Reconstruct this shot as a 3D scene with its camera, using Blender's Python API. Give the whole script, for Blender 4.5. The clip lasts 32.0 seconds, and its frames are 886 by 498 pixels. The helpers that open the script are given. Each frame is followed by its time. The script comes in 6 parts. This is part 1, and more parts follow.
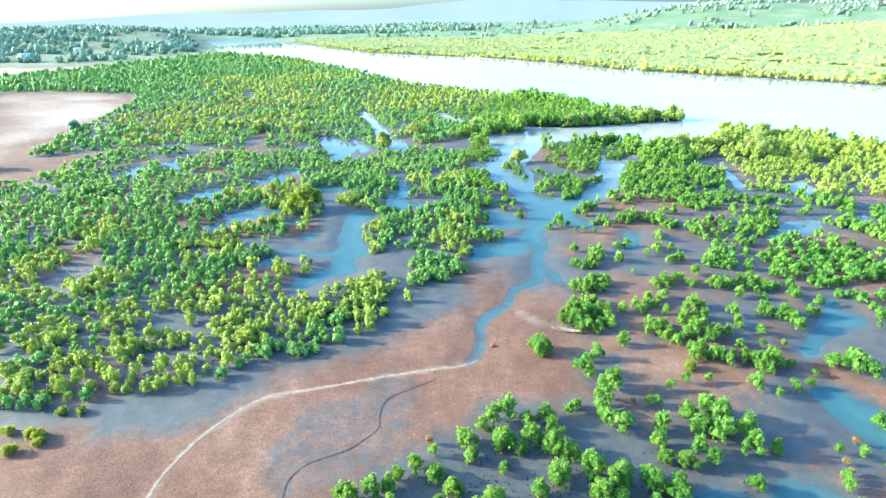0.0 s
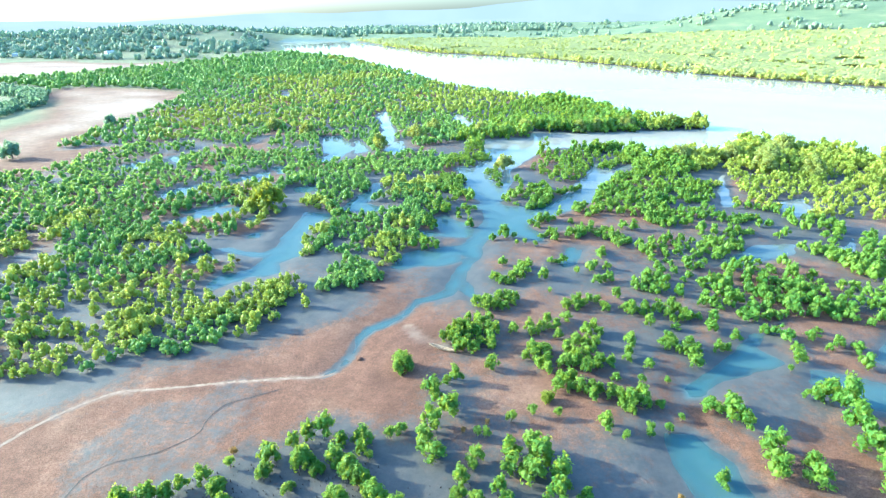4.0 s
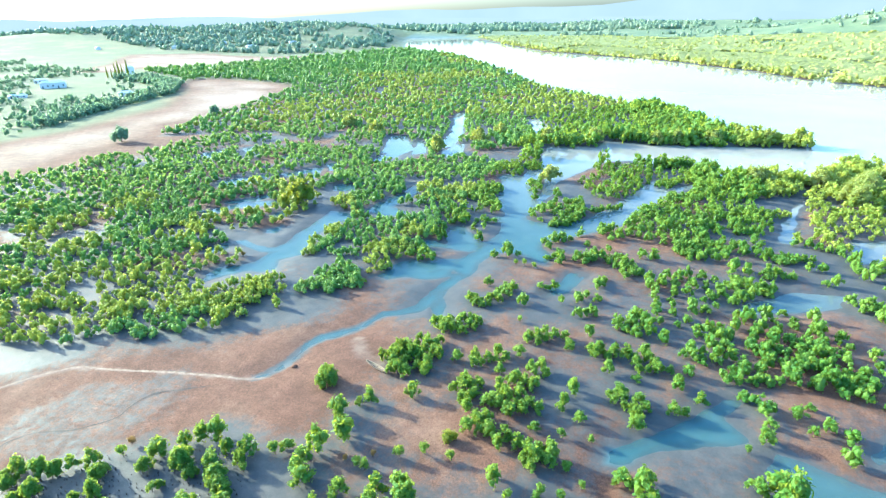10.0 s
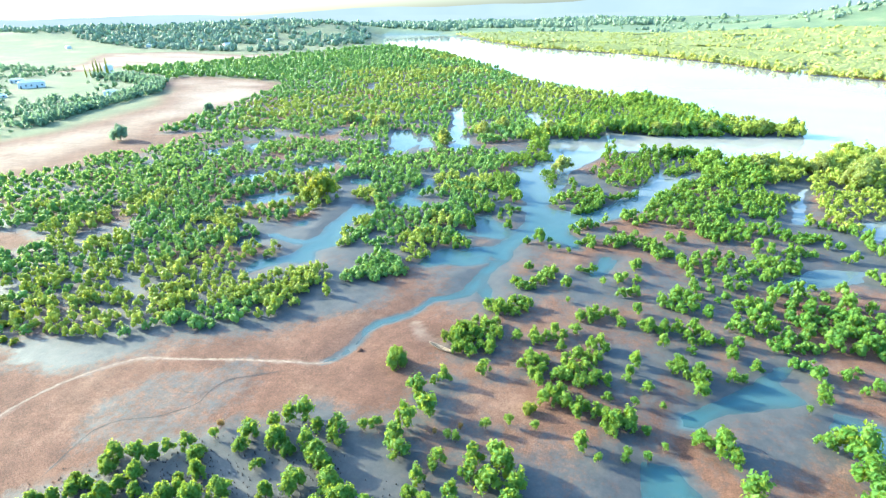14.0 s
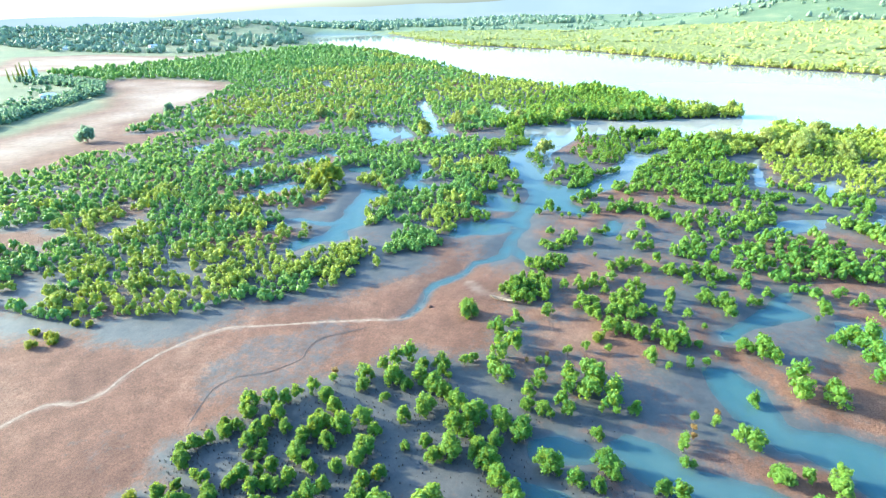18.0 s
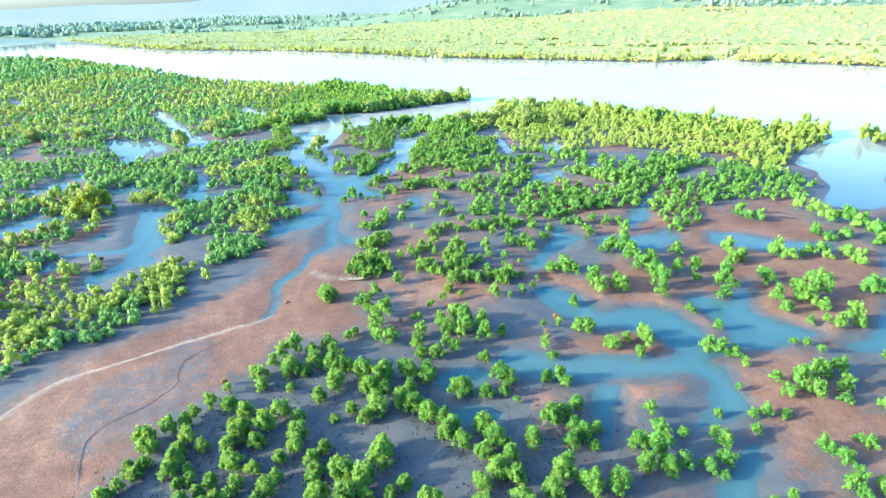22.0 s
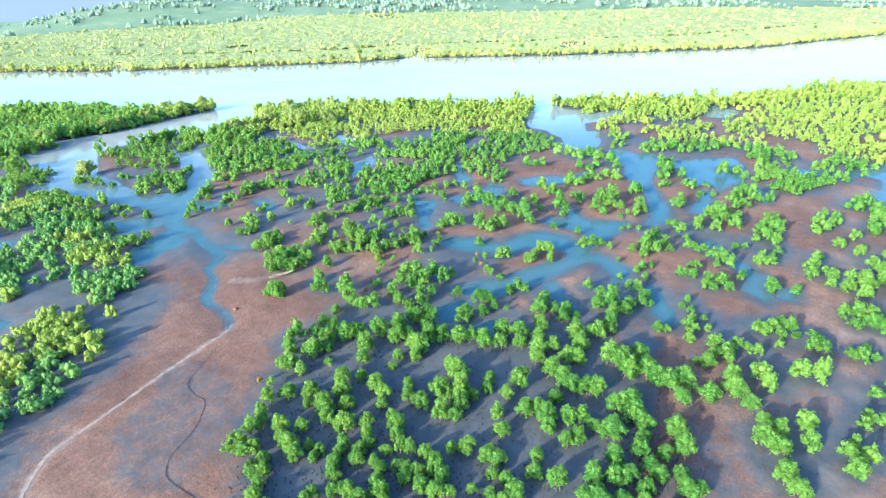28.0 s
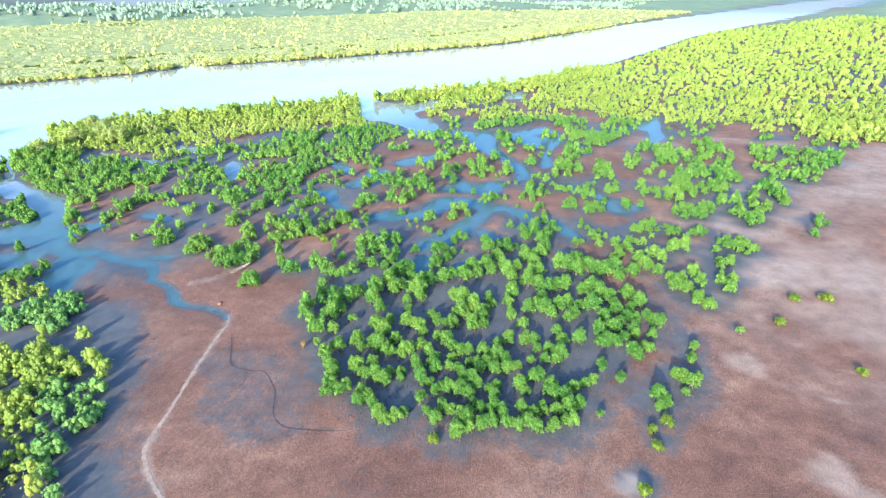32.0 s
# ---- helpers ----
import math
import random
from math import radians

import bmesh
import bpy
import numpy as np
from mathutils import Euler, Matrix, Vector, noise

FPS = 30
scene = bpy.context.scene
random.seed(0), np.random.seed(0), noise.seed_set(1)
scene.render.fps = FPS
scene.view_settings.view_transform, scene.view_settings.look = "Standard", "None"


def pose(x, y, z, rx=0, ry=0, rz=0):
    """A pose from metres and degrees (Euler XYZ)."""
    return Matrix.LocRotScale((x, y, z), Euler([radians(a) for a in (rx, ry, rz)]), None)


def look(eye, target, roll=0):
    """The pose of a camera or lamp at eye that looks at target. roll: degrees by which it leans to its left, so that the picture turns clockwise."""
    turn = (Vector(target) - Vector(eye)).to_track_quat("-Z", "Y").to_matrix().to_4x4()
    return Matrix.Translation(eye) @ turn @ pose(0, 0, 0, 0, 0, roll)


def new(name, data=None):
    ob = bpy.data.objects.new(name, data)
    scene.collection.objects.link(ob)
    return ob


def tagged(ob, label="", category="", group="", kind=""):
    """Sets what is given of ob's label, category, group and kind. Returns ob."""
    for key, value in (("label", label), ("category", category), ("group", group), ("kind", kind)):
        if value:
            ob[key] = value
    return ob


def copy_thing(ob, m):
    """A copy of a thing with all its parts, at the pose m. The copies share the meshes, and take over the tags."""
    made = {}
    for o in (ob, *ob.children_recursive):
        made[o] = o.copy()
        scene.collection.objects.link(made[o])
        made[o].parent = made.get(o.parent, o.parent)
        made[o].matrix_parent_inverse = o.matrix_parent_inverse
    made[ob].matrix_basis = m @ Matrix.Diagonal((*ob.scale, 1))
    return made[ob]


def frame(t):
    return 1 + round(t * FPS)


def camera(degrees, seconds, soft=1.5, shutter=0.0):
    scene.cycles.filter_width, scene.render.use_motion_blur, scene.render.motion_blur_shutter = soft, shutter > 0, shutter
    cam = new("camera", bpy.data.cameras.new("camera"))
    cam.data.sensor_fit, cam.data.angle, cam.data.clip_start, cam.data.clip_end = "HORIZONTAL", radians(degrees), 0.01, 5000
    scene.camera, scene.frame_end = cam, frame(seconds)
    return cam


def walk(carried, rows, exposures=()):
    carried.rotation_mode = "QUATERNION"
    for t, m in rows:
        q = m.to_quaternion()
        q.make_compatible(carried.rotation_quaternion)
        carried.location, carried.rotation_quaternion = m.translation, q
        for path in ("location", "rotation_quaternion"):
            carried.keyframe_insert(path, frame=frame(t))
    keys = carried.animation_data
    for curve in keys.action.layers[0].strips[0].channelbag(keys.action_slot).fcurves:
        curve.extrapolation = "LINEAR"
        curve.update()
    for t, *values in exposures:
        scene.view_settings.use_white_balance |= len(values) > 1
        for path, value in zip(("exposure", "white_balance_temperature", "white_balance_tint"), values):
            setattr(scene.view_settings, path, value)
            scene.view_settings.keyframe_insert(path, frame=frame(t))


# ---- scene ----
cam = camera(78.9, 32.0, soft=1.4)
METRES, EYE, TILT, LEAN, TURN = 207.5, 51.6, 0.0, 0.0, 0.0
ROWS = [
    (0.0, 0.0, 0.0, 0.0, -0.44, -23.43, 1.01),
    (0.5, 0.0157, 0.0014, 0.0002, -0.41, -23.42, 1.07),
    (1.0, 0.0353, 0.0034, -0.0001, -0.4, -23.4, 1.09),
    (1.5, 0.0528, 0.0053, -0.0001, -0.38, -23.4, 1.14),
    (2.0, 0.0737, 0.0079, 0.0, 0.3, -23.41, 1.12),
    (2.5, 0.0923, 0.0108, -0.0002, 1.97, -23.38, 1.09),
    (4.5, 0.178, 0.0312, 0.0011, 11.4, -23.27, 1.01),
    (5.0, 0.203, 0.0394, 0.0013, 16.97, -23.22, 0.94),
    (5.5, 0.2251, 0.0479, 0.0017, 19.64, -23.21, 0.89),
    (6.0, 0.2451, 0.0563, 0.0042, 20.7, -23.21, 0.84),
    (6.5, 0.2569, 0.0622, 0.0059, 21.1, -23.21, 0.82),
    (7.0, 0.268, 0.0679, 0.0066, 21.72, -23.23, 0.83),
    (7.5, 0.2746, 0.0717, 0.0072, 22.05, -23.22, 0.83),
    (8.0, 0.2793, 0.0747, 0.0079, 22.41, -23.23, 0.81),
    (8.5, 0.2819, 0.0767, 0.0087, 22.63, -23.26, 0.81),
    (9.0, 0.2824, 0.0777, 0.0089, 22.44, -23.29, 0.84),
    (9.5, 0.2817, 0.0779, 0.0087, 21.41, -23.35, 0.92),
    (10.0, 0.2787, 0.077, 0.0086, 20.31, -23.42, 0.9),
    (10.5, 0.2745, 0.0754, 0.0086, 19.66, -23.46, 0.91),
    (11.0, 0.269, 0.0727, 0.0083, 19.1, -23.48, 0.97),
    (11.5, 0.2624, 0.0691, 0.0076, 18.11, -23.52, 1.05),
    (12.0, 0.2547, 0.0643, 0.0071, 17.36, -23.58, 1.05),
    (12.5, 0.2464, 0.0589, 0.0066, 17.28, -23.63, 1.03),
    (13.0, 0.2381, 0.0527, 0.0062, 17.36, -23.66, 1.02),
    (13.5, 0.2293, 0.0457, 0.0058, 17.42, -23.68, 1.04),
    (14.0, 0.2202, 0.0381, 0.0054, 17.51, -23.71, 1.09),
    (14.5, 0.2107, 0.0298, 0.0043, 17.6, -23.76, 1.1),
    (15.0, 0.2006, 0.0207, 0.003, 17.68, -23.74, 1.1),
    (15.5, 0.1898, 0.0107, 0.0021, 17.72, -23.73, 1.1),
    (17.5, 0.143, -0.036, -0.0011, 14.67, -23.77, 1.29),
    (18.0, 0.1299, -0.0469, -0.0016, 9.9, -23.86, 1.39),
    (18.5, 0.1179, -0.0559, -0.0016, 7.03, -23.94, 1.46),
    (19.0, 0.1096, -0.0617, -0.0014, 6.74, -23.94, 1.42),
    (19.5, 0.1026, -0.0665, -0.0018, 5.15, -24.0, 1.48),
    (20.0, 0.0939, -0.0712, -0.0021, 0.95, -24.1, 1.56),
    (20.5, 0.0836, -0.0754, -0.0018, -4.65, -24.23, 1.65),
    (21.0, 0.0718, -0.0791, -0.0016, -9.43, -24.37, 1.7),
    (21.5, 0.0586, -0.0829, -0.0016, -14.01, -24.45, 1.69),
    (22.0, 0.0442, -0.0849, -0.0016, -18.69, -24.56, 1.67),
    (22.5, 0.0294, -0.0865, -0.0019, -22.87, -24.63, 1.66),
    (23.0, 0.0142, -0.0873, -0.0018, -27.63, -24.72, 1.67),
    (23.5, -0.0022, -0.0869, -0.002, -33.3, -24.79, 1.69),
    (24.0, -0.0201, -0.0847, -0.0017, -36.42, -24.85, 1.65),
    (24.5, -0.0375, -0.0815, -0.0014, -37.53, -24.86, 1.64),
    (26.5, -0.1104, -0.0605, -0.0014, -43.8, -24.83, 1.54),
    (27.0, -0.1297, -0.0537, -0.0013, -46.42, -24.83, 1.55),
    (27.5, -0.1493, -0.0459, -0.0011, -49.1, -24.85, 1.56),
    (28.0, -0.169, -0.0372, -0.0009, -51.91, -24.84, 1.59),
    (28.5, -0.1889, -0.0277, -0.001, -54.93, -24.85, 1.64),
    (29.0, -0.2089, -0.0174, -0.001, -58.49, -24.88, 1.7),
    (29.5, -0.2276, -0.0065, -0.001, -61.53, -24.92, 1.74),
    (30.0, -0.2496, 0.0075, -0.0011, -64.38, -24.95, 1.78),
    (30.5, -0.2674, 0.0192, -0.0012, -67.19, -24.98, 1.79),
    (31.0, -0.2883, 0.0346, -0.0009, -72.16, -25.05, 1.82),
    (31.5, -0.3055, 0.0491, -0.0006, -74.8, -25.08, 1.82),
    (32.0, -0.3247, 0.0668, -0.0007, -76.65, -25.07, 1.81),
]
walk(cam, [(t, pose(0, 0, EYE, TILT, LEAN, TURN) @ pose(METRES * x, METRES * y, METRES * z, 90 + pitch, roll, yaw)) for t, x, y, z, yaw, pitch, roll in ROWS],
     exposures=[(0.0, 2.39, 4650, -9), (6.0, 2.41, 4600, -10), (10.0, 2.34, 4700, -9), (12.0, 2.32, 4800, -8), (13.0, 2.40, 4850, -8), (14.0, 2.38, 4900, -8), (15.0, 2.02, 4900, -8), (18.0, 2.33, 4750, -7), (20.0, 2.37, 4650, -7), (23.0, 2.31, 4600, -4), (24.0, 2.21, 4600, -4), (28.0, 2.05, 4500, -1), (32.0, 1.93, 4700, 6)])

# ---- sky and sun: a low sun in the west ----
SUN_HEIGHT, SUN_WAY = 19.0, -8.0          # degrees; the way in which shadows fall, from +x
world = bpy.data.worlds.new("sky")
scene.world = world
world.use_nodes = True
wn = world.node_tree.nodes
sky = wn.new("ShaderNodeTexSky")
sky.sky_type, sky.sun_disc = "NISHITA", False
sky.sun_elevation, sky.sun_rotation = radians(SUN_HEIGHT), radians(278)
sky.altitude, sky.air_density, sky.dust_density, sky.ozone_density = 50, 1.0, 3.4, 2.3
world.node_tree.links.new(sky.outputs[0], wn["Background"].inputs[0])
wn["Background"].inputs[1].default_value = 0.15
sun_data = bpy.data.lights.new("sun", "SUN")
sun_data.energy, sun_data.angle, sun_data.color = 3.55, radians(0.7), (1.0, 0.77, 0.45)
sun = new("sun", sun_data)
a, e = radians(SUN_WAY), radians(SUN_HEIGHT)
sun.matrix_world = look((0, 0, 60), (math.cos(a) * math.cos(e), math.sin(a) * math.cos(e), 60 - math.sin(e)))


# ---- materials ----
def material(name):
    m = bpy.data.materials.new(name)
    m.use_nodes = True
    m.node_tree.nodes["Principled BSDF"].inputs["Specular IOR Level"].default_value = 0.3
    return m, m.node_tree.nodes, m.node_tree.links


def put(nodes, kind, **values):
    n = nodes.new("ShaderNode" + kind)
    for key, value in values.items():
        n.inputs[key.replace("_", " ")].default_value = value
    return n


def noise_at(nodes, links, scale, detail=4.0, rough=0.6):
    geo = nodes.new("ShaderNodeNewGeometry")
    n = put(nodes, "TexNoise", Scale=scale, Detail=detail, Roughness=rough)
    links.new(geo.outputs["Position"], n.inputs["Vector"])
    return n.outputs["Fac"]


def ramp(nodes, links, fac, *stops):
    r = nodes.new("ShaderNodeValToRGB")
    while len(r.color_ramp.elements) < len(stops):
        r.color_ramp.elements.new(0.5)
    for el, (at, col) in zip(r.color_ramp.elements, stops):
        el.position, el.color = at, (*col, 1)
    links.new(fac, r.inputs[0])
    return r.outputs[0]


def mix(nodes, links, fac, one, two, way="MIX"):
    m = nodes.new("ShaderNodeMix")
    m.data_type, m.blend_type = "RGBA", way
    for value, i in ((fac, 0), (one, 6), (two, 7)):
        if hasattr(value, "links"):
            links.new(value, m.inputs[i])
        else:
            m.inputs[i].default_value = value if i == 0 else (*value, 1)
    return m.outputs[2]


def leaf_material(name, dark, mid, light, each="island", through_light=(0.62, 0.57, 0.03)):
    m, n, l = material(name)
    b = n["Principled BSDF"]
    if each == "island":
        src = n.new("ShaderNodeNewGeometry").outputs["Random Per Island"]
    else:
        src = noise_at(n, l, each, 2.0)
    fine = noise_at(n, l, 1.6, 3.0)
    wide = noise_at(n, l, 0.035, 2.0)
    c = ramp(n, l, src, (0.0, dark), (0.55, mid), (1.0, light))
    c2 = ramp(n, l, fine, (0.3, dark), (0.5, mid), (0.75, light))
    c = mix(n, l, 0.5, c, c2)
    c = mix(n, l, ramp(n, l, wide, (0.42, (0, 0, 0)), (0.68, (0.55, 0.55, 0.55))), c, light)
    tree = noise_at(n, l, 0.33, 1.0)
    c = mix(n, l, ramp(n, l, tree, (0.52, (0, 0, 0)), (0.72, (0.5, 0.5, 0.5))), c, light)
    c = mix(n, l, ramp(n, l, tree, (0.28, (0.5, 0.5, 0.5)), (0.44, (0, 0, 0))), c, dark)
    l.new(c, b.inputs["Base Color"])
    b.inputs["Roughness"].default_value = 0.55
    t = n.new("ShaderNodeBsdfTranslucent")
    l.new(mix(n, l, 0.68, c, through_light), t.inputs["Color"])
    s = n.new("ShaderNodeMixShader")
    s.inputs[0].default_value = 0.5
    l.new(b.outputs[0], s.inputs[1])
    l.new(t.outputs[0], s.inputs[2])
    l.new(s.outputs[0], n["Material Output"].inputs["Surface"])
    return m


MANGROVE = leaf_material("mangrove_leaves", (0.030, 0.112, 0.023), (0.084, 0.222, 0.035), (0.245, 0.365, 0.054), "island", (0.54, 0.55, 0.03))
# Western leaves are lightened and blued; the haze is in their colour.
HAZED_WEST = leaf_material("hazed_western_leaves", (0.056, 0.160, 0.052), (0.135, 0.295, 0.076), (0.310, 0.430, 0.095), "island", (0.40, 0.47, 0.06))
# Sunlight on the outer stands is put into this yellower leaf colour.
SUNLIT = leaf_material("sunlit_leaves", (0.120, 0.215, 0.030), (0.245, 0.345, 0.050), (0.430, 0.470, 0.085), "island", (0.58, 0.55, 0.07))
DRY_LEAVES = leaf_material("dried_leaves", (0.150, 0.090, 0.030), (0.270, 0.165, 0.050), (0.380, 0.250, 0.080), "island", (0.45, 0.28, 0.05))
OLIVE = leaf_material("olive_leaves", (0.056, 0.128, 0.016), (0.104, 0.192, 0.016), (0.200, 0.240, 0.024))
GREY_GREEN = leaf_material("old_tree_leaves", (0.105, 0.175, 0.050), (0.225, 0.300, 0.080), (0.400, 0.425, 0.140))
# Far bank leaves are paled beyond leaf green; haze is in the colour.
HAZED_FAR_LEAVES = leaf_material("hazed_far_leaves", (0.210, 0.280, 0.055), (0.390, 0.430, 0.110), (0.540, 0.530, 0.190))
HAZED_CANOPY = leaf_material("hazed_canopy_leaves", (0.240, 0.290, 0.085), (0.440, 0.460, 0.150), (0.620, 0.600, 0.240), 0.2)
# Both wood colours are paled and blued to carry the haze.
FAR_HAZED_WOODS = leaf_material("far_hazed_leaves", (0.230, 0.310, 0.220), (0.310, 0.385, 0.270), (0.385, 0.450, 0.315), 0.03, (0.30, 0.38, 0.22))
HAZED_WOODS = leaf_material("hazed_wood_leaves", (0.135, 0.215, 0.135), (0.210, 0.300, 0.180), (0.285, 0.365, 0.215), 0.06, (0.25, 0.35, 0.16))

BARK, n, l = material("grey_bark")
l.new(ramp(n, l, noise_at(n, l, 9.0), (0.3, (0.10, 0.07, 0.055)), (0.7, (0.25, 0.19, 0.15))), n["Principled BSDF"].inputs["Base Color"])
n["Principled BSDF"].inputs["Roughness"].default_value = 0.9

GROUND, n, l = material("mud_flat")
b = n["Principled BSDF"]
zone = n.new("ShaderNodeVertexColor")
zone.layer_name = "zone"                       # red: wet and painted shade, green: grown over, blue: pale dry crust and painted glare
sep = n.new("ShaderNodeSeparateColor")
l.new(zone.outputs["Color"], sep.inputs[0])
wide, mid, fine = noise_at(n, l, 0.045, 6.0, 0.68), noise_at(n, l, 0.35, 6.0, 0.7), noise_at(n, l, 2.2, 6.0, 0.8)
dry = ramp(n, l, wide, (0.32, (0.112, 0.056, 0.038)), (0.52, (0.172, 0.091, 0.059)), (0.7, (0.232, 0.140, 0.094)))
dry = mix(n, l, 0.7, dry, ramp(n, l, mid, (0.32, (0.34, 0.32, 0.31)), (0.68, (0.68, 0.66, 0.64))), "OVERLAY")
dry = mix(n, l, 0.6, dry, ramp(n, l, fine, (0.30, (0.22, 0.20, 0.19)), (0.70, (0.74, 0.74, 0.74))), "OVERLAY")
grit = noise_at(n, l, 7.0, 3.0, 0.7)
dry = mix(n, l, 0.55, dry, ramp(n, l, grit, (0.36, (0.12, 0.11, 0.10)), (0.5, (0.52, 0.52, 0.52)), (0.68, (0.72, 0.72, 0.72))), "OVERLAY")
# Grey of wet mud, which also paints the shade round the mangroves.
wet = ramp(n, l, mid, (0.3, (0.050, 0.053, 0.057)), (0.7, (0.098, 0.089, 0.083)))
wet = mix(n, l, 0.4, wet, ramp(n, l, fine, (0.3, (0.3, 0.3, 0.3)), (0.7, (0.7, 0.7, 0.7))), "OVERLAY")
grass = ramp(n, l, mid, (0.3, (0.130, 0.156, 0.076)), (0.55, (0.212, 0.226, 0.114)), (0.75, (0.292, 0.286, 0.158)))
grass = mix(n, l, 0.6, grass, ramp(n, l, noise_at(n, l, 0.02, 5.0, 0.7), (0.36, (0.060, 0.118, 0.060)), (0.52, (0.105, 0.165, 0.082)), (0.66, (0.250, 0.255, 0.130))))
pale = ramp(n, l, mid, (0.3, (0.265, 0.190, 0.142)), (0.7, (0.40, 0.315, 0.25)))
stain = n.new("ShaderNodeMath")
stain.operation = "MULTIPLY_ADD"
l.new(noise_at(n, l, 0.8, 6.0, 0.75), stain.inputs[0])
stain.inputs[1].default_value = 1.5
l.new(sep.outputs[0], stain.inputs[2])
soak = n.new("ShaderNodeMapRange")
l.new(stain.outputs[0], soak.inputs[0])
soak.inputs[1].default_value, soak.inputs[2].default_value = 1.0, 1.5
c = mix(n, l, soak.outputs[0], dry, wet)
c = mix(n, l, sep.outputs[1], c, grass)
c = mix(n, l, sep.outputs[2], c, pale)
bed = ramp(n, l, mid, (0.3, (0.066, 0.138, 0.154)), (0.7, (0.108, 0.170, 0.178)))      # blue-green silt under water
c = mix(n, l, zone.outputs["Alpha"], c, bed)
l.new(c, b.inputs["Base Color"])
rough = n.new("ShaderNodeMapRange")
l.new(soak.outputs[0], rough.inputs[0])
rough.inputs[3].default_value, rough.inputs[4].default_value = 0.95, 0.62
l.new(rough.outputs[0], b.inputs["Roughness"])
bump = put(n, "Bump", Strength=0.9, Distance=0.34)
slick = n.new("ShaderNodeMapRange")
l.new(soak.outputs[0], slick.inputs[0])
slick.inputs[3].default_value, slick.inputs[4].default_value = 0.9, 0.25
l.new(slick.outputs[0], bump.inputs["Strength"])
l.new(mix(n, l, 0.4, fine, grit), bump.inputs["Height"])
l.new(bump.outputs[0], b.inputs["Normal"])

WATER, n, l = material("silty_sky_water")
b = n["Principled BSDF"]
place = n.new("ShaderNodeNewGeometry")
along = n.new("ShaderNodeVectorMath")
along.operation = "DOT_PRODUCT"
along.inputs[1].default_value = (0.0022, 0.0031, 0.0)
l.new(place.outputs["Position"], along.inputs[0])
# The silty river's base colour is whitened to hold the sky's reflection too.
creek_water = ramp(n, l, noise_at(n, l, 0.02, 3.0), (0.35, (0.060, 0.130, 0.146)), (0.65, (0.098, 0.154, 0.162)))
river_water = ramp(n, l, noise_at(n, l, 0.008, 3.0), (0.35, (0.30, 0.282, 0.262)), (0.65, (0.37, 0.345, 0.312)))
silt_sky = ramp(n, l, along.outputs["Value"], (0.5, (0, 0, 0)), (0.9, (1, 1, 1)))
l.new(mix(n, l, silt_sky, creek_water, river_water), b.inputs["Base Color"])
murk = n.new("ShaderNodeMapRange")
l.new(silt_sky, murk.inputs[0])
murk.inputs[3].default_value, murk.inputs[4].default_value = 0.5, 1.0
l.new(murk.outputs[0], b.inputs["Alpha"])
b.inputs["Roughness"].default_value, b.inputs["IOR"].default_value = 0.06, 1.33
b.inputs["Specular IOR Level"].default_value = 0.5
bump = put(n, "Bump", Strength=0.05, Distance=0.05)
l.new(noise_at(n, l, 0.6, 3.0), bump.inputs["Height"])
l.new(bump.outputs[0], b.inputs["Normal"])


def plain(name, low, high, scale, rough):
    m, n, l = material(name)
    l.new(ramp(n, l, noise_at(n, l, scale), (0.3, low), (0.7, high)), n["Principled BSDF"].inputs["Base Color"])
    n["Principled BSDF"].inputs["Roughness"].default_value = rough
    return m


ROOT = plain("dark_wet_root", (0.030, 0.024, 0.020), (0.075, 0.058, 0.048), 4.0, 0.8)
BOAT_WOOD = plain("weathered_boat_wood", (0.24, 0.175, 0.120), (0.40, 0.315, 0.225), 6.0, 0.85)
BOAT_DARK = plain("boat_inside", (0.12, 0.09, 0.07), (0.22, 0.17, 0.13), 6.0, 0.9)
PLASTER = plain("white_plaster", (0.62, 0.60, 0.56), (0.80, 0.79, 0.76), 1.2, 0.9)
TIN = plain("pale_tin_roof", (0.50, 0.50, 0.50), (0.72, 0.72, 0.71), 0.8, 0.5)
DARK_PANE = plain("dark_window", (0.03, 0.035, 0.04), (0.05, 0.055, 0.06), 2.0, 0.2)


# ---- meshes ----
def mesh_object(name, verts, faces, mat, smooth=False, parent=None, label=""):
    me = bpy.data.meshes.new(name)
    verts = np.asarray(verts, dtype=np.float32)
    me.vertices.add(len(verts))
    me.vertices.foreach_set("co", verts.ravel())
    sizes = np.array([len(f) for f in faces], dtype=np.int32) if not isinstance(faces, np.ndarray) else np.full(len(faces), faces.shape[1], dtype=np.int32)
    flat = np.concatenate([np.asarray(f, dtype=np.int32) for f in faces]) if not isinstance(faces, np.ndarray) else faces.ravel().astype(np.int32)
    me.loops.add(len(flat))
    me.loops.foreach_set("vertex_index", flat)
    me.polygons.add(len(sizes))
    me.polygons.foreach_set("loop_start", np.concatenate(([0], np.cumsum(sizes)[:-1])).astype(np.int32))
    me.polygons.foreach_set("use_smooth", np.full(len(sizes), smooth))
    me.update(calc_edges=True)
    me.materials.append(mat)
    ob = new(name, me)
    if parent is not None:
        ob.parent = parent
    if label:
        tagged(ob, label)
    return ob


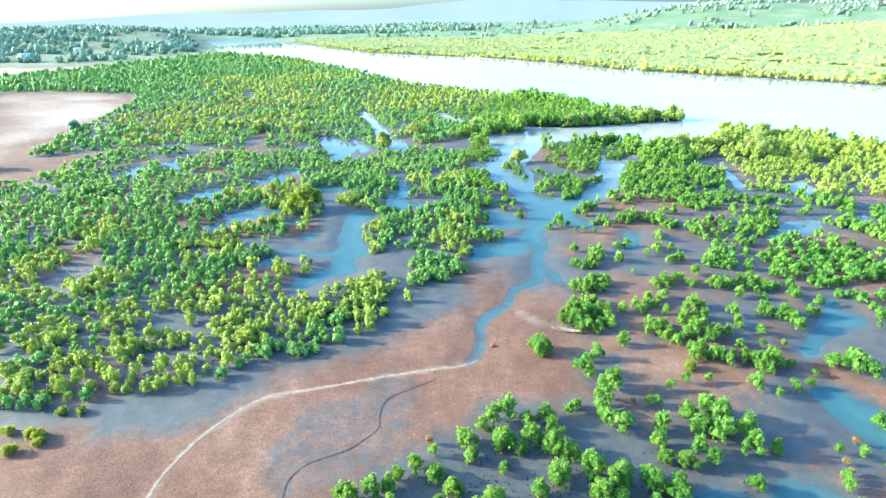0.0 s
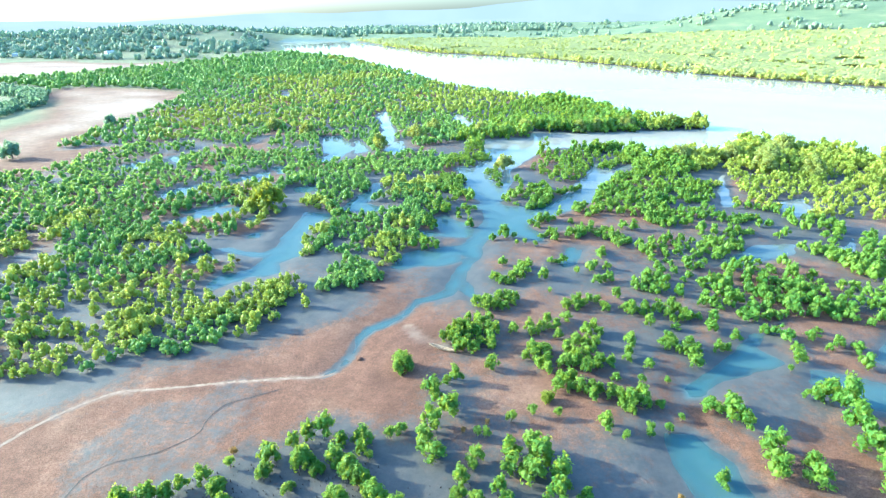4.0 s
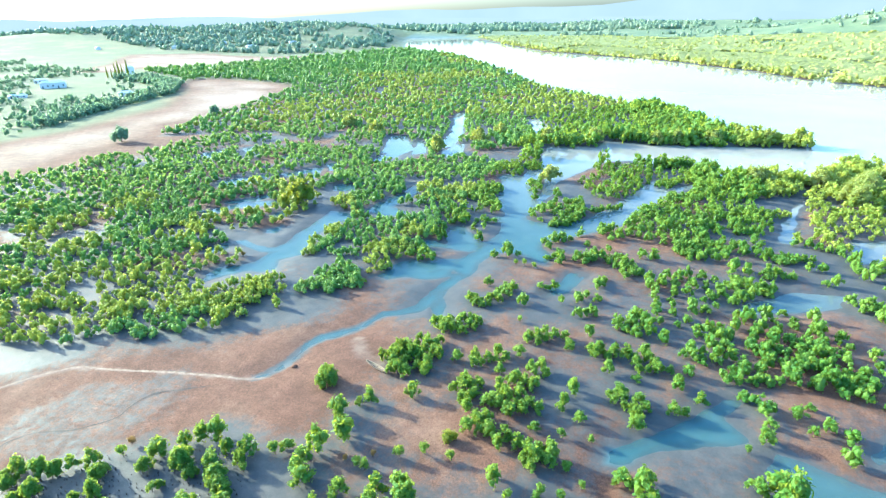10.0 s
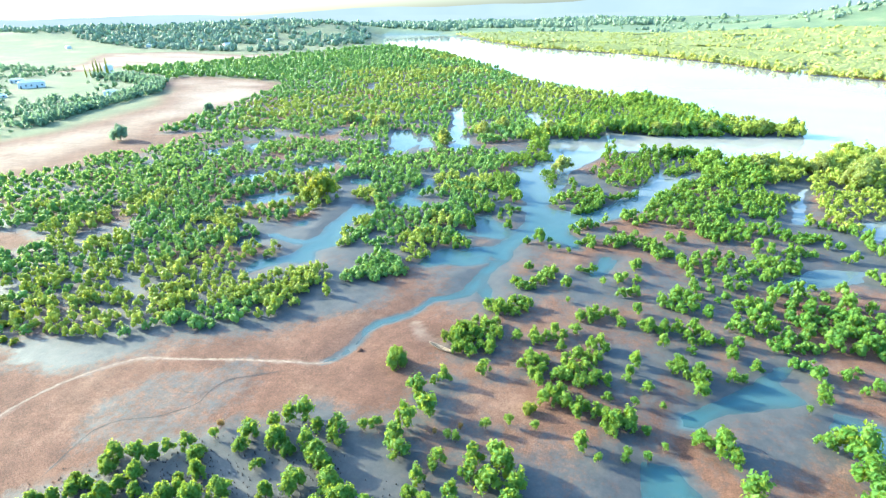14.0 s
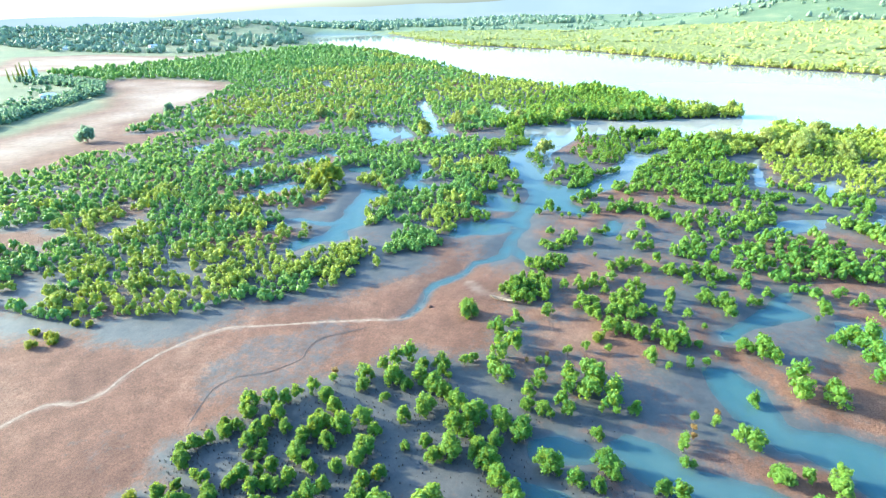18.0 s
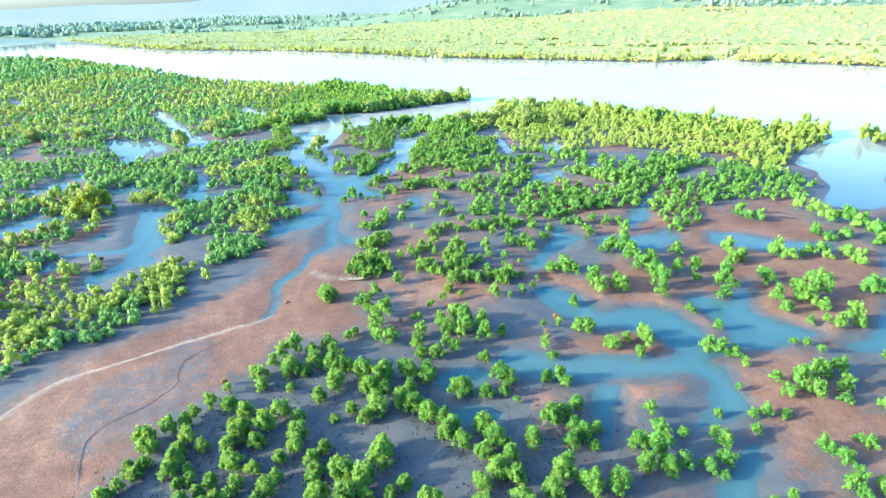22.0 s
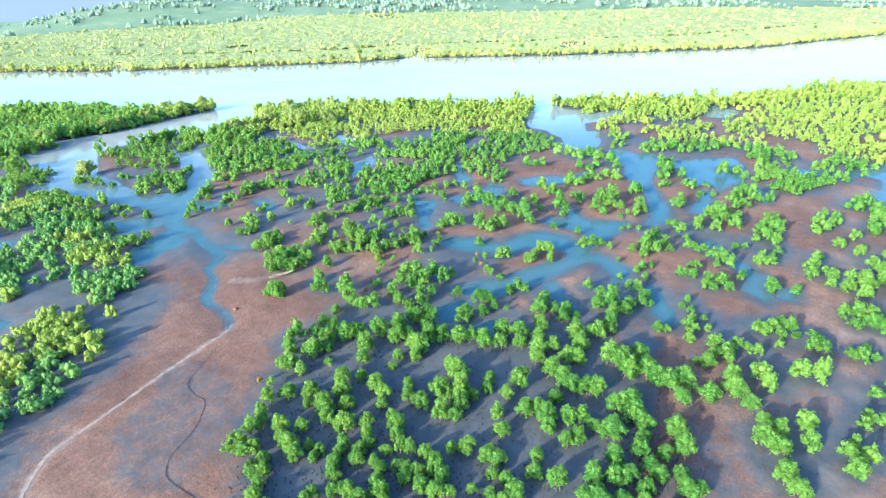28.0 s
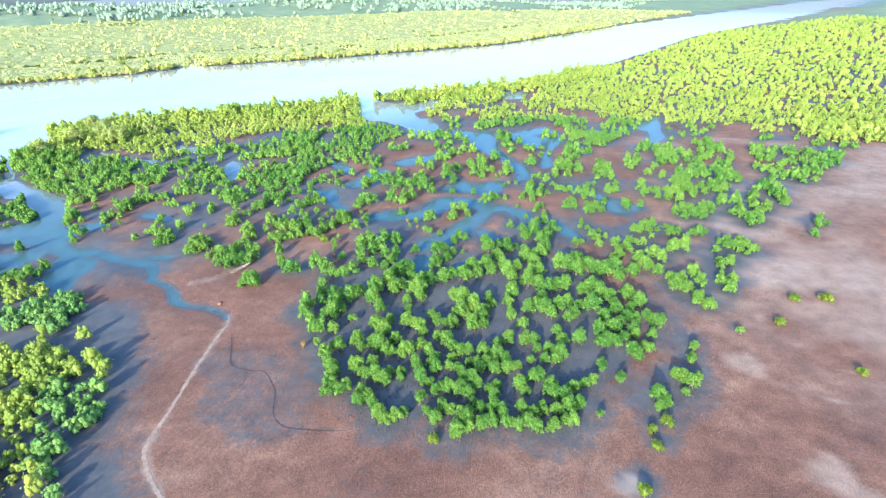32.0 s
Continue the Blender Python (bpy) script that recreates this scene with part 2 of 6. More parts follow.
def lattice(x, y, size, seed):
    """Smooth value noise of the given size, -1 to 1."""
    u, v = x / size + 1000.5, y / size + 1000.5
    i, j = np.floor(u).astype(np.int64), np.floor(v).astype(np.int64)
    u, v = u - i, v - j
    u, v = u * u * (3 - 2 * u), v * v * (3 - 2 * v)

    def h(p, q):
        k = (p * 374761393 + q * 668265263 + seed * 982451653) & 0xFFFFFFFF
        k = ((k ^ (k >> 13)) * 1274126177) & 0xFFFFFFFF
        return ((k ^ (k >> 16)) & 0xFFFF) / 32767.5 - 1
    return (h(i, j) * (1 - u) + h(i + 1, j) * u) * (1 - v) + (h(i, j + 1) * (1 - u) + h(i + 1, j + 1) * u) * v


def fbm(x, y, size, seed, steps=4):
    s, w = 0, 1.0
    for k in range(steps):
        s = s + w * lattice(x, y, size / 2 ** k, seed + k)
        w *= 0.55
    return s


def inside(x, y, poly):
    """Signed distance to a polygon, negative inside."""
    d = np.full(np.shape(x), 1e9)
    odd = np.zeros(np.shape(x), dtype=bool)
    for (ax, ay), (bx, by) in zip(poly, poly[1:] + poly[:1]):
        dx, dy = bx - ax, by - ay
        s = np.clip(((x - ax) * dx + (y - ay) * dy) / (dx * dx + dy * dy), 0, 1)
        d = np.minimum(d, np.hypot(x - ax - s * dx, y - ay - s * dy))
        if ay != by:
            odd ^= ((ay > y) != (by > y)) & (x < dx * (y - ay) / dy + ax)
    return np.where(odd, -d, d)


def within(x, y, poly):
    odd = False
    for (ax, ay), (bx, by) in zip(poly, poly[1:] + poly[:1]):
        if (ay > y) != (by > y) and x < (bx - ax) * (y - ay) / (by - ay) + ax:
            odd = not odd
    return odd


def pairs(numbers, k=2):
    return [tuple(numbers[i:i + k]) for i in range(0, len(numbers), k)]


# ---- the plan: river, creeks, tracks ----
RIVER = pairs([-439.4, 1475.8, -367.2, 1355, -101.9, 893.7, 19.8, 784.3, 68.3, 739.9, 148.8, 621.3, 177.7, 551.1, 262.4, 459.2, 333.6, 381.8, 383.1, 363.3,
    453.3, 248.7, 594.7, 96, 936.3, -49.5, 1653.5, -433.4, 3404.8, -1341.6, 3404.8, -1548, 1573, -619.2, 670, -115.6, 360.4, 2.1, 269.6, 56.8, 240.7,
    111.5, 220, 132.1, 208.7, 146.5, 194.2, 173.4, 176.7, 192, 162.3, 217.8, 145.7, 241.5, 131.3, 251.8, 121, 234.3, 112.7, 220.8, 102.4, 220.8,
    99.3, 227, 83.8, 218.8, 80.7, 234.3, 64.2, 233.2, 52.9, 236.3, 44.6, 231.2])
RIVER += pairs([38.4, 214.7, 30.2, 196.1, 24, 206.4, 20.9, 232.2, 18.8, 252.8, 38.4, 255.9, 42.5, 270.4, 60.1, 267.3, 77.6, 269.4, 103.4, 274.5, 123, 277.6,
    125.1, 283.8, 110.7, 291, 91, 301.3, 81.8, 336.4, 56, 378.7, 26, 412.8, -20.4, 462.3, -176.2, 748.2, -367.2, 969, -496.2, 1238.4, -599.4, 1475.8])
CREEKS, POOLS, TRACKS, RILLS = [], [], [], []


def creek(*numbers):
    CREEKS.append(pairs(numbers, 3))


def pool(*numbers):
    POOLS.append(pairs(numbers))


def track(width, *numbers):
    TRACKS.append((width, pairs(numbers)))


def rill(width, *numbers):
    RILLS.append((width, pairs(numbers)))


creek(15.1, 199, 4, 20.7, 178.9, 4, 26.3, 161.2, 4, 28, 149.5, 3.5)
creek(29.1, 198.7, 2, 30.6, 185.6, 1.5, 28.6, 162, 1)
creek(44.1, 153.7, 2, 48.9, 162.2, 3, 54, 173.9, 3, 59, 183.8, 4, 62.7, 197.1, 4, 64.3, 207.7, 2, 69.4, 199.5, 1.5, 81.8, 213.9, 1, 86, 224.1, 2)
creek(-78.6, 162.7, 3, -76.7, 168.1, 3, -72.2, 173.8, 3)
creek(-64.6, 179, 2.5, -58, 188.2, 2.5)
creek(-116.7, 195.9, 4, -113.3, 202.8, 3)
creek(-106.5, 209.9, 3.5)
creek(-80.8, 203.8, 3)
creek(-55, 195.7, 3.5)
creek(-44.5, 222.8, 3, -47, 239.8, 5, -39.8, 230.1, 4, -42.3, 207.8, 2)
creek(-25.2, 241, 4, -28.7, 266.2, 3, -44.7, 321.5, 3)
creek(-0.2, 316.1, 3, 8.9, 286, 2)
creek(19.7, 305.2, 3)
creek(40.8, 289.2, 4, 45.4, 296.5, 4)
creek(158.7, 0.8, 1.5, 161.8, -6.1, 1.5, 165.9, -11.2, 1.8)
creek(173, -16.7, 2.5, 150.2, -17.5, 3)
creek(23, 117.5, 2.2, 21.4, 112, 1.35, 20.8, 105.6, 1.35, 20.2, 101.8, 1.25, 17.5, 99.3, 1.4, 14.3, 97.4, 1.15, 13, 93.5, 0.95, 12.1, 91.3, 1, 10, 89, 1.05, 7.5, 86.4, 0.95, 6.3, 83.3, 0.86, 6.2, 79.6, 0.66, 5.9, 76.2, 0.56, 4.7, 73.7, 0.39, 3.7, 72.3, 0.16)
pool(19.9, 157.2, 25.7, 161.4, 30.9, 158.4, 36.5, 156.5, 43.5, 161.5, 51.9, 172.0, 60.1, 187.6, 64.3, 198.1, 67.8, 194.9, 61.0, 175.8, 53.5, 158.6, 47.7, 152.8, 42.0, 148.6, 36.0, 143.2, 37.8, 138.3, 41.3, 133.9, 39.7, 130.2, 34.6, 133.4, 29.9, 133.8, 26.8, 130.7, 24.9, 124.7, 25.4, 117.2, 18.7, 121.9, 19.4, 127.8, 22.3, 133.5, 24.9, 143.0, 25.3, 149.1)
pool(5.8, 118.5, 5.8, 112.6, 7.7, 112.1, 11.1, 114.1, 14.6, 115.4, 18.9, 119.9, 21.9, 120.7, 20.0, 127.3, 14.6, 124.5, 12.8, 122.3, 10.4, 123.4, 7.9, 121.9)
pool(11.0, 146.0, 14.5, 149.0, 18.2, 141.6, 22.6, 137.8, 21.7, 131.2, 17.4, 131.1, 13.0, 137.0)
pool(20.1, 224.5, 17.5, 195.5, 17.0, 174.6, 21.1, 163.3, 27.0, 156.0, 30.4, 166.6, 28.8, 174.7, 25.3, 183.9, 25.4, 198.1, 24.0, 215.2, 25.0, 229.7)
pool(45.8, 123.7, 50.0, 127.6, 48.3, 121.5, 44.2, 115.7, 43.5, 118.0)
pool(23.2, 107.2, 24.6, 104.4, 24.9, 100.1, 22.7, 102.3)
pool(81.5, 125.1, 90.2, 131.8, 94.7, 130.5, 88.0, 123.4, 81.6, 119.6, 78.6, 120.0)
pool(62.9, 79.0, 67.6, 84.3, 74.5, 91.3, 76.4, 91.3, 73.7, 86.6, 76.3, 82.8, 70.2, 79.6, 65.0, 77.3, 60.6, 72.5, 57.9, 71.7, 58.2, 74.6)
pool(79.3, 81.8, 86.7, 79.2, 93.5, 77.7, 97.8, 79.8, 96.3, 75.3, 88.8, 70.1, 82.9, 75.1, 77.9, 77.9)
pool(98.9, 94.8, 100.8, 93.2, 90.8, 82.9, 90.4, 85.0)
pool(105.3, 74.4, 110.6, 71.0, 116.0, 64.0, 126.5, 59.0, 120.2, 55.7, 109.3, 60.8, 104.5, 66.0, 100.6, 69.3)
pool(53.4, 64.7, 56.9, 64.5, 60.5, 59.4, 61.2, 52.4, 65.9, 51.6, 70.0, 50.9, 73.6, 47.9, 73.7, 41.5, 71.9, 37.9, 65.7, 36.8, 65.5, 40.7, 64.2, 45.2, 57.6, 47.7, 54.6, 52.4, 52.9, 59.2)
pool(78.2, 52.1, 81.2, 51.5, 84.4, 48.0, 90.9, 50.4, 94.1, 51.8, 89.0, 46.8, 86.3, 42.8, 87.2, 40.0, 89.6, 35.7, 90.2, 33.5, 84.9, 33.2, 79.4, 33.2, 76.0, 34.6, 74.5, 36.7, 77.8, 40.6, 77.7, 45.5, 77.1, 49.5)
pool(66.6, 38.2, 72.1, 38.7, 74.9, 36.9, 72.5, 34.7, 67.8, 34.6, 69.3, 32.0, 67.0, 27.9, 65.2, 22.8, 59.2, 23.2, 55.5, 22.5, 56.8, 24.6, 61.0, 26.2, 64.4, 30.0, 62.9, 33.1, 59.2, 33.7, 53.2, 35.9, 47.9, 37.1, 45.8, 37.6, 41.4, 39.5, 38.2, 43.0, 37.1, 46.0, 39.8, 48.1, 43.5, 46.9, 47.8, 42.8, 52.4, 42.1, 57.3, 39.9, 63.1, 37.1)
pool(27.7, 46.0, 31.7, 46.6, 35.2, 45.2, 36.2, 42.5, 32.2, 41.5, 29.7, 40.2, 27.6, 41.5, 27.1, 44.1)
pool(25.4, 39.5, 30.3, 38.0, 34.5, 35.0, 32.0, 33.0, 27.5, 34.4, 25.0, 37.3)
pool(49.1, 34.7, 51.3, 34.0, 47.3, 29.4, 45.6, 25.8, 42.2, 24.3, 45.9, 27.8, 45.8, 30.5)
pool(58.2, 18.9, 61.6, 18.3, 60.0, 15.6, 55.3, 13.0, 51.5, 10.0, 49.4, 10.6, 49.5, 12.9, 52.3, 15.4, 55.1, 16.3)
pool(86.8, 16.1, 91.1, 14.8, 88.3, 11.8, 84.1, 9.6, 81.7, 7.5, 81.9, 5.4, 77.5, 2.1, 77.4, 1.0, 71.7, 1.2, 69.1, 2.5, 72.2, 4.0, 75.9, 4.8, 79.0, 7.4, 82.1, 10.8, 83.2, 13.2)
pool(69.9, -1.8, 74.4, -2.5, 73.6, -5.1, 69.6, -4.2)
pool(235.1, 148.5, 227.9, 130.8, 217.3, 112.5, 219.0, 98.1, 231.4, 89.1, 213.4, 80.8, 200.6, 87.8, 190.6, 92.2, 177.8, 84.4, 179.2, 79.9, 165.8, 72.5, 153.6, 69.7, 147.3, 74.5, 145.7, 78.4, 161.6, 88.8, 170.8, 99.9, 172.5, 109.3, 192.7, 122.0, 217.8, 131.3)
pool(154.3, 65.8, 156.1, 61.8, 153.0, 54.1, 155.9, 49.4, 144.8, 44.9, 132.6, 41.3, 124.5, 39.6, 120.5, 38.3, 112.7, 32.8, 106.4, 28.5, 99.7, 26.3, 95.2, 26.2, 90.9, 27.9, 91.2, 29.8, 97.5, 30.7, 106.3, 34.3, 116.0, 38.5, 119.9, 43.5, 126.9, 48.8, 136.1, 52.5, 143.9, 58.7)
pool(152.5, 47.7, 153.2, 38.8, 160.9, 32.1, 164.9, 25.6, 156.4, 21.3, 153.7, 26.8, 151.0, 29.2, 138.8, 23.6, 131.5, 20.2, 126.8, 20.9, 131.2, 24.7, 128.8, 28.5, 136.2, 33.0, 144.8, 39.0)
pool(117.8, 24.6, 124.5, 22.9, 117.4, 20.5, 108.0, 19.8, 105.7, 21.7, 109.6, 24.1)
pool(131.4, 13.9, 137.0, 12.3, 123.0, 8.0, 122.5, 10.0)
pool(40.5, 14.4, 42.0, 13.8, 42.1, 11.3, 39.7, 12.0)
pool(174.5, -8.2, 181.9, -14.1, 195.8, -19.0, 189.8, -22.5, 155.0, -19.1, 133.9, -14.9, 140.1, -13.0, 162.4, -15.2, 162.8, -8.3)
pool(73.0, 4.4, 72.2, 1.1, 69.3, -1.8, 66.0, -0.6, 69.3, 3.7)
pool(150.5, 26.2, 155.0, 20.9, 146.7, 17.3, 135.0, 19.0, 131.2, 22.9, 141.1, 26.7)
pool(124.6, 25.5, 126.5, 22.2, 110.7, 20.2, 105.1, 23.2)
pool(159.7, 13.1, 165.2, -0.5, 172.8, -14.5, 166.4, -13.9, 157.0, -0.1, 151.9, 12.6)
pool(263.0, 58.9, 251.4, 41.0, 232.8, 42.4, 232.3, 53.1)
pool(141.3, -67.3, 147.7, -75.7, 142.1, -74.5, 133.7, -66.5)
pool(98.1, 92.7, 105.8, 99.1, 110.3, 102.2, 104.1, 94.5, 97.0, 86.3, 92.4, 85.2)
pool(80.3, 80.7, 85.7, 77.7, 89.0, 73.6, 98.2, 78.8, 96.2, 74.4, 89.5, 70.5, 83.5, 72.1, 78.4, 76.1)
pool(81.2, 122.3, 88.6, 131.2, 97.4, 133.2, 98.1, 128.7, 90.0, 123.6, 82.5, 120.1)
pool(109.2, 167.0, 118.3, 170.0, 116.8, 159.3, 107.1, 152.2)
pool(100.5, 190.7, 104.9, 196.8, 97.6, 171.7, 96.3, 161.0, 92.7, 161.3)
pool(-40.3, 119.0, -37.3, 121.1, -31.8, 119.1, -27.2, 118.3, -25.5, 122.9, -25.4, 126.0, -24.2, 132.2, -21.6, 130.5, -20.1, 124.4, -16.4, 116.6, -20.8, 115.4, -24.7, 116.6, -28.9, 115.5, -34.4, 116.4)
pool(-31.6, 104.2, -28.5, 106.8, -25.4, 109.4, -24.1, 112.6, -21.7, 114.0, -18.4, 107.8, -21.4, 105.0, -26.0, 105.1, -29.2, 102.8, -29.1, 98.1, -31.0, 98.2)
pool(-43.1, 114.1, -40.1, 117.3, -37.7, 114.3, -38.5, 111.0, -41.8, 111.2)
pool(-26.5, 138.9, -27.5, 147.2, -22.5, 148.5, -17.6, 146.5, -19.4, 141.3, -21.8, 138.6, -22.2, 133.6, -20.6, 127.6, -23.6, 129.6)
pool(-66.5, 134.9, -61.5, 140.8, -59.2, 146.7, -52.6, 149.6, -47.5, 154.1, -45.7, 148.9, -51.3, 144.0, -57.0, 140.2, -60.6, 133.7)
pool(-42.7, 138.9, -40.2, 145.6, -37.6, 140.7, -39.7, 137.6)
pool(-48.5, 132.7, -46.3, 135.8, -44.6, 132.2)
pool(-36.9, 128.8, -34.1, 131.5, -32.1, 127.3, -35.2, 126.5)
pool(-17.1, 164.3, -14.5, 168.2, -13.8, 178.9, -9.7, 172.8, -11.6, 165.6, -11.5, 156.5, -5.7, 153.9, -5.5, 150.6, -11.7, 149.1, -18.0, 151.3, -16.6, 155.1, -15.4, 158.4)
pool(-40.5, 172.3, -33.4, 175.5, -31.2, 170.2, -34.0, 166.0, -37.8, 166.5)
pool(-52.5, 235.3, -56.9, 253.1, -50.2, 257.5, -36.3, 223.5, -37.4, 214.5, -43.0, 213.2, -45.3, 227.2)
pool(-40.7, 246.9, -36.1, 244.0, -28.3, 225.3, -33.3, 220.8)
pool(-21.9, 227.8, -21.1, 246.0, -17.8, 245.5, -13.3, 227.6, -16.6, 219.3)
pool(-117.2, 195.1, -117.2, 202.8, -110.6, 196.6, -111.4, 190.1)
pool(-110.6, 210.1, -107.4, 212.0, -96.0, 202.1, -97.0, 196.6)
pool(-82.0, 161.3, -77.6, 167.8, -72.0, 174.8, -67.5, 169.5, -71.7, 162.4, -78.3, 157.8)
pool(-65.3, 145.2, -57.9, 151.4, -55.7, 156.6, -53.4, 154.5, -56.2, 148.7, -61.9, 143.0)
pool(-83.5, 205.0, -81.2, 207.7, -76.8, 201.3, -79.8, 199.5)
pool(-57.2, 194.1, -53.4, 199.7, -49.7, 189.5, -53.2, 187.8)
pool(-55.4, 176.4, -58.3, 189.2, -54.9, 186.5, -52.6, 175.5)
pool(-100.6, 165.4, -103.0, 173.2, -98.1, 169.3, -95.7, 161.8)
pool(-28.5, 158.2, -25.9, 164.0, -24.0, 160.6, -25.6, 155.9)
pool(6.3, 133.5, 9.3, 135.1, 14.1, 134.7, 13.9, 142.6, 15.9, 144.6, 19.9, 142.4, 19.6, 138.7, 17.6, 131.9, 13.2, 131.6, 8.8, 131.2)
pool(6.7, 114.6, 10.9, 117.8, 13.3, 122.0, 16.1, 119.2, 18.9, 122.1, 19.8, 125.9, 21.2, 116.3, 16.0, 113.9, 10.7, 113.4, 8.4, 112.1)
pool(-42.3, 302.2, -45.3, 328.1, -41.0, 322.4, -34.6, 292.8)
pool(-145.9, 423.8, -145.3, 431.6, -127.6, 391.4, -128.4, 384.8)
pool(2.4, 290.1, 9.3, 305.1, 13.2, 289.1, 8.7, 275.8)
pool(-32.1, 100.1, -30.1, 105.2, -26.2, 109.2, -25.1, 118.5, -26.4, 127.4, -26.7, 139.6, -24.9, 146.4, -20.9, 147.1, -21.2, 139.3, -21.3, 131.0, -18.2, 121.6, -16.3, 118.1, -19.0, 115.0, -21.7, 112.0, -23.0, 106.2, -26.9, 102.4, -29.4, 98.7)
pool(-17.4, 157.2, -14.5, 170.4, -10.1, 173.3, -10.5, 161.2, -13.3, 151.6, -15.6, 149.8)
pool(82.4, 125.4, 90.7, 132.9, 100.1, 133.6, 95.1, 126.6, 85.2, 121.5)
pool(108.6, 131.9, 115.6, 138.9, 114.3, 133.7, 108.7, 126.6, 105.9, 126.8)
pool(45.4, 127.4, 48.8, 129.1, 47.0, 118.2, 43.5, 115.1)
pool(372.7, 365.7, 429.2, 394.7, 480.2, 430.6, 453.0, 394.1, 401.2, 362.7, 373.0, 331.9)
pool(180.8, 552.5, 224.5, 657.0, 223.1, 623.3, 190.2, 540.2)
pool(565.2, 295.5, 594.1, 275.5, 535.6, 248.4, 513.4, 260.7)
pool(31.4, 798.1, 70.8, 838.0, 66.4, 783.8, 38.4, 738.2)
track(0.18, 4.9, 73.1, 2.3, 71.4, -3.4, 70.2, -10.1, 68.7, -16.3, 67, -20.4, 65.9, -25.9, 64.6, -29.2, 61.9, -32.8, 56.6, -34.9, 50.6, -35.4, 44.9, -37.4, 42.3, -41.4, 41.5, -43.1, 39.2, -44.7, 35.1, -48.3, 26.8)
rill(0.09, -1.3, 68.2, -5.3, 65.7, -8.5, 63.5, -9.3, 60.3, -9.2, 57.5, -11.3, 55, -13.1, 53.4, -16.9, 51.6, -18.5, 50.1, -19.3, 48.2, -19, 44.4, -18.3, 40.2)
rill(0.05, -9.3, 60.3, -12.4, 59.2, -14.8, 60.1)
track(0.12, 21, -18.7, 14.4, -20.3, 11.8, -24.2, 3.9, -30.5)
track(0.1, 4.7, -11.5, 0.8, -20.6, 0, -23.7, 2.6, -29.9)
track(1.0, 14.2, 87.3, 17, 83.6, 20.7, 82.4)
BARE_STRIP = pairs([-563.3, 480.3, -613.5, 578.6, -710.0, 682.9, -611.8, 726.6, -481.1, 700.6, -407.5, 737.7, -389.9, 695.5, -437.7, 644.5, -466.9, 565.1, -482.5, 521.6, -524.9, 535.6, -520.2, 490.5])
DRY_FLAT = pairs([-231.4, 168.3, -227.7, 192.7, -223.4, 221.1, -230.2, 252.9, -236.4, 284.9, -245.4, 314.0, -282.7, 361.4, -340.2, 407.8, -351.3, 445.0, -301.0, 442.6, -235.5, 414.1, -207.2, 372.4, -191.2, 338.9, -187.4, 292.8, -190.1, 261.6, -187.6, 238.0, -174.1, 210.6, -172.4, 181.1, -167.4, 159.0, -174.8, 147.7, -183.3, 140.1, -300, 20, -170, 20])


def axis(near, middle, wide, far):
    (a, b, s), (c, d, u), (p, q, v) = near, middle, wide
    parts = [np.arange(a, b, s), np.arange(c, a, u), np.arange(b, d, u), np.arange(p, c, v), np.arange(d, q, v)]
    step, lo, hi = v, p, q
    out = []
    while hi < far:
        step *= 1.16
        lo, hi = lo - step, hi + step
        out += [lo, hi]
    return np.unique(np.concatenate(parts + [np.array(out)]))


def capsules(x, y, xs, ys, lines, reach, value, ragged=False):
    """Least distance to lines with a half-width at each point, over the grid x, y."""
    for line in lines:
        for a, b in zip(line, line[1:] if len(line) > 1 else line):
            lo_x, hi_x = min(a[0], b[0]) - reach, max(a[0], b[0]) + reach
            lo_y, hi_y = min(a[1], b[1]) - reach, max(a[1], b[1]) + reach
            i0, i1 = np.searchsorted(xs, (lo_x, hi_x))
            j0, j1 = np.searchsorted(ys, (lo_y, hi_y))
            px, py = x[j0:j1, i0:i1], y[j0:j1, i0:i1]
            dx, dy = b[0] - a[0], b[1] - a[1]
            s = np.clip(((px - a[0]) * dx + (py - a[1]) * dy) / (dx * dx + dy * dy + 1e-9), 0, 1)
            w = a[2] + (b[2] - a[2]) * s
            d = np.hypot(px - a[0] - s * dx, py - a[1] - s * dy) - w
            if ragged:
                d = d + np.minimum(1.1, 0.22 * w) * ROUGH[j0:j1, i0:i1]
            value[j0:j1, i0:i1] = np.minimum(value[j0:j1, i0:i1], d)
    return value


def ponds(x, y, xs, ys, polys, reach, value):
    """Least distance to the pools' ragged edges, over the grid x, y."""
    for poly in polys:
        px, py = [p[0] for p in poly], [p[1] for p in poly]
        i0, i1 = np.searchsorted(xs, (min(px) - reach, max(px) + reach))
        j0, j1 = np.searchsorted(ys, (min(py) - reach, max(py) + reach))
        d = inside(x[j0:j1, i0:i1], y[j0:j1, i0:i1], poly) + 0.35 * ROUGH[j0:j1, i0:i1]
        value[j0:j1, i0:i1] = np.minimum(value[j0:j1, i0:i1], d)
    return value


xs = axis((-88, 128, 0.9), (-135, 200, 2.2), (-650, 700, 6.5), 4600)
ys = axis((-2, 184, 0.9), (-45, 290, 2.2), (-220, 900, 6.5), 4600)
gx, gy = np.meshgrid(xs, ys)
ROUGH = fbm(gx, gy, 6.0, 3) * 1.3
shore = capsules(gx, gy, xs, ys, CREEKS, 14.0, np.full(gx.shape, 14.0), True)
shore = ponds(gx, gy, xs, ys, POOLS, 14.0, shore)
river = inside(gx, gy, RIVER)
river = river + np.where(np.hypot(gx - 80, gy - 240) < 90, 0.8, 2.0) * fbm(gx, gy, 22.0, 9, 3)
shore = np.minimum(shore, river)
trail = capsules(gx, gy, xs, ys, [[(*p, w) for p in line] for w, line in TRACKS], 4.0, np.full(gx.shape, 4.0))
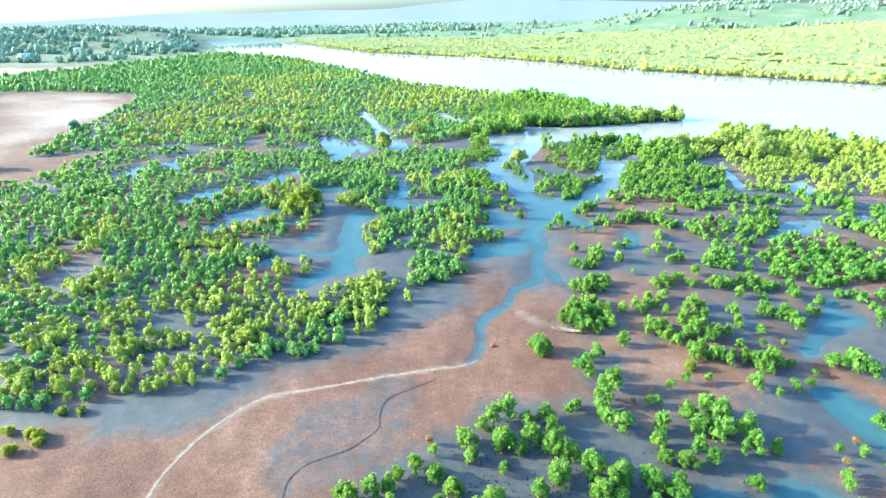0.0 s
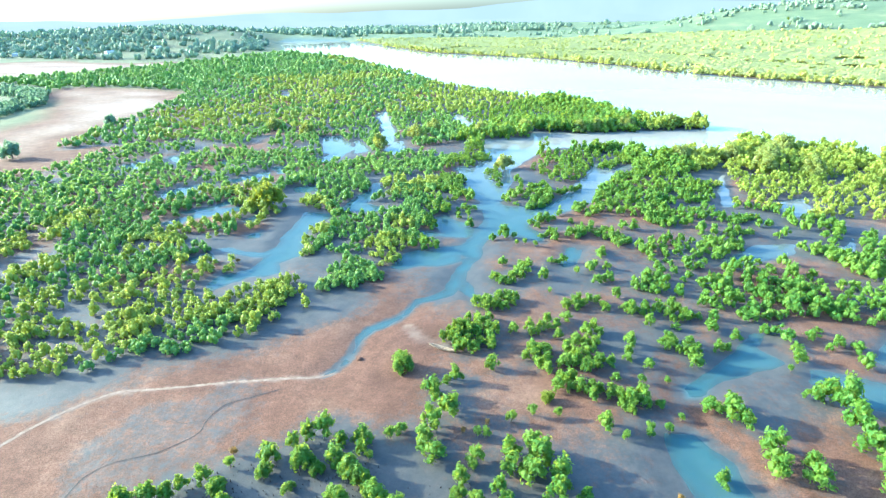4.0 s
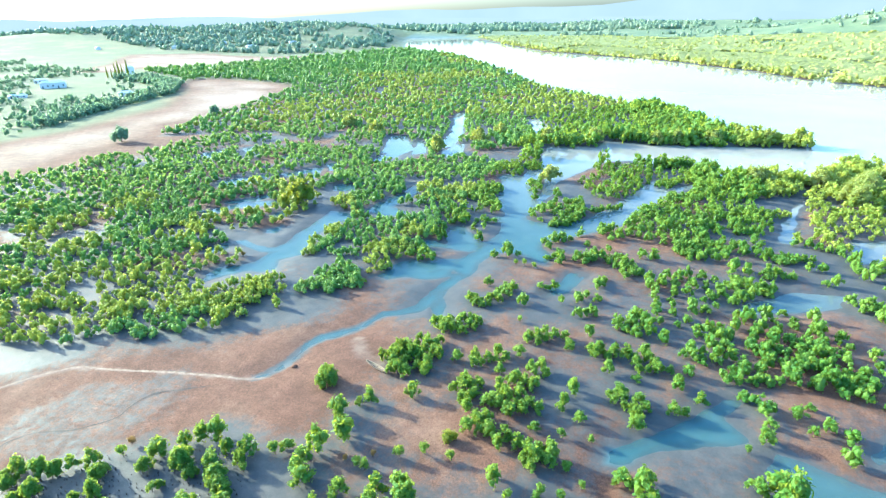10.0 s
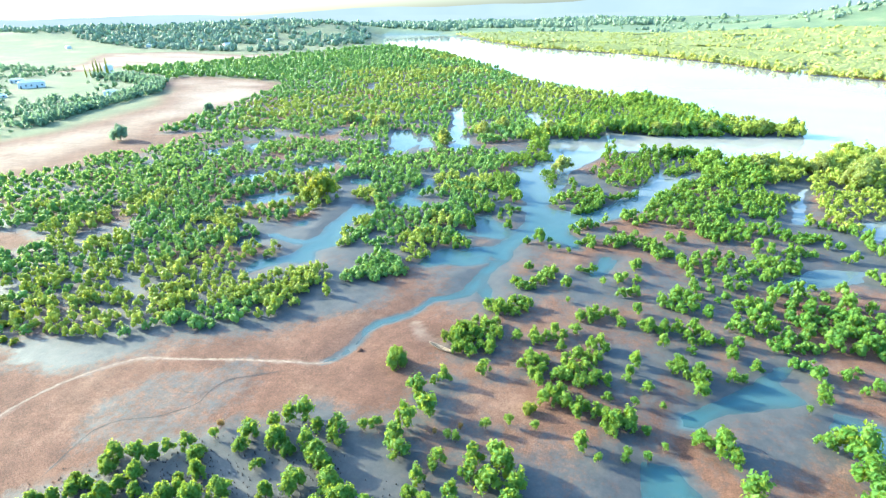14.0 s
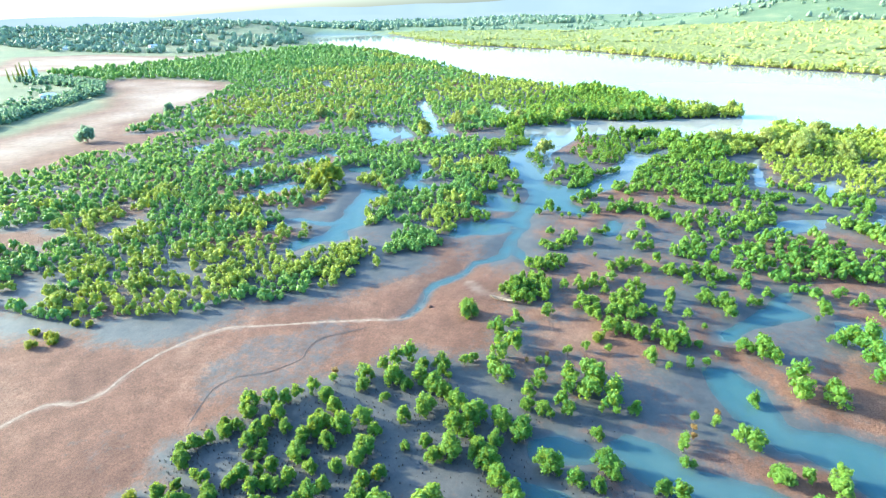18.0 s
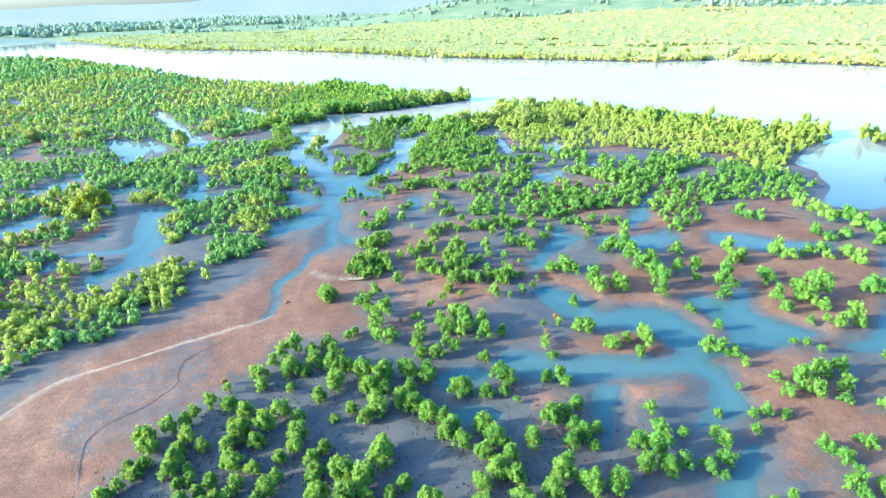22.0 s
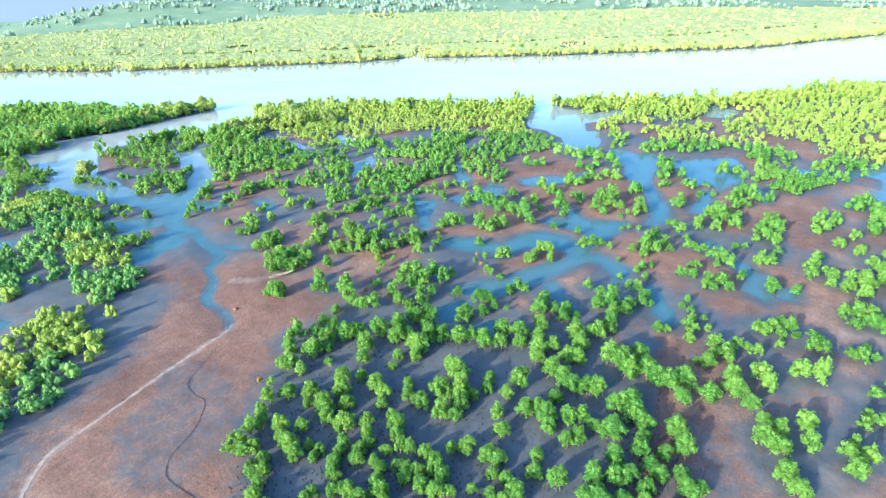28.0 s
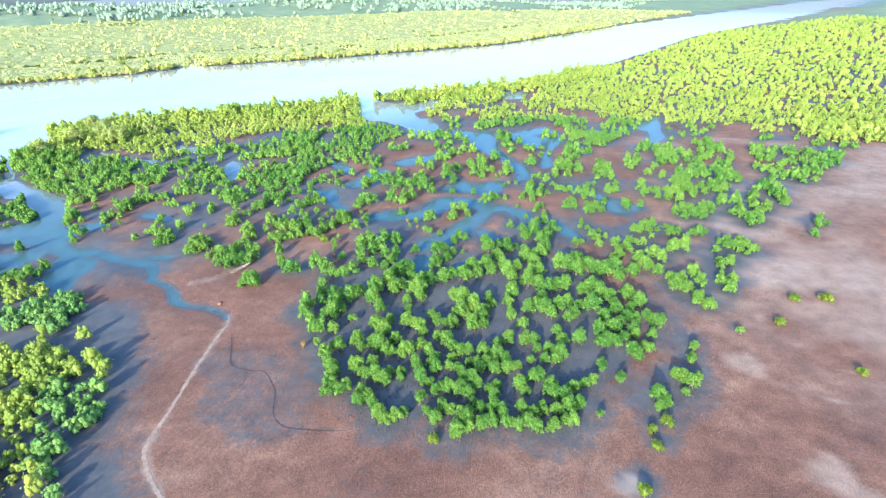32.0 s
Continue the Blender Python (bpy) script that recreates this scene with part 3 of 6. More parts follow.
gully = capsules(gx, gy, xs, ys, [[(*p, w) for p in line] for w, line in RILLS], 4.0, np.full(gx.shape, 4.0)) + 0.12 * fbm(gx, gy, 2.0, 21, 2)
far_side = np.clip((gx * 0.78 + gy * 0.62 - 560) / 900, 0, 1)        # beyond the river the land climbs slowly
away = np.hypot(gx, gy)
gz = np.clip(shore * 0.11, -0.9, 0.42) + 0.05 * fbm(gx, gy, 9.0, 5)
gz += 0.035 * fbm(gx, gy, 1.8, 15, 2) * (away < 220)
gz -= 0.05 * np.clip(1 - np.maximum(trail, 0) / 0.6, 0, 1) + 0.1 * np.clip(1 - np.maximum(gully, 0) / 0.4, 0, 1)
hill = np.clip((away - 700) / 1800, 0, 1) * np.where(gx < -100, 0.7, 1) * np.clip(river / 400, 0, 1)
gz += hill * (10 + 14 * np.clip(fbm(gx, gy, 700.0, 33, 4), -0.4, 2))
for hx, hy, hr, hh in ((590, 1400, 300, 40), (1000, 1300, 420, 45), (830, 900, 260, 18), (1500, 700, 500, 60), (-760, 1300, 330, 34), (-1150, 900, 300, 26)):
    gz += hh * np.exp(-((gx - hx) ** 2 + (gy - hy) ** 2) / hr ** 2) * np.clip(river / 80, 0, 1)


def ground_at(x, y):
    i = min(max(int(np.searchsorted(xs, x)) - 1, 0), len(xs) - 2)
    j = min(max(int(np.searchsorted(ys, y)) - 1, 0), len(ys) - 2)
    u, v = (x - xs[i]) / (xs[i + 1] - xs[i]), (y - ys[j]) / (ys[j + 1] - ys[j])
    return float((gz[j, i] * (1 - u) + gz[j, i + 1] * u) * (1 - v) + (gz[j + 1, i] * (1 - u) + gz[j + 1, i + 1] * u) * v)


def shore_at(x, y):
    i = min(max(int(np.searchsorted(xs, x)), 0), len(xs) - 1)
    j = min(max(int(np.searchsorted(ys, y)), 0), len(ys) - 1)
    return float(shore[j, i])


# ---- where the mangroves stand ----
SPOTS, CELLS = [], {}
pick = random.Random(7)


NEAR_GROVE = pairs([36.8, 78.6, 43.9, 49.3, 55.0, -18.7, 19.5, -12.6, -2.3, -6.4, -7.1, -1.7, -12.5, 9.5, -14.7, 15.1, -17.9, 26.1, -17.7, 37.5, -13.9, 46.5, -0.7, 58.4])
EAST_GROVES = pairs([40.2, 50.8, 63.2, 74.8, 81.2, 81.8, 94.0, 74.1, 124.4, 86.8, 143.8, 82.5, 148.7, 60.5, 174.6, 24.0, 58.3, -11.7, 37.8, 4.2, 43.8, 21.2, 44.6, 36.2])


def stand(x, y, gap, size, kind="mangrove", known=False):
    if not known and kind in ("mangrove", "thicket") and -20 < x < 180 and (within(x, y, NEAR_GROVE) or within(x, y, EAST_GROVES)):
        return                                  # there every tree has its own place
    k = 3.0
    i, j = int(x // k), int(y // k)
    for p in range(i - 2, i + 3):
        for q in range(j - 2, j + 3):
            for ox, oy, og in CELLS.get((p, q), ()):
                if (ox - x) ** 2 + (oy - y) ** 2 < (0.5 * (gap + og)) ** 2:
                    return
    if kind == "thicket" and x < 20 and y > 95 and min(shore_at(x - 0.3 * k, y + k) for k in (2.0, 4.0, 5.5)) < -0.3:
        return                                  # open mud on the southern rim of the pools
    if shore_at(x, y) < (1.5 if kind == "thicket" and x < 0 else -0.2 if kind == "thicket" else -2.5):
        return
    CELLS.setdefault((i, j), []).append((x, y, gap))
    SPOTS.append((x, y, size, kind))


def trees(*numbers):
    """Single mangroves: place and size."""
    for x, y, size in pairs(numbers, 3):
        stand(x, y, 0.5, 1.18 * size, known=True)


def grove(width, *numbers):
    """A row of mangroves along a line, some metres wide to each side."""
    line = pairs(numbers)
    if len(line) == 1:
        x, y = line[0]
        if width == 0:
            return stand(x, y, 1.3, pick.uniform(0.85, 1.2))
        for _ in range(int(16 * width * width) + 6):
            r, a = width * math.sqrt(pick.random()), pick.uniform(0, 2 * math.pi)
            stand(x + r * math.cos(a), y + r * math.sin(a), 1.32, pick.uniform(0.68, 1.12))
        return
    for a, b in zip(line, line[1:]):
        length = math.dist(a, b)
        for _ in range(int(length * (6 + 9 * width)) + 3):
            s, o = pick.random(), pick.uniform(-1, 1) * (width + 0.35)
            x, y = a[0] + (b[0] - a[0]) * s, a[1] + (b[1] - a[1]) * s
            stand(x - (b[1] - a[1]) / length * o, y + (b[0] - a[0]) / length * o, 1.32, pick.uniform(0.65, 1.12))


def sapling(*numbers):
    for x, y in pairs(numbers):
        stand(x, y, 1.0, pick.uniform(0.5, 0.72), "sapling")


def shrub(*numbers):
    for x, y in pairs(numbers):
        stand(x, y, 1.0, pick.uniform(0.55, 0.8), "shrub")


def dead(*numbers):
    for x, y in pairs(numbers):
        stand(x, y, 0.8, pick.uniform(0.5, 0.75), "dead")


def thicket(*numbers):
    """Mangroves all over a patch of ground."""
    poly = pairs(numbers)
    px, py = [p[0] for p in poly], [p[1] for p in poly]
    x0, x1, y0, y1 = min(px), max(px), min(py), max(py)
    far = math.hypot(sum(px) / len(px) - 20, sum(py) / len(py) - 20)
    gap = 2.0 if far < 160 else 2.5 if far < 260 else 3.6
    count = int((x1 - x0) * (y1 - y0) / gap ** 2 * 4)
    rx, ry = np.random.RandomState(len(SPOTS)).uniform((x0, y0), (x1, y1), (count, 2)).T
    ok = inside(rx, ry, poly) < 0
    thin = fbm(rx, ry, 11.0, 51, 2) > np.where((rx < 5) & (ry < 185), -0.2, -0.25)
    for x, y in zip(rx[ok & thin], ry[ok & thin]):
        stand(float(x), float(y), gap * pick.uniform(0.85, 1.25), (0.95 if gap < 2.2 else 1.2) * pick.uniform(0.7, 1.25) * (0.95 if x > 0 or y < 105 else 1.02), "thicket")


# the near grove, tree by tree
trees(24.5, 64.7, 1.40, 22.4, 61.8, 1.29, 21.5, 59.5, 1.06, 21.9, 57.5, 0.95, 23.4, 56.3, 1.40, 18.2, 60.5, 0.83, 21.2, 68.8, 1.30, 21.9, 67.9, 0.87)
trees(35.6, 58.8, 1.18, 36.8, 57.2, 1.40, 35.7, 54.2, 1.40, 38.3, 51.7, 1.18, 28.7, 56.2, 1.00, 27.1, 53.0, 0.87, 27.0, 50.5, 0.87, 29.2, 49.8, 0.88, 32.6, 49.8, 0.90)
trees(36.1, 46.4, 0.80, 36.9, 41.4, 1.40, 30.0, 40.3, 1.29, 33.1, 38.6, 0.99)
trees(26.5, 45.4, 1.40, 23.8, 46.4, 1.25, 23.2, 43.2, 1.03, 20.1, 47.0, 1.40, 17.7, 45.0, 1.19, 19.5, 44.2, 1.00, 22.6, 39.6, 1.32, 21.2, 40.9, 1.21, 24.2, 37.1, 1.23)
trees(25.7, 35.7, 1.03, 17.5, 48.9, 1.40, 13.3, 47.8, 1.34, 10.7, 45.7, 0.93)
trees(17.9, 40.6, 1.40, 15.9, 39.5, 0.96, 14.4, 41.8, 0.76, 12.0, 40.8, 0.65, 13.6, 58.3, 1.19, 10.9, 57.7, 0.87, 14.0, 56.2, 0.79, 11.1, 54.4, 1.15, 9.4, 52.5, 0.85)
trees(13.5, 52.6, 1.37, 14.8, 51.7, 1.18, 15.9, 51.2, 0.79, 7.0, 49.9, 0.55)
trees(8.3, 58.7, 1.23, 6.2, 58.2, 0.93, 4.9, 56.4, 0.91, 7.3, 53.3, 1.29, 6.9, 54.7, 0.83, 2.7, 53.8, 1.24, 2.2, 54.6, 0.80, 3.1, 51.4, 0.88, -1.4, 48.4, 1.01)
trees(-1.8, 49.2, 0.75, -3.9, 49.7, 0.90, -5.9, 48.4, 0.80, -7.0, 46.9, 0.87, -8.9, 46.2, 1.08)
trees(-11.4, 45.4, 1.05, -11.7, 44.0, 0.81, -10.6, 43.4, 0.82, -12.7, 45.7, 0.59, 0.7, 46.1, 0.94, -1.0, 44.7, 0.67, 0.1, 46.6, 0.59, 5.3, 44.5, 1.15, 7.4, 42.7, 0.81)
trees(3.1, 42.3, 1.20, 1.9, 39.9, 0.93, -0.4, 41.8, 1.16, 0.4, 43.3, 0.84, -1.4, 40.3, 0.90, -1.5, 39.3, 0.65)
trees(7.1, 39.5, 1.24, 6.6, 37.4, 1.05, 4.6, 35.9, 0.77, 10.0, 35.8, 0.81, 8.4, 34.4, 0.88, 16.3, 31.5, 1.40, 17.0, 33.3, 1.14, 13.7, 29.0, 1.28, 11.4, 31.0, 1.40)
trees(11.2, 27.5, 1.24, 8.5, 31.9, 1.05, 8.3, 28.4, 1.13, 9.1, 26.7, 0.87, 16.2, 26.3, 0.74, 8.3, 32.9, 0.70, 13.5, 26.9, 0.72)
trees(4.0, 33.3, 0.76, 3.0, 31.6, 1.00, 1.8, 30.4, 0.82, -0.8, 37.2, 1.14, -1.6, 37.8, 0.73, 1.4, 35.5, 0.83, -0.4, 33.6, 0.81, -1.4, 32.4, 0.72, -6.4, 43.5, 1.02)
trees(-7.4, 41.8, 0.85, -4.5, 41.5, 0.79, -7.7, 39.9, 1.07, -8.1, 38.4, 0.98, -6.0, 38.2, 0.62, -5.7, 36.6, 0.69, -7.0, 36.3, 0.61)
trees(-3.3, 35.0, 0.79, -4.6, 34.2, 0.62, -2.8, 32.5, 0.79, -4.1, 31.7, 0.93, -6.4, 33.3, 0.91, -7.2, 32.6, 0.67, -7.4, 31.7, 0.60, -8.3, 29.8, 0.73, -8.1, 28.7, 0.88)
trees(-9.1, 30.5, 0.66, 0.8, 28.9, 0.81, -0.9, 29.8, 0.71, 1.1, 27.6, 0.72, -3.0, 29.8, 0.70, -3.4, 28.4, 0.77, -1.8, 27.0, 0.70, 1.5, 25.4, 0.88, -2.8, 25.1, 0.77)
trees(-5.2, 27.2, 0.90, -6.2, 25.7, 1.03, -8.4, 27.0, 0.94, -8.7, 25.7, 0.86, -6.7, 24.8, 0.73, -11.1, 40.8, 0.74, -12.1, 39.5, 0.87, -12.8, 40.1, 0.79, -12.9, 40.9, 0.65)
trees(-13.6, 38.2, 0.71, -15.0, 36.8, 0.90, -15.9, 35.7, 0.82, -14.6, 37.4, 0.63, -15.1, 34.4, 0.89, -14.3, 33.5, 0.62)
trees(-10.6, 32.1, 0.72, -13.2, 30.6, 0.62, -14.5, 29.1, 0.81, -12.2, 28.5, 0.77, -12.6, 27.5, 0.69, -11.2, 29.1, 0.57, -12.8, 26.0, 0.69, -14.2, 25.0, 0.94, -16.4, 25.7, 0.92)
trees(-15.2, 24.4, 0.66, -12.1, 25.0, 0.62, -14.7, 25.9, 0.67, -10.3, 24.6, 0.63, -11.2, 23.6, 0.69, -13.7, 22.5, 0.87, -13.1, 21.8, 0.74, -14.4, 23.1, 0.67)
trees(38.8, 30.4, 1.35, 34.9, 27.9, 1.08, 30.6, 29.6, 1.40, 26.6, 30.7, 1.02, 28.3, 28.1, 0.93, 31.1, 26.2, 1.05, 28.8, 24.8, 1.23, 26.5, 23.9, 1.00, 30.4, 23.3, 1.03)
trees(39.5, 26.1, 1.01, 35.9, 22.1, 1.40, 33.5, 20.1, 1.16, 37.8, 19.3, 1.30, 40.8, 18.3, 1.22, 29.6, 20.3, 1.12, 29.9, 18.7, 1.02)
trees(26.1, 33.5, 1.23, 30.1, 32.5, 1.27, 25.0, 32.7, 1.02, 24.8, 20.5, 1.40, 24.1, 18.3, 1.16, 23.2, 16.6, 1.15, 24.6, 15.1, 1.16, 24.9, 13.6, 1.16, 33.1, 14.9, 1.40)
trees(33.4, 13.3, 1.24, 31.1, 11.5, 1.31, 32.8, 9.4, 1.32, 31.8, 7.7, 1.20, 32.1, 6.1, 1.40, 33.6, 4.4, 1.21, 30.1, 3.5, 0.98, 36.3, 11.6, 1.05)
trees(23.3, 10.4, 1.04, 24.6, 8.9, 1.23, 22.7, 7.4, 1.21, 18.5, 8.5, 1.25, 21.9, 5.9, 1.10, 18.3, 9.4, 0.99, 19.1, 5.1, 0.89, 23.6, 2.4, 1.20, 20.9, 0.6, 1.16)
trees(18.6, 2.2, 0.88, 17.2, 4.7, 1.05, 19.9, 23.1, 1.23, 16.8, 23.3, 0.83, 15.4, 19.6, 1.08, 16.7, 18.2, 1.09, 16.0, 16.7, 1.26, 14.3, 15.6, 0.97, 19.9, 17.5, 0.93)
trees(18.1, 27.1, 0.85, 12.7, 22.3, 0.89, 10.4, 20.1, 0.86, 9.2, 14.4, 0.84, 17.4, 14.3, 1.08, 18.7, 12.9, 0.91, 15.0, 11.8, 0.97, 13.5, 12.7, 0.87, 18.0, 10.9, 0.81)
trees(14.1, 6.7, 1.11, 11.6, 5.8, 1.00, 12.7, 4.5, 1.01, 15.7, 2.9, 0.95, 10.4, 7.7, 1.00, 8.2, 6.4, 1.13, 7.7, 5.2, 0.88, 9.5, 3.8, 0.81, 7.3, 7.3, 0.96)
trees(12.3, 2.2, 0.83, 10.7, 1.9, 0.74, 15.0, 1.6, 0.85)
trees(16.3, -0.3, 0.86, 14.7, -1.5, 1.01, 15.8, -2.5, 0.85, 11.2, -0.7, 0.73, 5.3, 21.9, 0.99, 4.2, 23.5, 0.74, 5.8, 19.2, 1.07, 6.1, 17.9, 0.98, 3.8, 17.2, 0.64)
trees(4.1, 15.5, 0.72, 6.9, 13.4, 0.90, 3.0, 13.7, 1.10, 1.5, 14.1, 0.85, 7.4, 10.8, 1.14, 1.1, 15.8, 0.70, 0.7, 17.9, 0.54)
trees(-1.3, 24.5, 0.85, 0.5, 23.0, 1.10, -0.0, 21.6, 0.86, -2.4, 23.0, 0.92, -2.0, 21.0, 0.99, -1.1, 19.8, 0.69, -1.5, 25.7, 0.78, -3.3, 17.1, 0.89, -2.7, 16.3, 0.74)
trees(-5.5, 18.9, 0.87, -6.6, 18.0, 0.72, -4.7, 14.6, 0.94, -6.4, 13.7, 0.85, -6.0, 14.9, 0.64, -6.2, 22.1, 0.73, -8.6, 22.1, 0.78, -7.0, 23.1, 0.65)
trees(-3.1, 9.9, 0.65, -2.5, 8.8, 0.65, 2.0, 7.5, 0.68, -0.8, 4.8, 0.66, 5.8, 2.7, 1.01, 5.2, 2.0, 0.85, 7.1, 0.1, 0.70, 7.7, 0.9, 0.63, -4.7, 11.5, 0.86)
trees(-6.7, 12.6, 0.84, -8.1, 10.7, 0.82, -8.9, 12.1, 0.95, -9.8, 13.6, 0.68, -11.5, 11.4, 0.86, -11.2, 12.4, 0.66)
trees(-10.1, 18.1, 0.76, -10.9, 16.5, 0.81, -9.1, 15.5, 0.62, -10.1, 15.1, 0.54, -12.7, 17.1, 0.86, -13.5, 15.9, 0.79, -13.4, 18.1, 0.79, -13.0, 18.9, 0.60, -12.5, 13.8, 0.79)
trees(-13.1, 14.2, 0.59, -10.9, 21.8, 0.90, -11.7, 20.5, 0.82, -13.2, 19.9, 0.67, -13.6, 21.7, 0.80)
trees(-4.3, 0.2, 0.97, -5.2, -0.8, 0.75, -6.3, 0.1, 0.67, 1.3, -2.8, 0.73, 0.8, -3.8, 0.87, -0.3, -4.8, 0.78, 1.2, -5.8, 0.65, -2.3, -3.7, 0.56, 6.0, -5.8, 0.68)
trees(9.2, -6.7, 0.63, 28.5, -6.5, 1.22, 27.7, -8.4, 1.11, 31.0, -7.9, 0.95, 23.7, -9.6, 1.16, 22.1, -11.2, 1.05, 33.7, -10.3, 1.16, 30.4, -11.3, 0.94)
trees(36.0, -1.7, 1.31, 41.7, -3.9, 1.26, 33.0, 0.7, 1.29, 38.4, -0.8, 1.24, 39.2, -5.3, 1.03, 33.9, -4.1, 0.89, 31.8, -6.0, 0.77, 45.2, -8.3, 1.39, 45.6, -10.6, 1.17)
trees(43.7, 1.1, 1.30, 40.5, 3.0, 1.06, 46.3, 3.3, 1.11, 36.1, -2.8, 0.91)
# the eastern groves, tree by tree
trees(119.1, 79.2, 1.44, 118.9, 75.9, 1.14, 120.7, 74.4, 1.13, 135.0, 76.2, 1.49, 135.1, 72.3, 1.70, 135.2, 68.5, 1.70, 138.2, 65.9, 1.70, 138.2, 62.3, 1.70, 136.0, 57.5, 1.70)
trees(132.8, 53.9, 1.32, 129.9, 59.6, 1.35, 125.3, 63.6, 1.09, 125.5, 60.3, 1.07, 121.1, 52.4, 1.51, 119.0, 48.8, 1.23, 108.0, 58.3, 1.50, 109.1, 55.8, 1.23, 114.0, 55.9, 1.25)
trees(117.3, 55.7, 1.27, 115.9, 53.1, 0.99, 99.5, 63.0, 1.24, 99.2, 59.2, 1.22, 96.2, 58.5, 0.96, 89.3, 66.7, 1.23, 87.6, 58.9, 1.16, 83.9, 59.8, 1.04, 84.4, 55.2, 0.67)
trees(87.0, 51.0, 1.70, 84.6, 48.3, 1.07, 96.1, 49.5, 1.36, 97.8, 52.4, 0.93, 98.5, 45.3, 1.33, 104.3, 46.9, 1.15, 101.4, 42.9, 1.55, 96.0, 41.4, 1.50, 97.0, 38.7, 1.06)
trees(91.5, 43.3, 1.07, 90.5, 40.4, 0.94, 110.0, 39.8, 1.57, 114.6, 40.4, 1.03, 98.0, 34.1, 1.24, 94.3, 33.7, 0.91, 97.7, 32.6, 0.92, 91.2, 36.3, 0.61, 78.1, 73.9, 1.48)
trees(78.9, 70.8, 1.69, 78.1, 66.9, 1.65, 77.8, 62.9, 1.61, 78.6, 60.1, 1.58, 76.7, 55.7, 1.53, 74.0, 52.4, 1.06, 75.8, 73.4, 0.97, 81.3, 65.1, 1.30, 60.6, 69.2, 1.12)
trees(63.0, 68.3, 1.35, 63.9, 66.4, 1.00, 65.3, 61.4, 1.51, 64.9, 58.2, 1.27, 68.6, 56.9, 1.28, 69.0, 59.1, 0.97, 55.8, 57.4, 1.01, 58.0, 56.5, 0.81, 55.3, 47.5, 1.12)
trees(54.0, 48.5, 0.84, 63.3, 43.7, 0.95, 61.8, 40.8, 1.10, 59.2, 39.0, 0.80, 56.7, 42.3, 1.09, 59.4, 42.8, 0.74, 56.0, 42.9, 0.73, 70.2, 36.6, 1.11, 70.9, 34.7, 1.10)
trees(72.5, 33.4, 0.91, 72.0, 31.1, 0.54, 75.4, 46.6, 0.82, 76.0, 40.7, 0.69, 75.2, 24.7, 1.21, 79.3, 25.1, 1.24, 82.7, 25.0, 1.26, 80.1, 21.9, 1.04, 75.3, 22.2, 1.01)
trees(72.0, 23.8, 0.84, 77.9, 20.1, 0.76, 72.9, 26.6, 0.78, 91.5, 23.4, 0.93, 89.1, 21.1, 0.90, 93.2, 24.9, 0.76, 86.5, 19.2, 0.52, 93.7, 18.7, 1.08, 97.1, 18.8, 0.83)
trees(106.8, 26.7, 1.42, 110.5, 27.4, 1.04, 109.1, 28.5, 0.93, 129.0, 37.7, 1.66, 134.4, 38.2, 1.70, 120.9, 35.0, 1.36, 139.5, 42.1, 1.52, 133.5, 33.8, 1.18, 144.3, 40.8, 1.15)
trees(126.2, 30.5, 0.90, 123.8, 28.2, 1.32, 124.1, 30.1, 1.00, 118.3, 24.6, 0.95, 127.1, 25.4, 0.87, 121.5, 21.9, 0.84, 144.0, 24.8, 1.62, 141.9, 21.7, 1.58, 147.9, 21.4, 1.38)
trees(137.2, 21.2, 1.33, 156.1, 30.6, 1.12, 141.0, 18.0, 1.10, 139.6, 14.8, 0.96, 115.2, 16.2, 1.17, 119.8, 15.9, 1.39, 124.6, 15.5, 1.42, 123.2, 13.0, 1.39, 121.9, 10.7, 0.97)
trees(115.4, 12.8, 1.15, 113.8, 14.2, 0.96, 101.8, 17.8, 1.49, 101.0, 15.5, 1.64, 105.0, 15.2, 1.30, 95.0, 14.9, 1.06, 98.8, 11.8, 1.23, 104.9, 12.3, 1.09, 109.2, 17.9, 1.16)
trees(99.0, 6.5, 1.34, 102.7, 6.0, 1.19, 101.2, 3.5, 1.33, 93.6, 6.2, 0.81, 107.5, 4.7, 1.04, 95.7, 4.5, 1.14, 94.2, 2.4, 1.11, 46.9, 39.5, 0.76, 51.9, 27.3, 0.78)
trees(51.0, 24.3, 1.05, 48.5, 21.2, 1.29, 50.0, 18.4, 0.85, 53.3, 22.5, 0.67, 56.9, 19.6, 0.89, 55.3, 17.5, 0.87, 52.4, 17.3, 0.85, 57.1, 21.3, 0.61, 53.4, 15.7, 0.56)
trees(60.5, 24.3, 0.56, 64.3, 22.3, 0.64, 66.0, 21.9, 0.72, 62.3, 19.9, 0.62, 68.1, 20.7, 0.64, 67.3, 14.0, 0.75, 67.9, 12.6, 0.89, 67.3, 14.9, 0.68, 65.3, 9.5, 1.00)
trees(65.0, 8.1, 0.70, 67.5, 6.9, 0.98, 66.2, 5.5, 0.69, 68.3, 8.4, 0.72, 81.4, 16.1, 0.83, 81.1, 14.1, 0.98, 80.0, 11.7, 1.11, 78.6, 9.8, 1.08, 77.3, 7.9, 0.91)
trees(75.7, 10.1, 0.61, 81.2, 17.4, 0.75, 72.9, 14.4, 0.62, 73.1, 13.2, 0.70, 73.2, 4.9, 0.86, 87.5, 8.9, 0.73, 88.0, 7.4, 0.64, 82.4, 2.8, 1.04, 82.9, 1.5, 1.03)
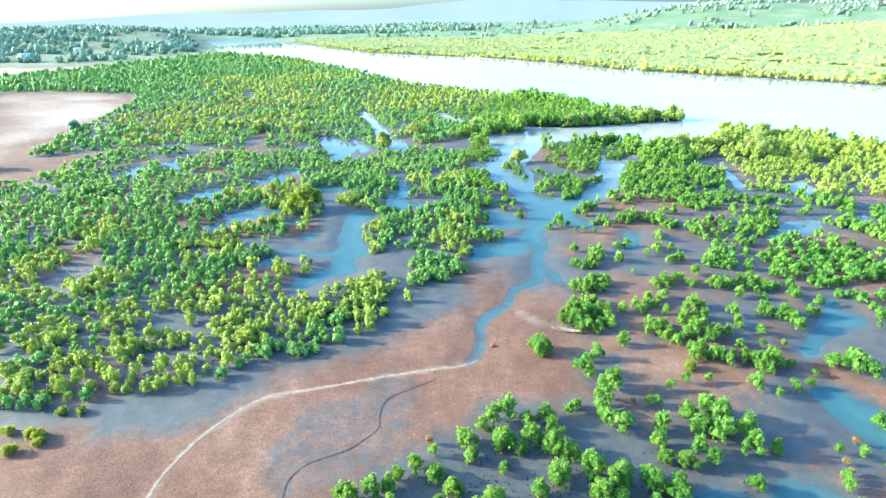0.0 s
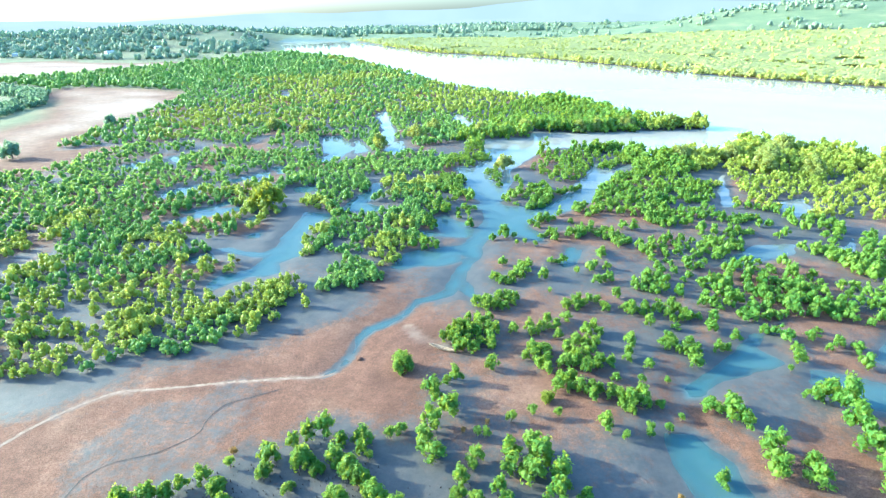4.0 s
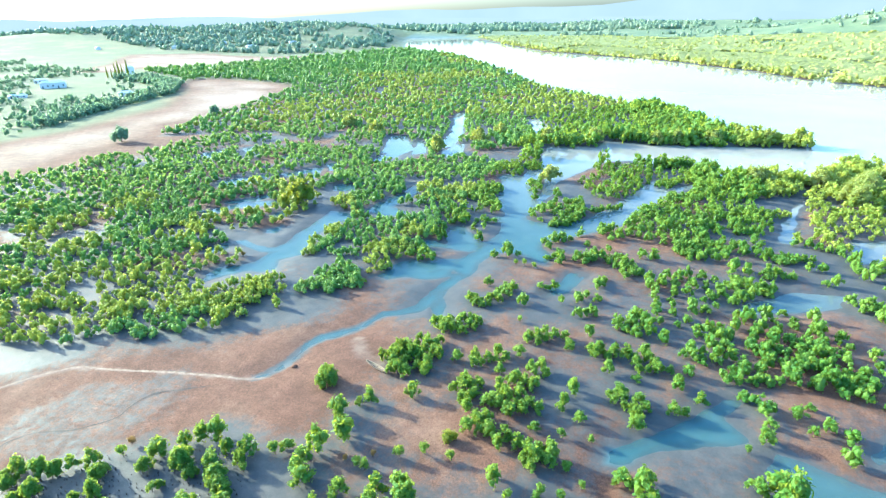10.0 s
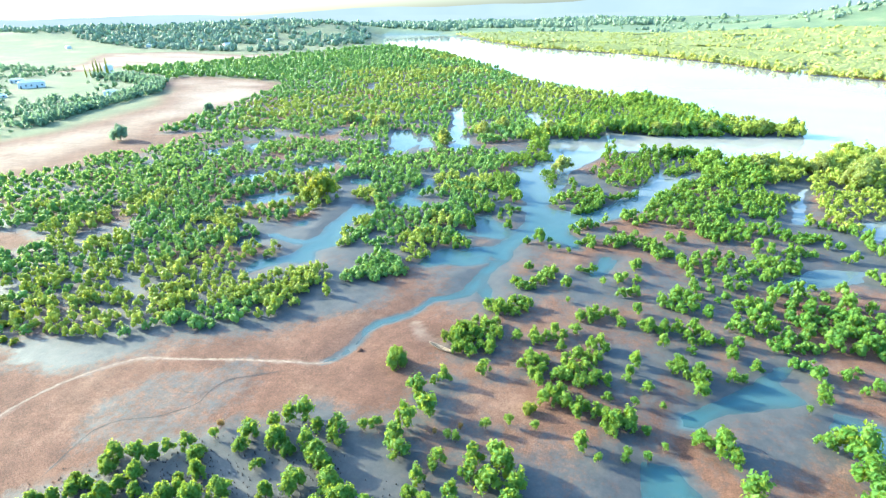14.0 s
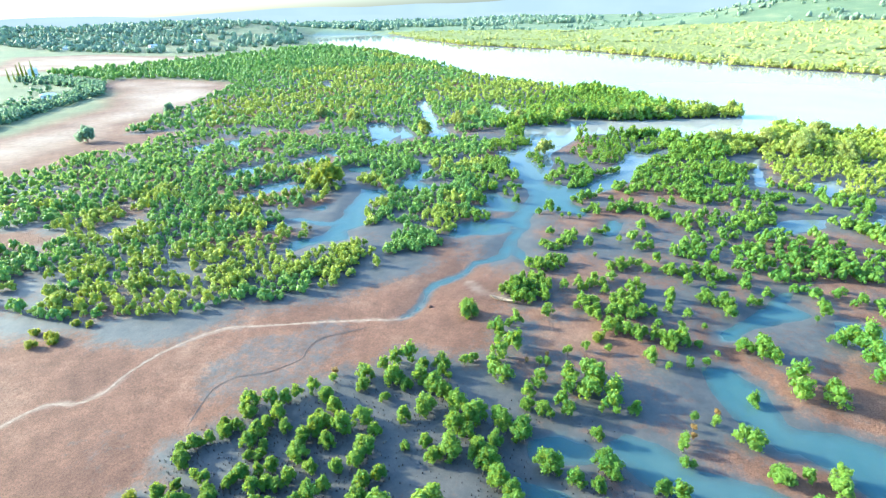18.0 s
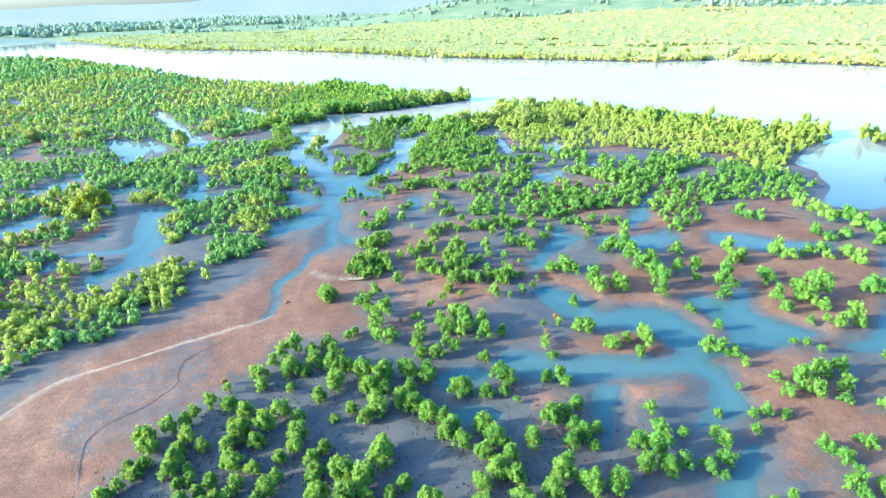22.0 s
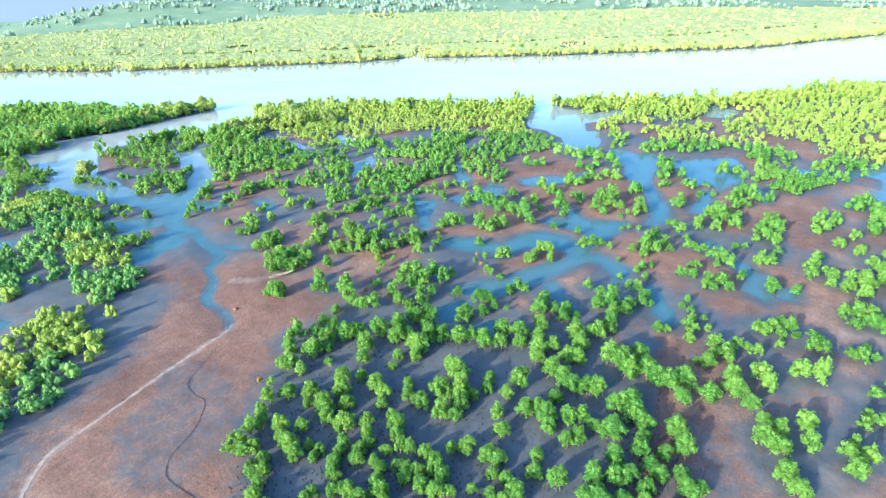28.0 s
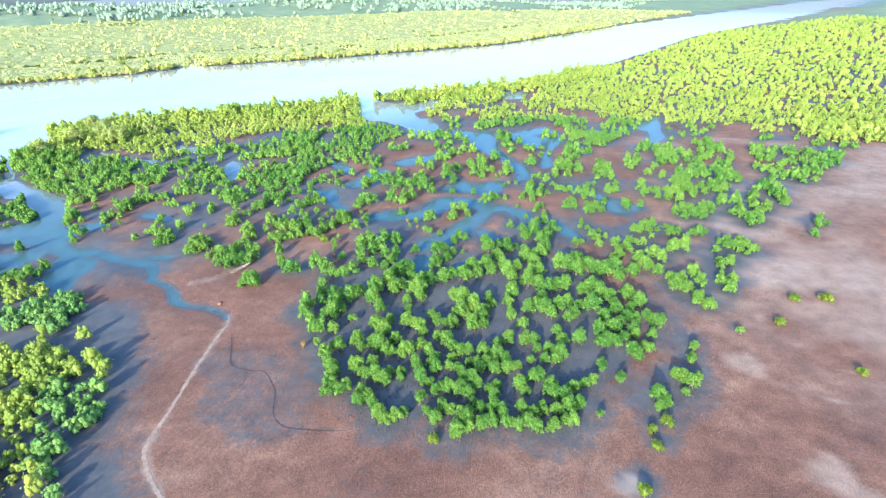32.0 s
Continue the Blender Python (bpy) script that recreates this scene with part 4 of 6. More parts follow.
trees(85.2, 3.5, 0.68, 82.2, 3.9, 0.67, 85.8, 1.6, 0.75, 89.3, 1.1, 0.76, 89.4, 0.0, 0.60, 71.8, -0.4, 1.07, 70.3, -0.7, 0.66, 73.1, -4.3, 0.78, 75.5, -4.8, 0.66)
trees(73.5, -6.1, 0.58, 55.6, 11.0, 0.61, 54.9, 9.3, 0.66, 52.6, 8.3, 0.65, 53.1, 6.7, 0.57, 57.8, 10.7, 0.55, 54.9, -0.9, 0.71, 55.5, -1.9, 0.71, 55.6, -3.1, 0.93)
trees(58.1, -3.9, 0.94, 57.3, -5.4, 0.91, 54.9, -4.6, 0.79, 54.2, -2.5, 0.69, 56.0, -6.5, 0.67, 57.6, -8.7, 0.77, 56.3, -9.7, 0.54)
trees(38.9, 54.2, 1.27, 41.7, 52.0, 0.73, 32.9, 57.9, 1.09, 33.1, 55.3, 1.07, 35.1, 55.6, 0.90, 31.7, 51.8, 0.86, 35.5, 37.7, 0.78, 37.6, 39.8, 0.72, 42.8, 39.0, 0.82)
trees(44.5, 38.2, 0.98, 45.0, 36.8, 0.65, 43.7, 32.0, 0.93, 41.3, 31.2, 0.91, 41.2, 28.7, 0.88, 41.6, 26.7, 1.02, 43.9, 27.4, 0.74, 41.9, 24.8, 0.71, 47.1, 23.1, 1.16)
trees(47.8, 18.6, 1.11, 45.5, 19.7, 0.97, 50.1, 5.3, 0.55, 45.6, 11.9, 0.77, 46.3, 10.7, 0.63, 48.7, 8.2, 1.00, 48.6, 7.0, 0.74, 45.2, 6.8, 0.72, 51.8, -4.7, 0.55)
trees(47.5, 0.6, 0.80, 47.8, -1.1, 0.78, 47.6, -2.5, 0.66, 45.3, 0.8, 0.56, 43.2, 2.9, 0.68, 40.0, 4.4, 0.50)
# the west bank and the far creeks
dead(48, 47.8, 48.5, 49.5, -30, 111, 29.7, 63.1, -2.3, 54.3, 52.3, 53, 26.6, 61.3)
sapling(15.2, 55.4)
sapling(7, 49.6)
grove(1.8, 24.9, 72.8, 25, 70.5)
sapling(33, 64.2)
sapling(35.9, 65.9)
sapling(29.7, 60.8)
sapling(17.1, 59.3)
grove(2, 24.3, 87.8, 23.3, 82.7, 27.9, 81.1, 26.3, 90.9, 25.3, 84)
grove(0, 29.8, 76.2)
grove(2, 27.3, 94.4, 29.2, 97.9, 33, 96.6)
grove(0, 30, 86.7)
grove(0, 33.2, 87)
grove(1, 35.7, 86.8, 38.1, 88.4, 40.2, 90.3)
grove(0, 42.5, 91.9)
grove(0, 40.8, 85.8)
grove(1.5, 44, 95.8, 44.4, 98.3, 47.1, 97)
grove(0, 49.1, 99.7, 50.5, 96.1)
grove(1.2, 46.9, 89, 46.8, 87.3)
grove(0, 53, 101.8)
grove(1.2, 58.6, 105.4, 59.4, 107.8)
sapling(62.8, 104.6)
grove(0, 53.2, 115)
grove(1.2, 53.9, 96, 56.4, 97.8, 57.5, 95.6)
grove(0, 57, 91.6)
grove(1.5, 60.9, 97.8, 62.3, 95.8, 62.8, 93.6)
grove(0, 61.4, 90.7)
grove(0, 64.8, 94.4, 66.5, 94.7)
grove(0, 69.1, 95.3)
grove(1.3, 68.2, 100.6, 71.5, 100.2)
grove(1, 70.4, 108.9, 73.2, 108.1, 76.3, 109.3)
grove(1.3, 73.3, 103.5, 75.6, 105.3)
grove(0, 78.2, 106.8, 80.3, 107.1)
grove(2, 74, 97.1, 76.8, 96.7, 77.3, 94.7)
grove(0, 79.7, 99.4)
grove(1.3, 81.3, 97)
grove(1.5, 84.1, 107.7, 80.7, 103.8)
grove(2, 86.9, 112.4, 89.2, 109.6, 88.5, 104.4, 86.8, 101.4)
grove(0, 91.6, 120.8)
grove(0, 91.4, 105.8)
grove(0, 94.2, 111.2, 95.9, 111.4)
grove(2, 91, 100.8, 92.9, 100.1)
grove(0, 88.9, 86.9)
grove(0, 87.5, 82.2)
grove(0, 76.6, 91.7)
grove(1.3, 77.8, 89.5, 80.1, 89.2)
grove(0, 79.2, 86.2)
grove(0, 78.2, 83.2)
sapling(75.7, 80.1)
grove(1.3, 58, 85.8, 59.3, 84.2, 61.6, 83.6, 62.5, 82.2)
grove(0, 61.8, 80.2)
grove(1, 67.6, 91.2)
grove(0.6, 67.2, 86.3, 67.7, 84.3)
grove(0, 70.5, 88.4)
grove(0, 52.5, 85)
grove(1, 51.4, 80.9)
grove(0, 54.3, 78.6)
sapling(52.3, 74.6)
sapling(56.2, 75.3)
grove(1.5, 37.3, 82.1, 36.4, 78, 38, 78.6)
grove(0, 38.5, 75.8)
grove(2, 42.4, 83.3, 45.8, 81.7, 44.4, 79, 41.9, 80.2)
grove(0, 48.4, 78.6)
grove(0, 40.9, 77.7)
grove(0, 44.6, 76.5)
grove(1, 41.1, 74.5, 40.9, 71.3)
grove(1.5, 44.4, 71.5)
grove(1, 48.7, 74.4)
grove(2.5, 49.4, 69.7)
grove(1, 54.1, 69.5)
shrub(38.2, 69.2)
sapling(39.5, 66)
grove(0, 45.6, 64.4)
sapling(51.4, 64.5)
sapling(53.9, 64.6)
sapling(56, 66.9)
sapling(60.4, 70.5)
sapling(63.8, 70.7)
grove(0, -49, 68.9, -48.7, 70.7)
grove(0, -43.9, 65.3, -42.4, 67.3)
grove(0, -39.6, 67.5, -37.7, 67.8)
grove(0, -34.9, 69.4)
grove(0, -45.2, 70.4, -37, 75.2)
grove(0, -32.5, 71.8, -32.4, 74.7)
grove(2, -35.7, 78.1, -36.8, 82.7, -30.4, 75.4)
grove(2, -55.1, 75.7, -52.6, 79.4, -44.6, 79.8)
grove(2, -69.3, 81.9, -68.1, 85.6)
grove(0, -81.6, 95, -74.7, 90)
grove(0, -60.7, 85.1)
grove(0, -55.6, 90.3, -48.9, 92.2)
grove(0, -46.6, 86)
grove(2, -38.8, 86.1)
grove(1, -25.9, 75, -21.6, 76.6, -20.6, 80.3)
grove(0, -18.5, 81.8)
grove(0, -30.3, 86.5, -27.4, 83.7)
grove(3, -26.2, 88.1, -18.6, 87.1, -14.9, 91.1, -15.8, 97.6, -17.4, 101.5)
grove(0, -13.3, 82.7)
grove(0, -11.1, 87.5)
grove(0, -11.8, 96.3, -9.3, 98.7)
grove(0, -7, 92.8)
grove(2, -6.4, 99.7, -2.9, 104, 1.4, 102.7, -6.9, 110.3)
grove(1, -15.2, 117, -13.7, 126.4, -9.4, 136.8)
grove(0, -8.8, 118.3, -4.5, 121.8)
grove(1, -1.4, 112.3, 4.7, 105.4)
grove(0, 3, 112.4, 6.4, 116.9)
grove(2, -1.4, 124.9, 2.1, 132.2, 9.8, 127.1)
grove(0, -2.8, 134.7)
grove(0, 7.6, 145.4, 11.5, 149.3)
grove(0, 15.9, 150.9, 22.5, 153.3)
grove(0, 21.2, 139.3)
grove(0, 13.9, 123.9)
grove(4, -1.6, 169.8, 13.6, 185.3)
grove(0, 17.3, 165.7)
grove(4, -18.3, 200.3, 22.5, 216.3)
grove(2, 23.2, 193.7, 27, 193.6)
grove(0, 28.1, 177.3)
grove(0, 30.8, 159.8)
grove(2, 37.9, 154.2, 42.2, 165.5, 39.9, 175.6)
grove(0, 46.2, 168.5, 54.8, 177)
grove(2, 64.9, 201.5, 74.5, 214.1, 82.4, 228.6)
grove(2, 63.4, 226.1, 75.1, 230.2)
grove(0, 39.7, 132.9, 43.1, 135.9, 43.3, 130.8)
sapling(33.7, 127.2)
sapling(35.7, 127.3)
sapling(38.1, 126.2)
grove(1, 47.5, 132.4, 51.3, 137.2)
grove(0, 48, 143.3)
grove(2, 54.5, 136.7, 59.8, 129.2)
grove(2, 64.3, 181.6, 68.7, 175.2)
grove(2.5, 70.4, 186.6, 80.4, 199.2)
grove(3, 83, 203.3, 95.3, 207.7)
grove(1.5, 99.6, 215.9, 110.8, 217.8)
grove(0, 71.5, 169.8, 77.8, 172.2)
grove(2, 79.3, 174.1, 88.5, 177.5, 97.3, 183.1)
grove(2, 82.4, 164.1, 88.3, 165.4)
grove(1, 97, 163.4)
grove(2, 67.8, 154.6, 73.6, 154.7, 69.5, 144)
grove(1, 89.7, 146.6, 97.3, 150.1)
grove(0, 95.6, 144.2)
grove(0, 98.1, 144.3)
grove(1.5, 78.9, 132.1, 85.4, 131.9, 83.5, 128.6)
grove(1, 85.7, 137.5, 92.1, 139.1)
grove(0, 96.5, 136.6, 100.5, 137.6)
grove(0, 105.4, 149.4)
grove(0, 99.5, 129.8)
grove(0, 52.5, 120.7, 53.8, 125.4)
grove(0, 40.7, 117.6, 44.3, 118.2)
sapling(46.5, 112)
grove(0, 39.3, 109.2)
sapling(40.3, 102.6)
grove(0, 49.4, 107.6, 53.2, 109.8)
grove(1, 28.2, 107.5, 32.6, 106.6, 35.7, 114.4)
grove(0, 30.6, 115.2)
grove(2, -69.8, 122.1, -61.1, 125.2, -51.3, 121.4)
grove(1.5, -55.5, 108.8, -44.3, 112.9)
grove(2, -30.1, 153.3, -24.2, 168.4)
grove(2, -44.2, 184.3, -23.2, 209.9)
thicket(-80, 81.1, -77.5, 92.6, -47.5, 93.3, -35, 104.9, -27.9, 100.7, -26.6, 89.3, -26.5, 80.4, -29.1, 73.7, -43, 65.2, -51.1, 64.2)
thicket(81.3, 115.2, 86.7, 118.7, 92.6, 118.5, 92.4, 113.6, 88.3, 109.3, 86.4, 112.2, 81.8, 112.4)
thicket(84, 98.1, 88.3, 98.3, 92.7, 97.3, 90, 86.7, 87.7, 86.9, 82.6, 86, 82.5, 89.5, 85.2, 93.1)
thicket(34.6, 211.8, 43.8, 228.2, 62, 217.4, 61.6, 195.6, 52.3, 183, 42.4, 182.4)
thicket(-31.3, 311.8, 29.8, 340.9, 76.3, 332.6, 89.2, 293.7, 110.8, 290.6, 122.5, 286.1, 120.8, 277.7, 102.2, 273.6, 76.5, 267.2, 58.9, 264.8, 39.7, 270.7, 38.9, 254.5, 18.1, 251, -2.9, 235.8, -18.6, 244.9, -22.5, 220.4, -30.1, 228.9, -57, 294.1)
thicket(50.7, 150.2, 63, 165.8, 64.5, 161.8, 62.2, 144.8, 56.4, 135.7, 52.2, 141.1)
thicket(107.1, 202.7, 128.9, 237, 110.6, 166.6, 103.9, 166, 102.4, 175.7, 104.8, 190.9)
thicket(76, 153.7, 88.8, 160.4, 89.4, 148.1, 84.1, 141.4, 76.4, 141.6, 70.6, 141.1)
thicket(61, 128.2, 68.2, 133.8, 78.9, 132.1, 78.1, 124, 71.7, 114.7, 66, 107.2, 64.1, 111.7, 62.9, 120.7)
thicket(-167.8, 132.5, -146.7, 162.4, -143.2, 196.8, -138.4, 250.1, -106.6, 278.4, -61.8, 302.3, -35.5, 239.3, -34.2, 192.1, -42.1, 165.5, -63.7, 154.2, -66.1, 143.4, -79.9, 129.3, -63.7, 114.5, -51.9, 118.9, -37.5, 107.6, -47.9, 100, -47.5, 93.3, -77.5, 92.6, -92.1, 104, -112.7, 106.4, -113.8, 100.9)
# the western edge
sapling(-57.9, 71.1)
sapling(-56.8, 65.8)
sapling(28.6, 60.9)
sapling(16.3, 58.9)
grove(0, -70.6, 75.4, -66.3, 70.6)
grove(1.5, -71.4, 80.6, -68, 77)
grove(1.5, -70.4, 73.8, -65.7, 69.1)
grove(1.5, -63, 75.2)
grove(0, -61.3, 70.5)
shrub(-59.7, 65.5)
shrub(-62.8, 72)
shrub(-60.3, 69)
grove(0, -57.9, 71.1)
grove(0, -57.6, 66.8, -56.1, 64.8)
shrub(-54.7, 61.6)
shrub(-52, 61.7)
shrub(-54.7, 56.5)
shrub(-59.5, 57.7)
shrub(-56.6, 54)
grove(1, -49.5, 67.8, -49, 65.9)
thicket(-96.7, 106.6, -77.7, 105.8, -44.1, 104.3, -27.6, 106.4, -11.3, 102.8, -10.7, 95.1, -25.1, 76.4, -42.5, 69.1, -49.5, 65.9, -61.8, 72, -67.7, 67.8)
thicket(-146.8, 173.5, -123.2, 172, -88.7, 169.7, -56.7, 167.6, -49.9, 150.1, -72.7, 135, -72.4, 125, -61.6, 107.9, -70.8, 100.1, -84, 111.9, -99, 109.6)
thicket(-99, 109.6, -77.7, 105.8, -63.8, 102.4, -48.8, 89.7, -45.1, 94.1, -39.9, 98.8, -36.9, 89.3, -44.3, 81.5, -51.5, 78.2, -64.7, 84.2, -66.2, 78.7, -78.7, 86.7, -81.9, 86.8)
# round the boat
sapling(16.8, 58.9)
sapling(29, 60.7)
sapling(48.9, 51.4)
sapling(46.9, 47)
sapling(47.7, 46.5)
sapling(47.1, 43.3)
sapling(53.8, 63.8)
sapling(56, 66.6)
sapling(40.9, 51.4)
sapling(11.8, 40.3)
sapling(6.7, 49.1)
sapling(-1.6, 52.1)
sapling(55.9, 75.3)
sapling(53.7, 78.9)
sapling(51.1, 63.3)
shrub(37.6, 69.1)
sapling(35.5, 65.2)
sapling(39.1, 66)
sapling(32.8, 64.3)
sapling(28.5, 55)
sapling(30.2, 49)
sapling(42.1, 52.5)
sapling(51.4, 50.6)
shrub(-56.2, 57.2)
shrub(-56.7, 54.6)
shrub(-53.8, 55.7)
# the near grove
grove(2, 77.8, -6.2, 75.8, -9, 67.7, -8.1)
grove(3, 66.6, -11.5, 66.6, -14.5, 71.8, -17.2)
grove(1.2, 52.7, -9, 52.5, -11.1, 56, -8.2)
grove(2, 54.4, -13.8, 55.1, -17.1)
grove(0, 46.1, -15.6, 46.7, -17.4)
grove(1, 39.2, -14.8, 38.6, -16.5, 41.9, -17.6)
grove(1.3, 32, -14.1, 33.3, -16.5)
grove(0, 28.6, -16)
grove(0, 124.2, 8.4)
grove(2.5, 114.7, -3.3, 114.1, -8.9, 107.4, -10.9)
grove(4, 133.9, 6.6, 149.6, 1.7, 142, -5.7, 140.4, -12)
grove(2, 138, 24.9, 139.4, 17.5, 155.8, 8.3)
thicket(51, 28, 53.8, 25.9, 57.6, 18.6, 52, 15.6, 44.3, 16.8, 42.4, 20.9, 46.6, 24.9)
thicket(30, 15.1, 34.4, 13.9, 32.8, 9, 33.6, 4.6, 30.1, 2.2, 25.1, 3.5, 26.2, 7.5, 27.5, 12)
thicket(41.1, 4.6, 43.8, 0.9, 39.9, -0.7, 35.4, -3, 30.2, -3.4, 30.2, -0.7, 32.1, 1.5, 36.8, 3.5)
thicket(94.8, 19.6, 111.4, 15.9, 112.4, 7.1, 94, 2.9, 87.2, 5, 96.2, 11.3, 90.2, 17.1)
thicket(70.8, 26.3, 82.8, 26.2, 78.7, 19.9, 68.3, 17.8, 65.2, 20.2, 67.4, 23.8)
thicket(103.9, -0, 98.7, -3.9, 95.3, -9.3, 83.4, -10.2, 75.8, -7.3, 83.2, -5.6, 94, -2.4)
thicket(153, 66.7, 193.5, 76.2, 205.1, 56.3, 227.4, 18.2, 245.3, -12.4, 177.5, -14.3, 166.2, 3.5, 153.8, 17.2, 157, 24.3, 154.7, 41.4, 157.2, 59.9)
thicket(218.8, 131.2, 257.3, 117.2, 278, 78, 322.4, 59.6, 357.1, -9.3, 272.6, -11.6, 246.3, 43.4, 234.6, 70.3, 219.3, 97.5)
# the eastern pools
sapling(50.6, 50.8)
sapling(46.4, 45.7)
sapling(46.1, 43.3)
sapling(85.1, 29.4)
sapling(84.8, 31.8)
sapling(83.3, 32.7)
sapling(84, 18.2)
sapling(36.5, 35.7)
sapling(66.9, 27.2)
sapling(93.4, 35.3)
sapling(91.6, 36.3)
sapling(47.9, 62.4)
sapling(51, 63.3)
grove(0, 47.6, 61.8)
grove(1, 42.8, 36.9, 46.4, 36.1, 46.8, 38.9)
grove(3, 103, 129.9, 104, 126.8, 111.7, 121.7, 115.7, 115, 134.3, 119.7)
thicket(72.6, 73.2, 79.7, 70.9, 80.8, 62.7, 78.5, 54.2, 72.7, 48.9, 71.6, 52.4, 71.9, 61.3, 71.3, 70.3)
thicket(104.2, 94.6, 118.9, 105.2, 136.9, 109.1, 130.3, 97.7, 112.6, 80.5, 100.8, 72.7, 96.3, 77.9)
thicket(136.9, 109.1, 148.4, 110.2, 138.7, 92.2, 124.5, 81.6, 123.2, 88.6)
thicket(146.2, 98.7, 160.6, 101.9, 155.8, 88.4, 141.6, 76.7, 130.9, 77.4, 134.1, 88.1)
thicket(91.2, 43.5, 105.3, 47.8, 105.2, 41.2, 97.2, 35.7, 92.6, 37.1, 91, 40.8)
thicket(156.4, 67.1, 174.2, 68.9, 196, 61.8, 152.2, 40.6, 157.4, 52, 157.2, 60.5)
thicket(177.9, 81.7, 192.3, 85, 234.9, 80.7, 199.3, 63.4, 180.1, 72.3)
thicket(224.5, 134, 247.1, 133.6, 257.1, 110.1, 230.2, 93.1, 213.2, 93.6, 221.5, 111.8)
thicket(140.8, 248.2, 164, 219.4, 177.8, 191, 205.7, 151, 205.3, 133, 205, 119.7, 184.1, 116.2, 160.5, 111.3, 158.5, 125.1, 158.7, 133.9, 143.3, 135.6, 130.5, 150.1, 114, 165.1, 111.9, 193.1)
# the southern edge
sapling(-11.8, 32)
shrub(-17.8, 28.5)
sapling(0.4, 7.5)
sapling(-9.5, 8)
sapling(-1.9, 5)
sapling(14.6, -14.5)
sapling(8.4, -6.3)
sapling(4.8, -5.5)
shrub(-9, -0.4)
shrub(-10.6, 1.6)
shrub(-13.5, 1.2)
shrub(-20.6, 3.4)
shrub(27.7, -26.4)
shrub(28.6, -31.7)
shrub(19.2, -21.7)
shrub(7.1, -28.9)
grove(1, 66.4, -44.3, 64.3, -42.4)
grove(0, 57.8, -39.4)
grove(2, 48.5, -20, 49.6, -21.3, 47.3, -25.1)
thicket(100, -4.2, 121.6, -20.2, 148, -43.3, 154.5, -63.8, 142, -67.1, 127.1, -68.6, 113.3, -62.1, 100.7, -53.4, 79.9, -42.6, 68.7, -35.5, 61.8, -26.4, 64.2, -18.3, 71.5, -14.4, 84.1, -7.5)
thicket(252.1, 91.3, 275.3, 21.4, 272.1, -71.1, 245.5, -132.9, 194.9, -111.3, 151.7, -81.1, 164.2, -66.8, 151.7, -34.4, 135.3, -3, 143.3, 4.7, 169.2, 71.6)


def infill(poly, gap, size, cut, seed, clear=0.8):
    """Clumps of mangroves with mud showing between them."""
    px, py = [p[0] for p in poly], [p[1] for p in poly]
    rs = np.random.RandomState(seed)
    count = int((max(px) - min(px)) * (max(py) - min(py)) / gap ** 2 * 4)
    x, y = rs.uniform((min(px), min(py)), (max(px), max(py)), (count, 2)).T
    keep = (inside(x, y, poly) < 0) & (fbm(x, y, 13.0, seed, 3) > cut)
    for u, v in zip(x[keep], y[keep]):
        if u < 20 and v > 95 and min(shore_at(u - 0.3 * k, v + k) for k in (2.0, 4.0, 5.5)) < -0.3:
            continue
        if shore_at(u, v) > clear:
            stand(float(u), float(v), gap * rs.uniform(0.85, 1.2), size * rs.uniform(0.75, 1.3))


infill(pairs([42.5, 270.4, 60.1, 267.3, 77.6, 269.4, 103.4, 274.5, 124.1, 277.6, 126.1, 283.8, 110.7, 291, 91, 301.3, 81.8, 336.4, 56, 378.7, 19.8, 340.6,
    19.8, 278.6]), 2.3, 1.25, -0.9, 41, -0.6)
infill(pairs([19.8, 115.6, 45.6, 108.4, 81.8, 98, 133.4, 82.6, 174.6, 113.5, 190.1, 170.3, 164.3, 211.6, 131.3, 247.7, 98.3, 222.9, 61.1, 231.2, 38.4, 211.6,
    30.2, 196.1, 21.9, 227, 7.5, 247.7, -31.8, 242.5, -36.9, 196.1, -11.1, 144.5]), 2.0, 1.05, 0.1, 42)
infill(pairs([-155.6, 139.3, -109.2, 74.3, -90.6, 68.1, -62.7, 61.9, -40, 68.1, -15.2, 80.5, -0.8, 101.1, 21.9, 119.7, 19.8, 144.5, 4.4, 165.1, -11.1, 196.1,
    -62.7, 232.2, -114.3, 206.4, -155.6, 180.6]), 2.0, 1.05, -0.05, 44, 0.6)
infill(pairs([-44.1, 99.1, -9.1, 97, 11.6, 115.6, 21.9, 144.5, 4.4, 171.3, -50.3, 156.9]), 2.1, 0.85, 0.1, 45, 0.3)
infill(pairs([102.4, 220.8, 131.3, 247.7, 162.3, 214.7, 191.2, 170.3, 220, 129, 240.7, 108.4, 269.6, 53.7, 241.7, 46.4, 205.6, 82.6, 174.6, 134.2, 143.7, 170.3,
    107.6, 196.1]), 2.3, 1.3, -0.45, 43)

# dense mangroves on both banks farther off
def far_fill(poly, gap0, seed, size=1.0, kind="far"):
    """Forest too far off to tell its trees apart."""
    px, py = [p[0] for p in poly], [p[1] for p in poly]
    rs = np.random.RandomState(seed)
    area = (max(px) - min(px)) * (max(py) - min(py))
    count = int(area / gap0 ** 2 * 2.2)
    x, y = rs.uniform((min(px), min(py)), (max(px), max(py)), (count, 2)).T
    d = np.hypot(x - 20, y - 20)
    keep = (inside(x, y, poly) < 0) & (rs.random_sample(count) < np.clip(260 / d, 0.04, 1) ** 1.2)
    for u, v, w in zip(x[keep], y[keep], d[keep]):
        gap = gap0 * max(1, w / 420)
        if shore_at(u, v) > 1:
            stand(float(u), float(v), min(gap, 9), size * min(gap / 2.8, 2.0) * rs.uniform(0.65, 1.1), kind)


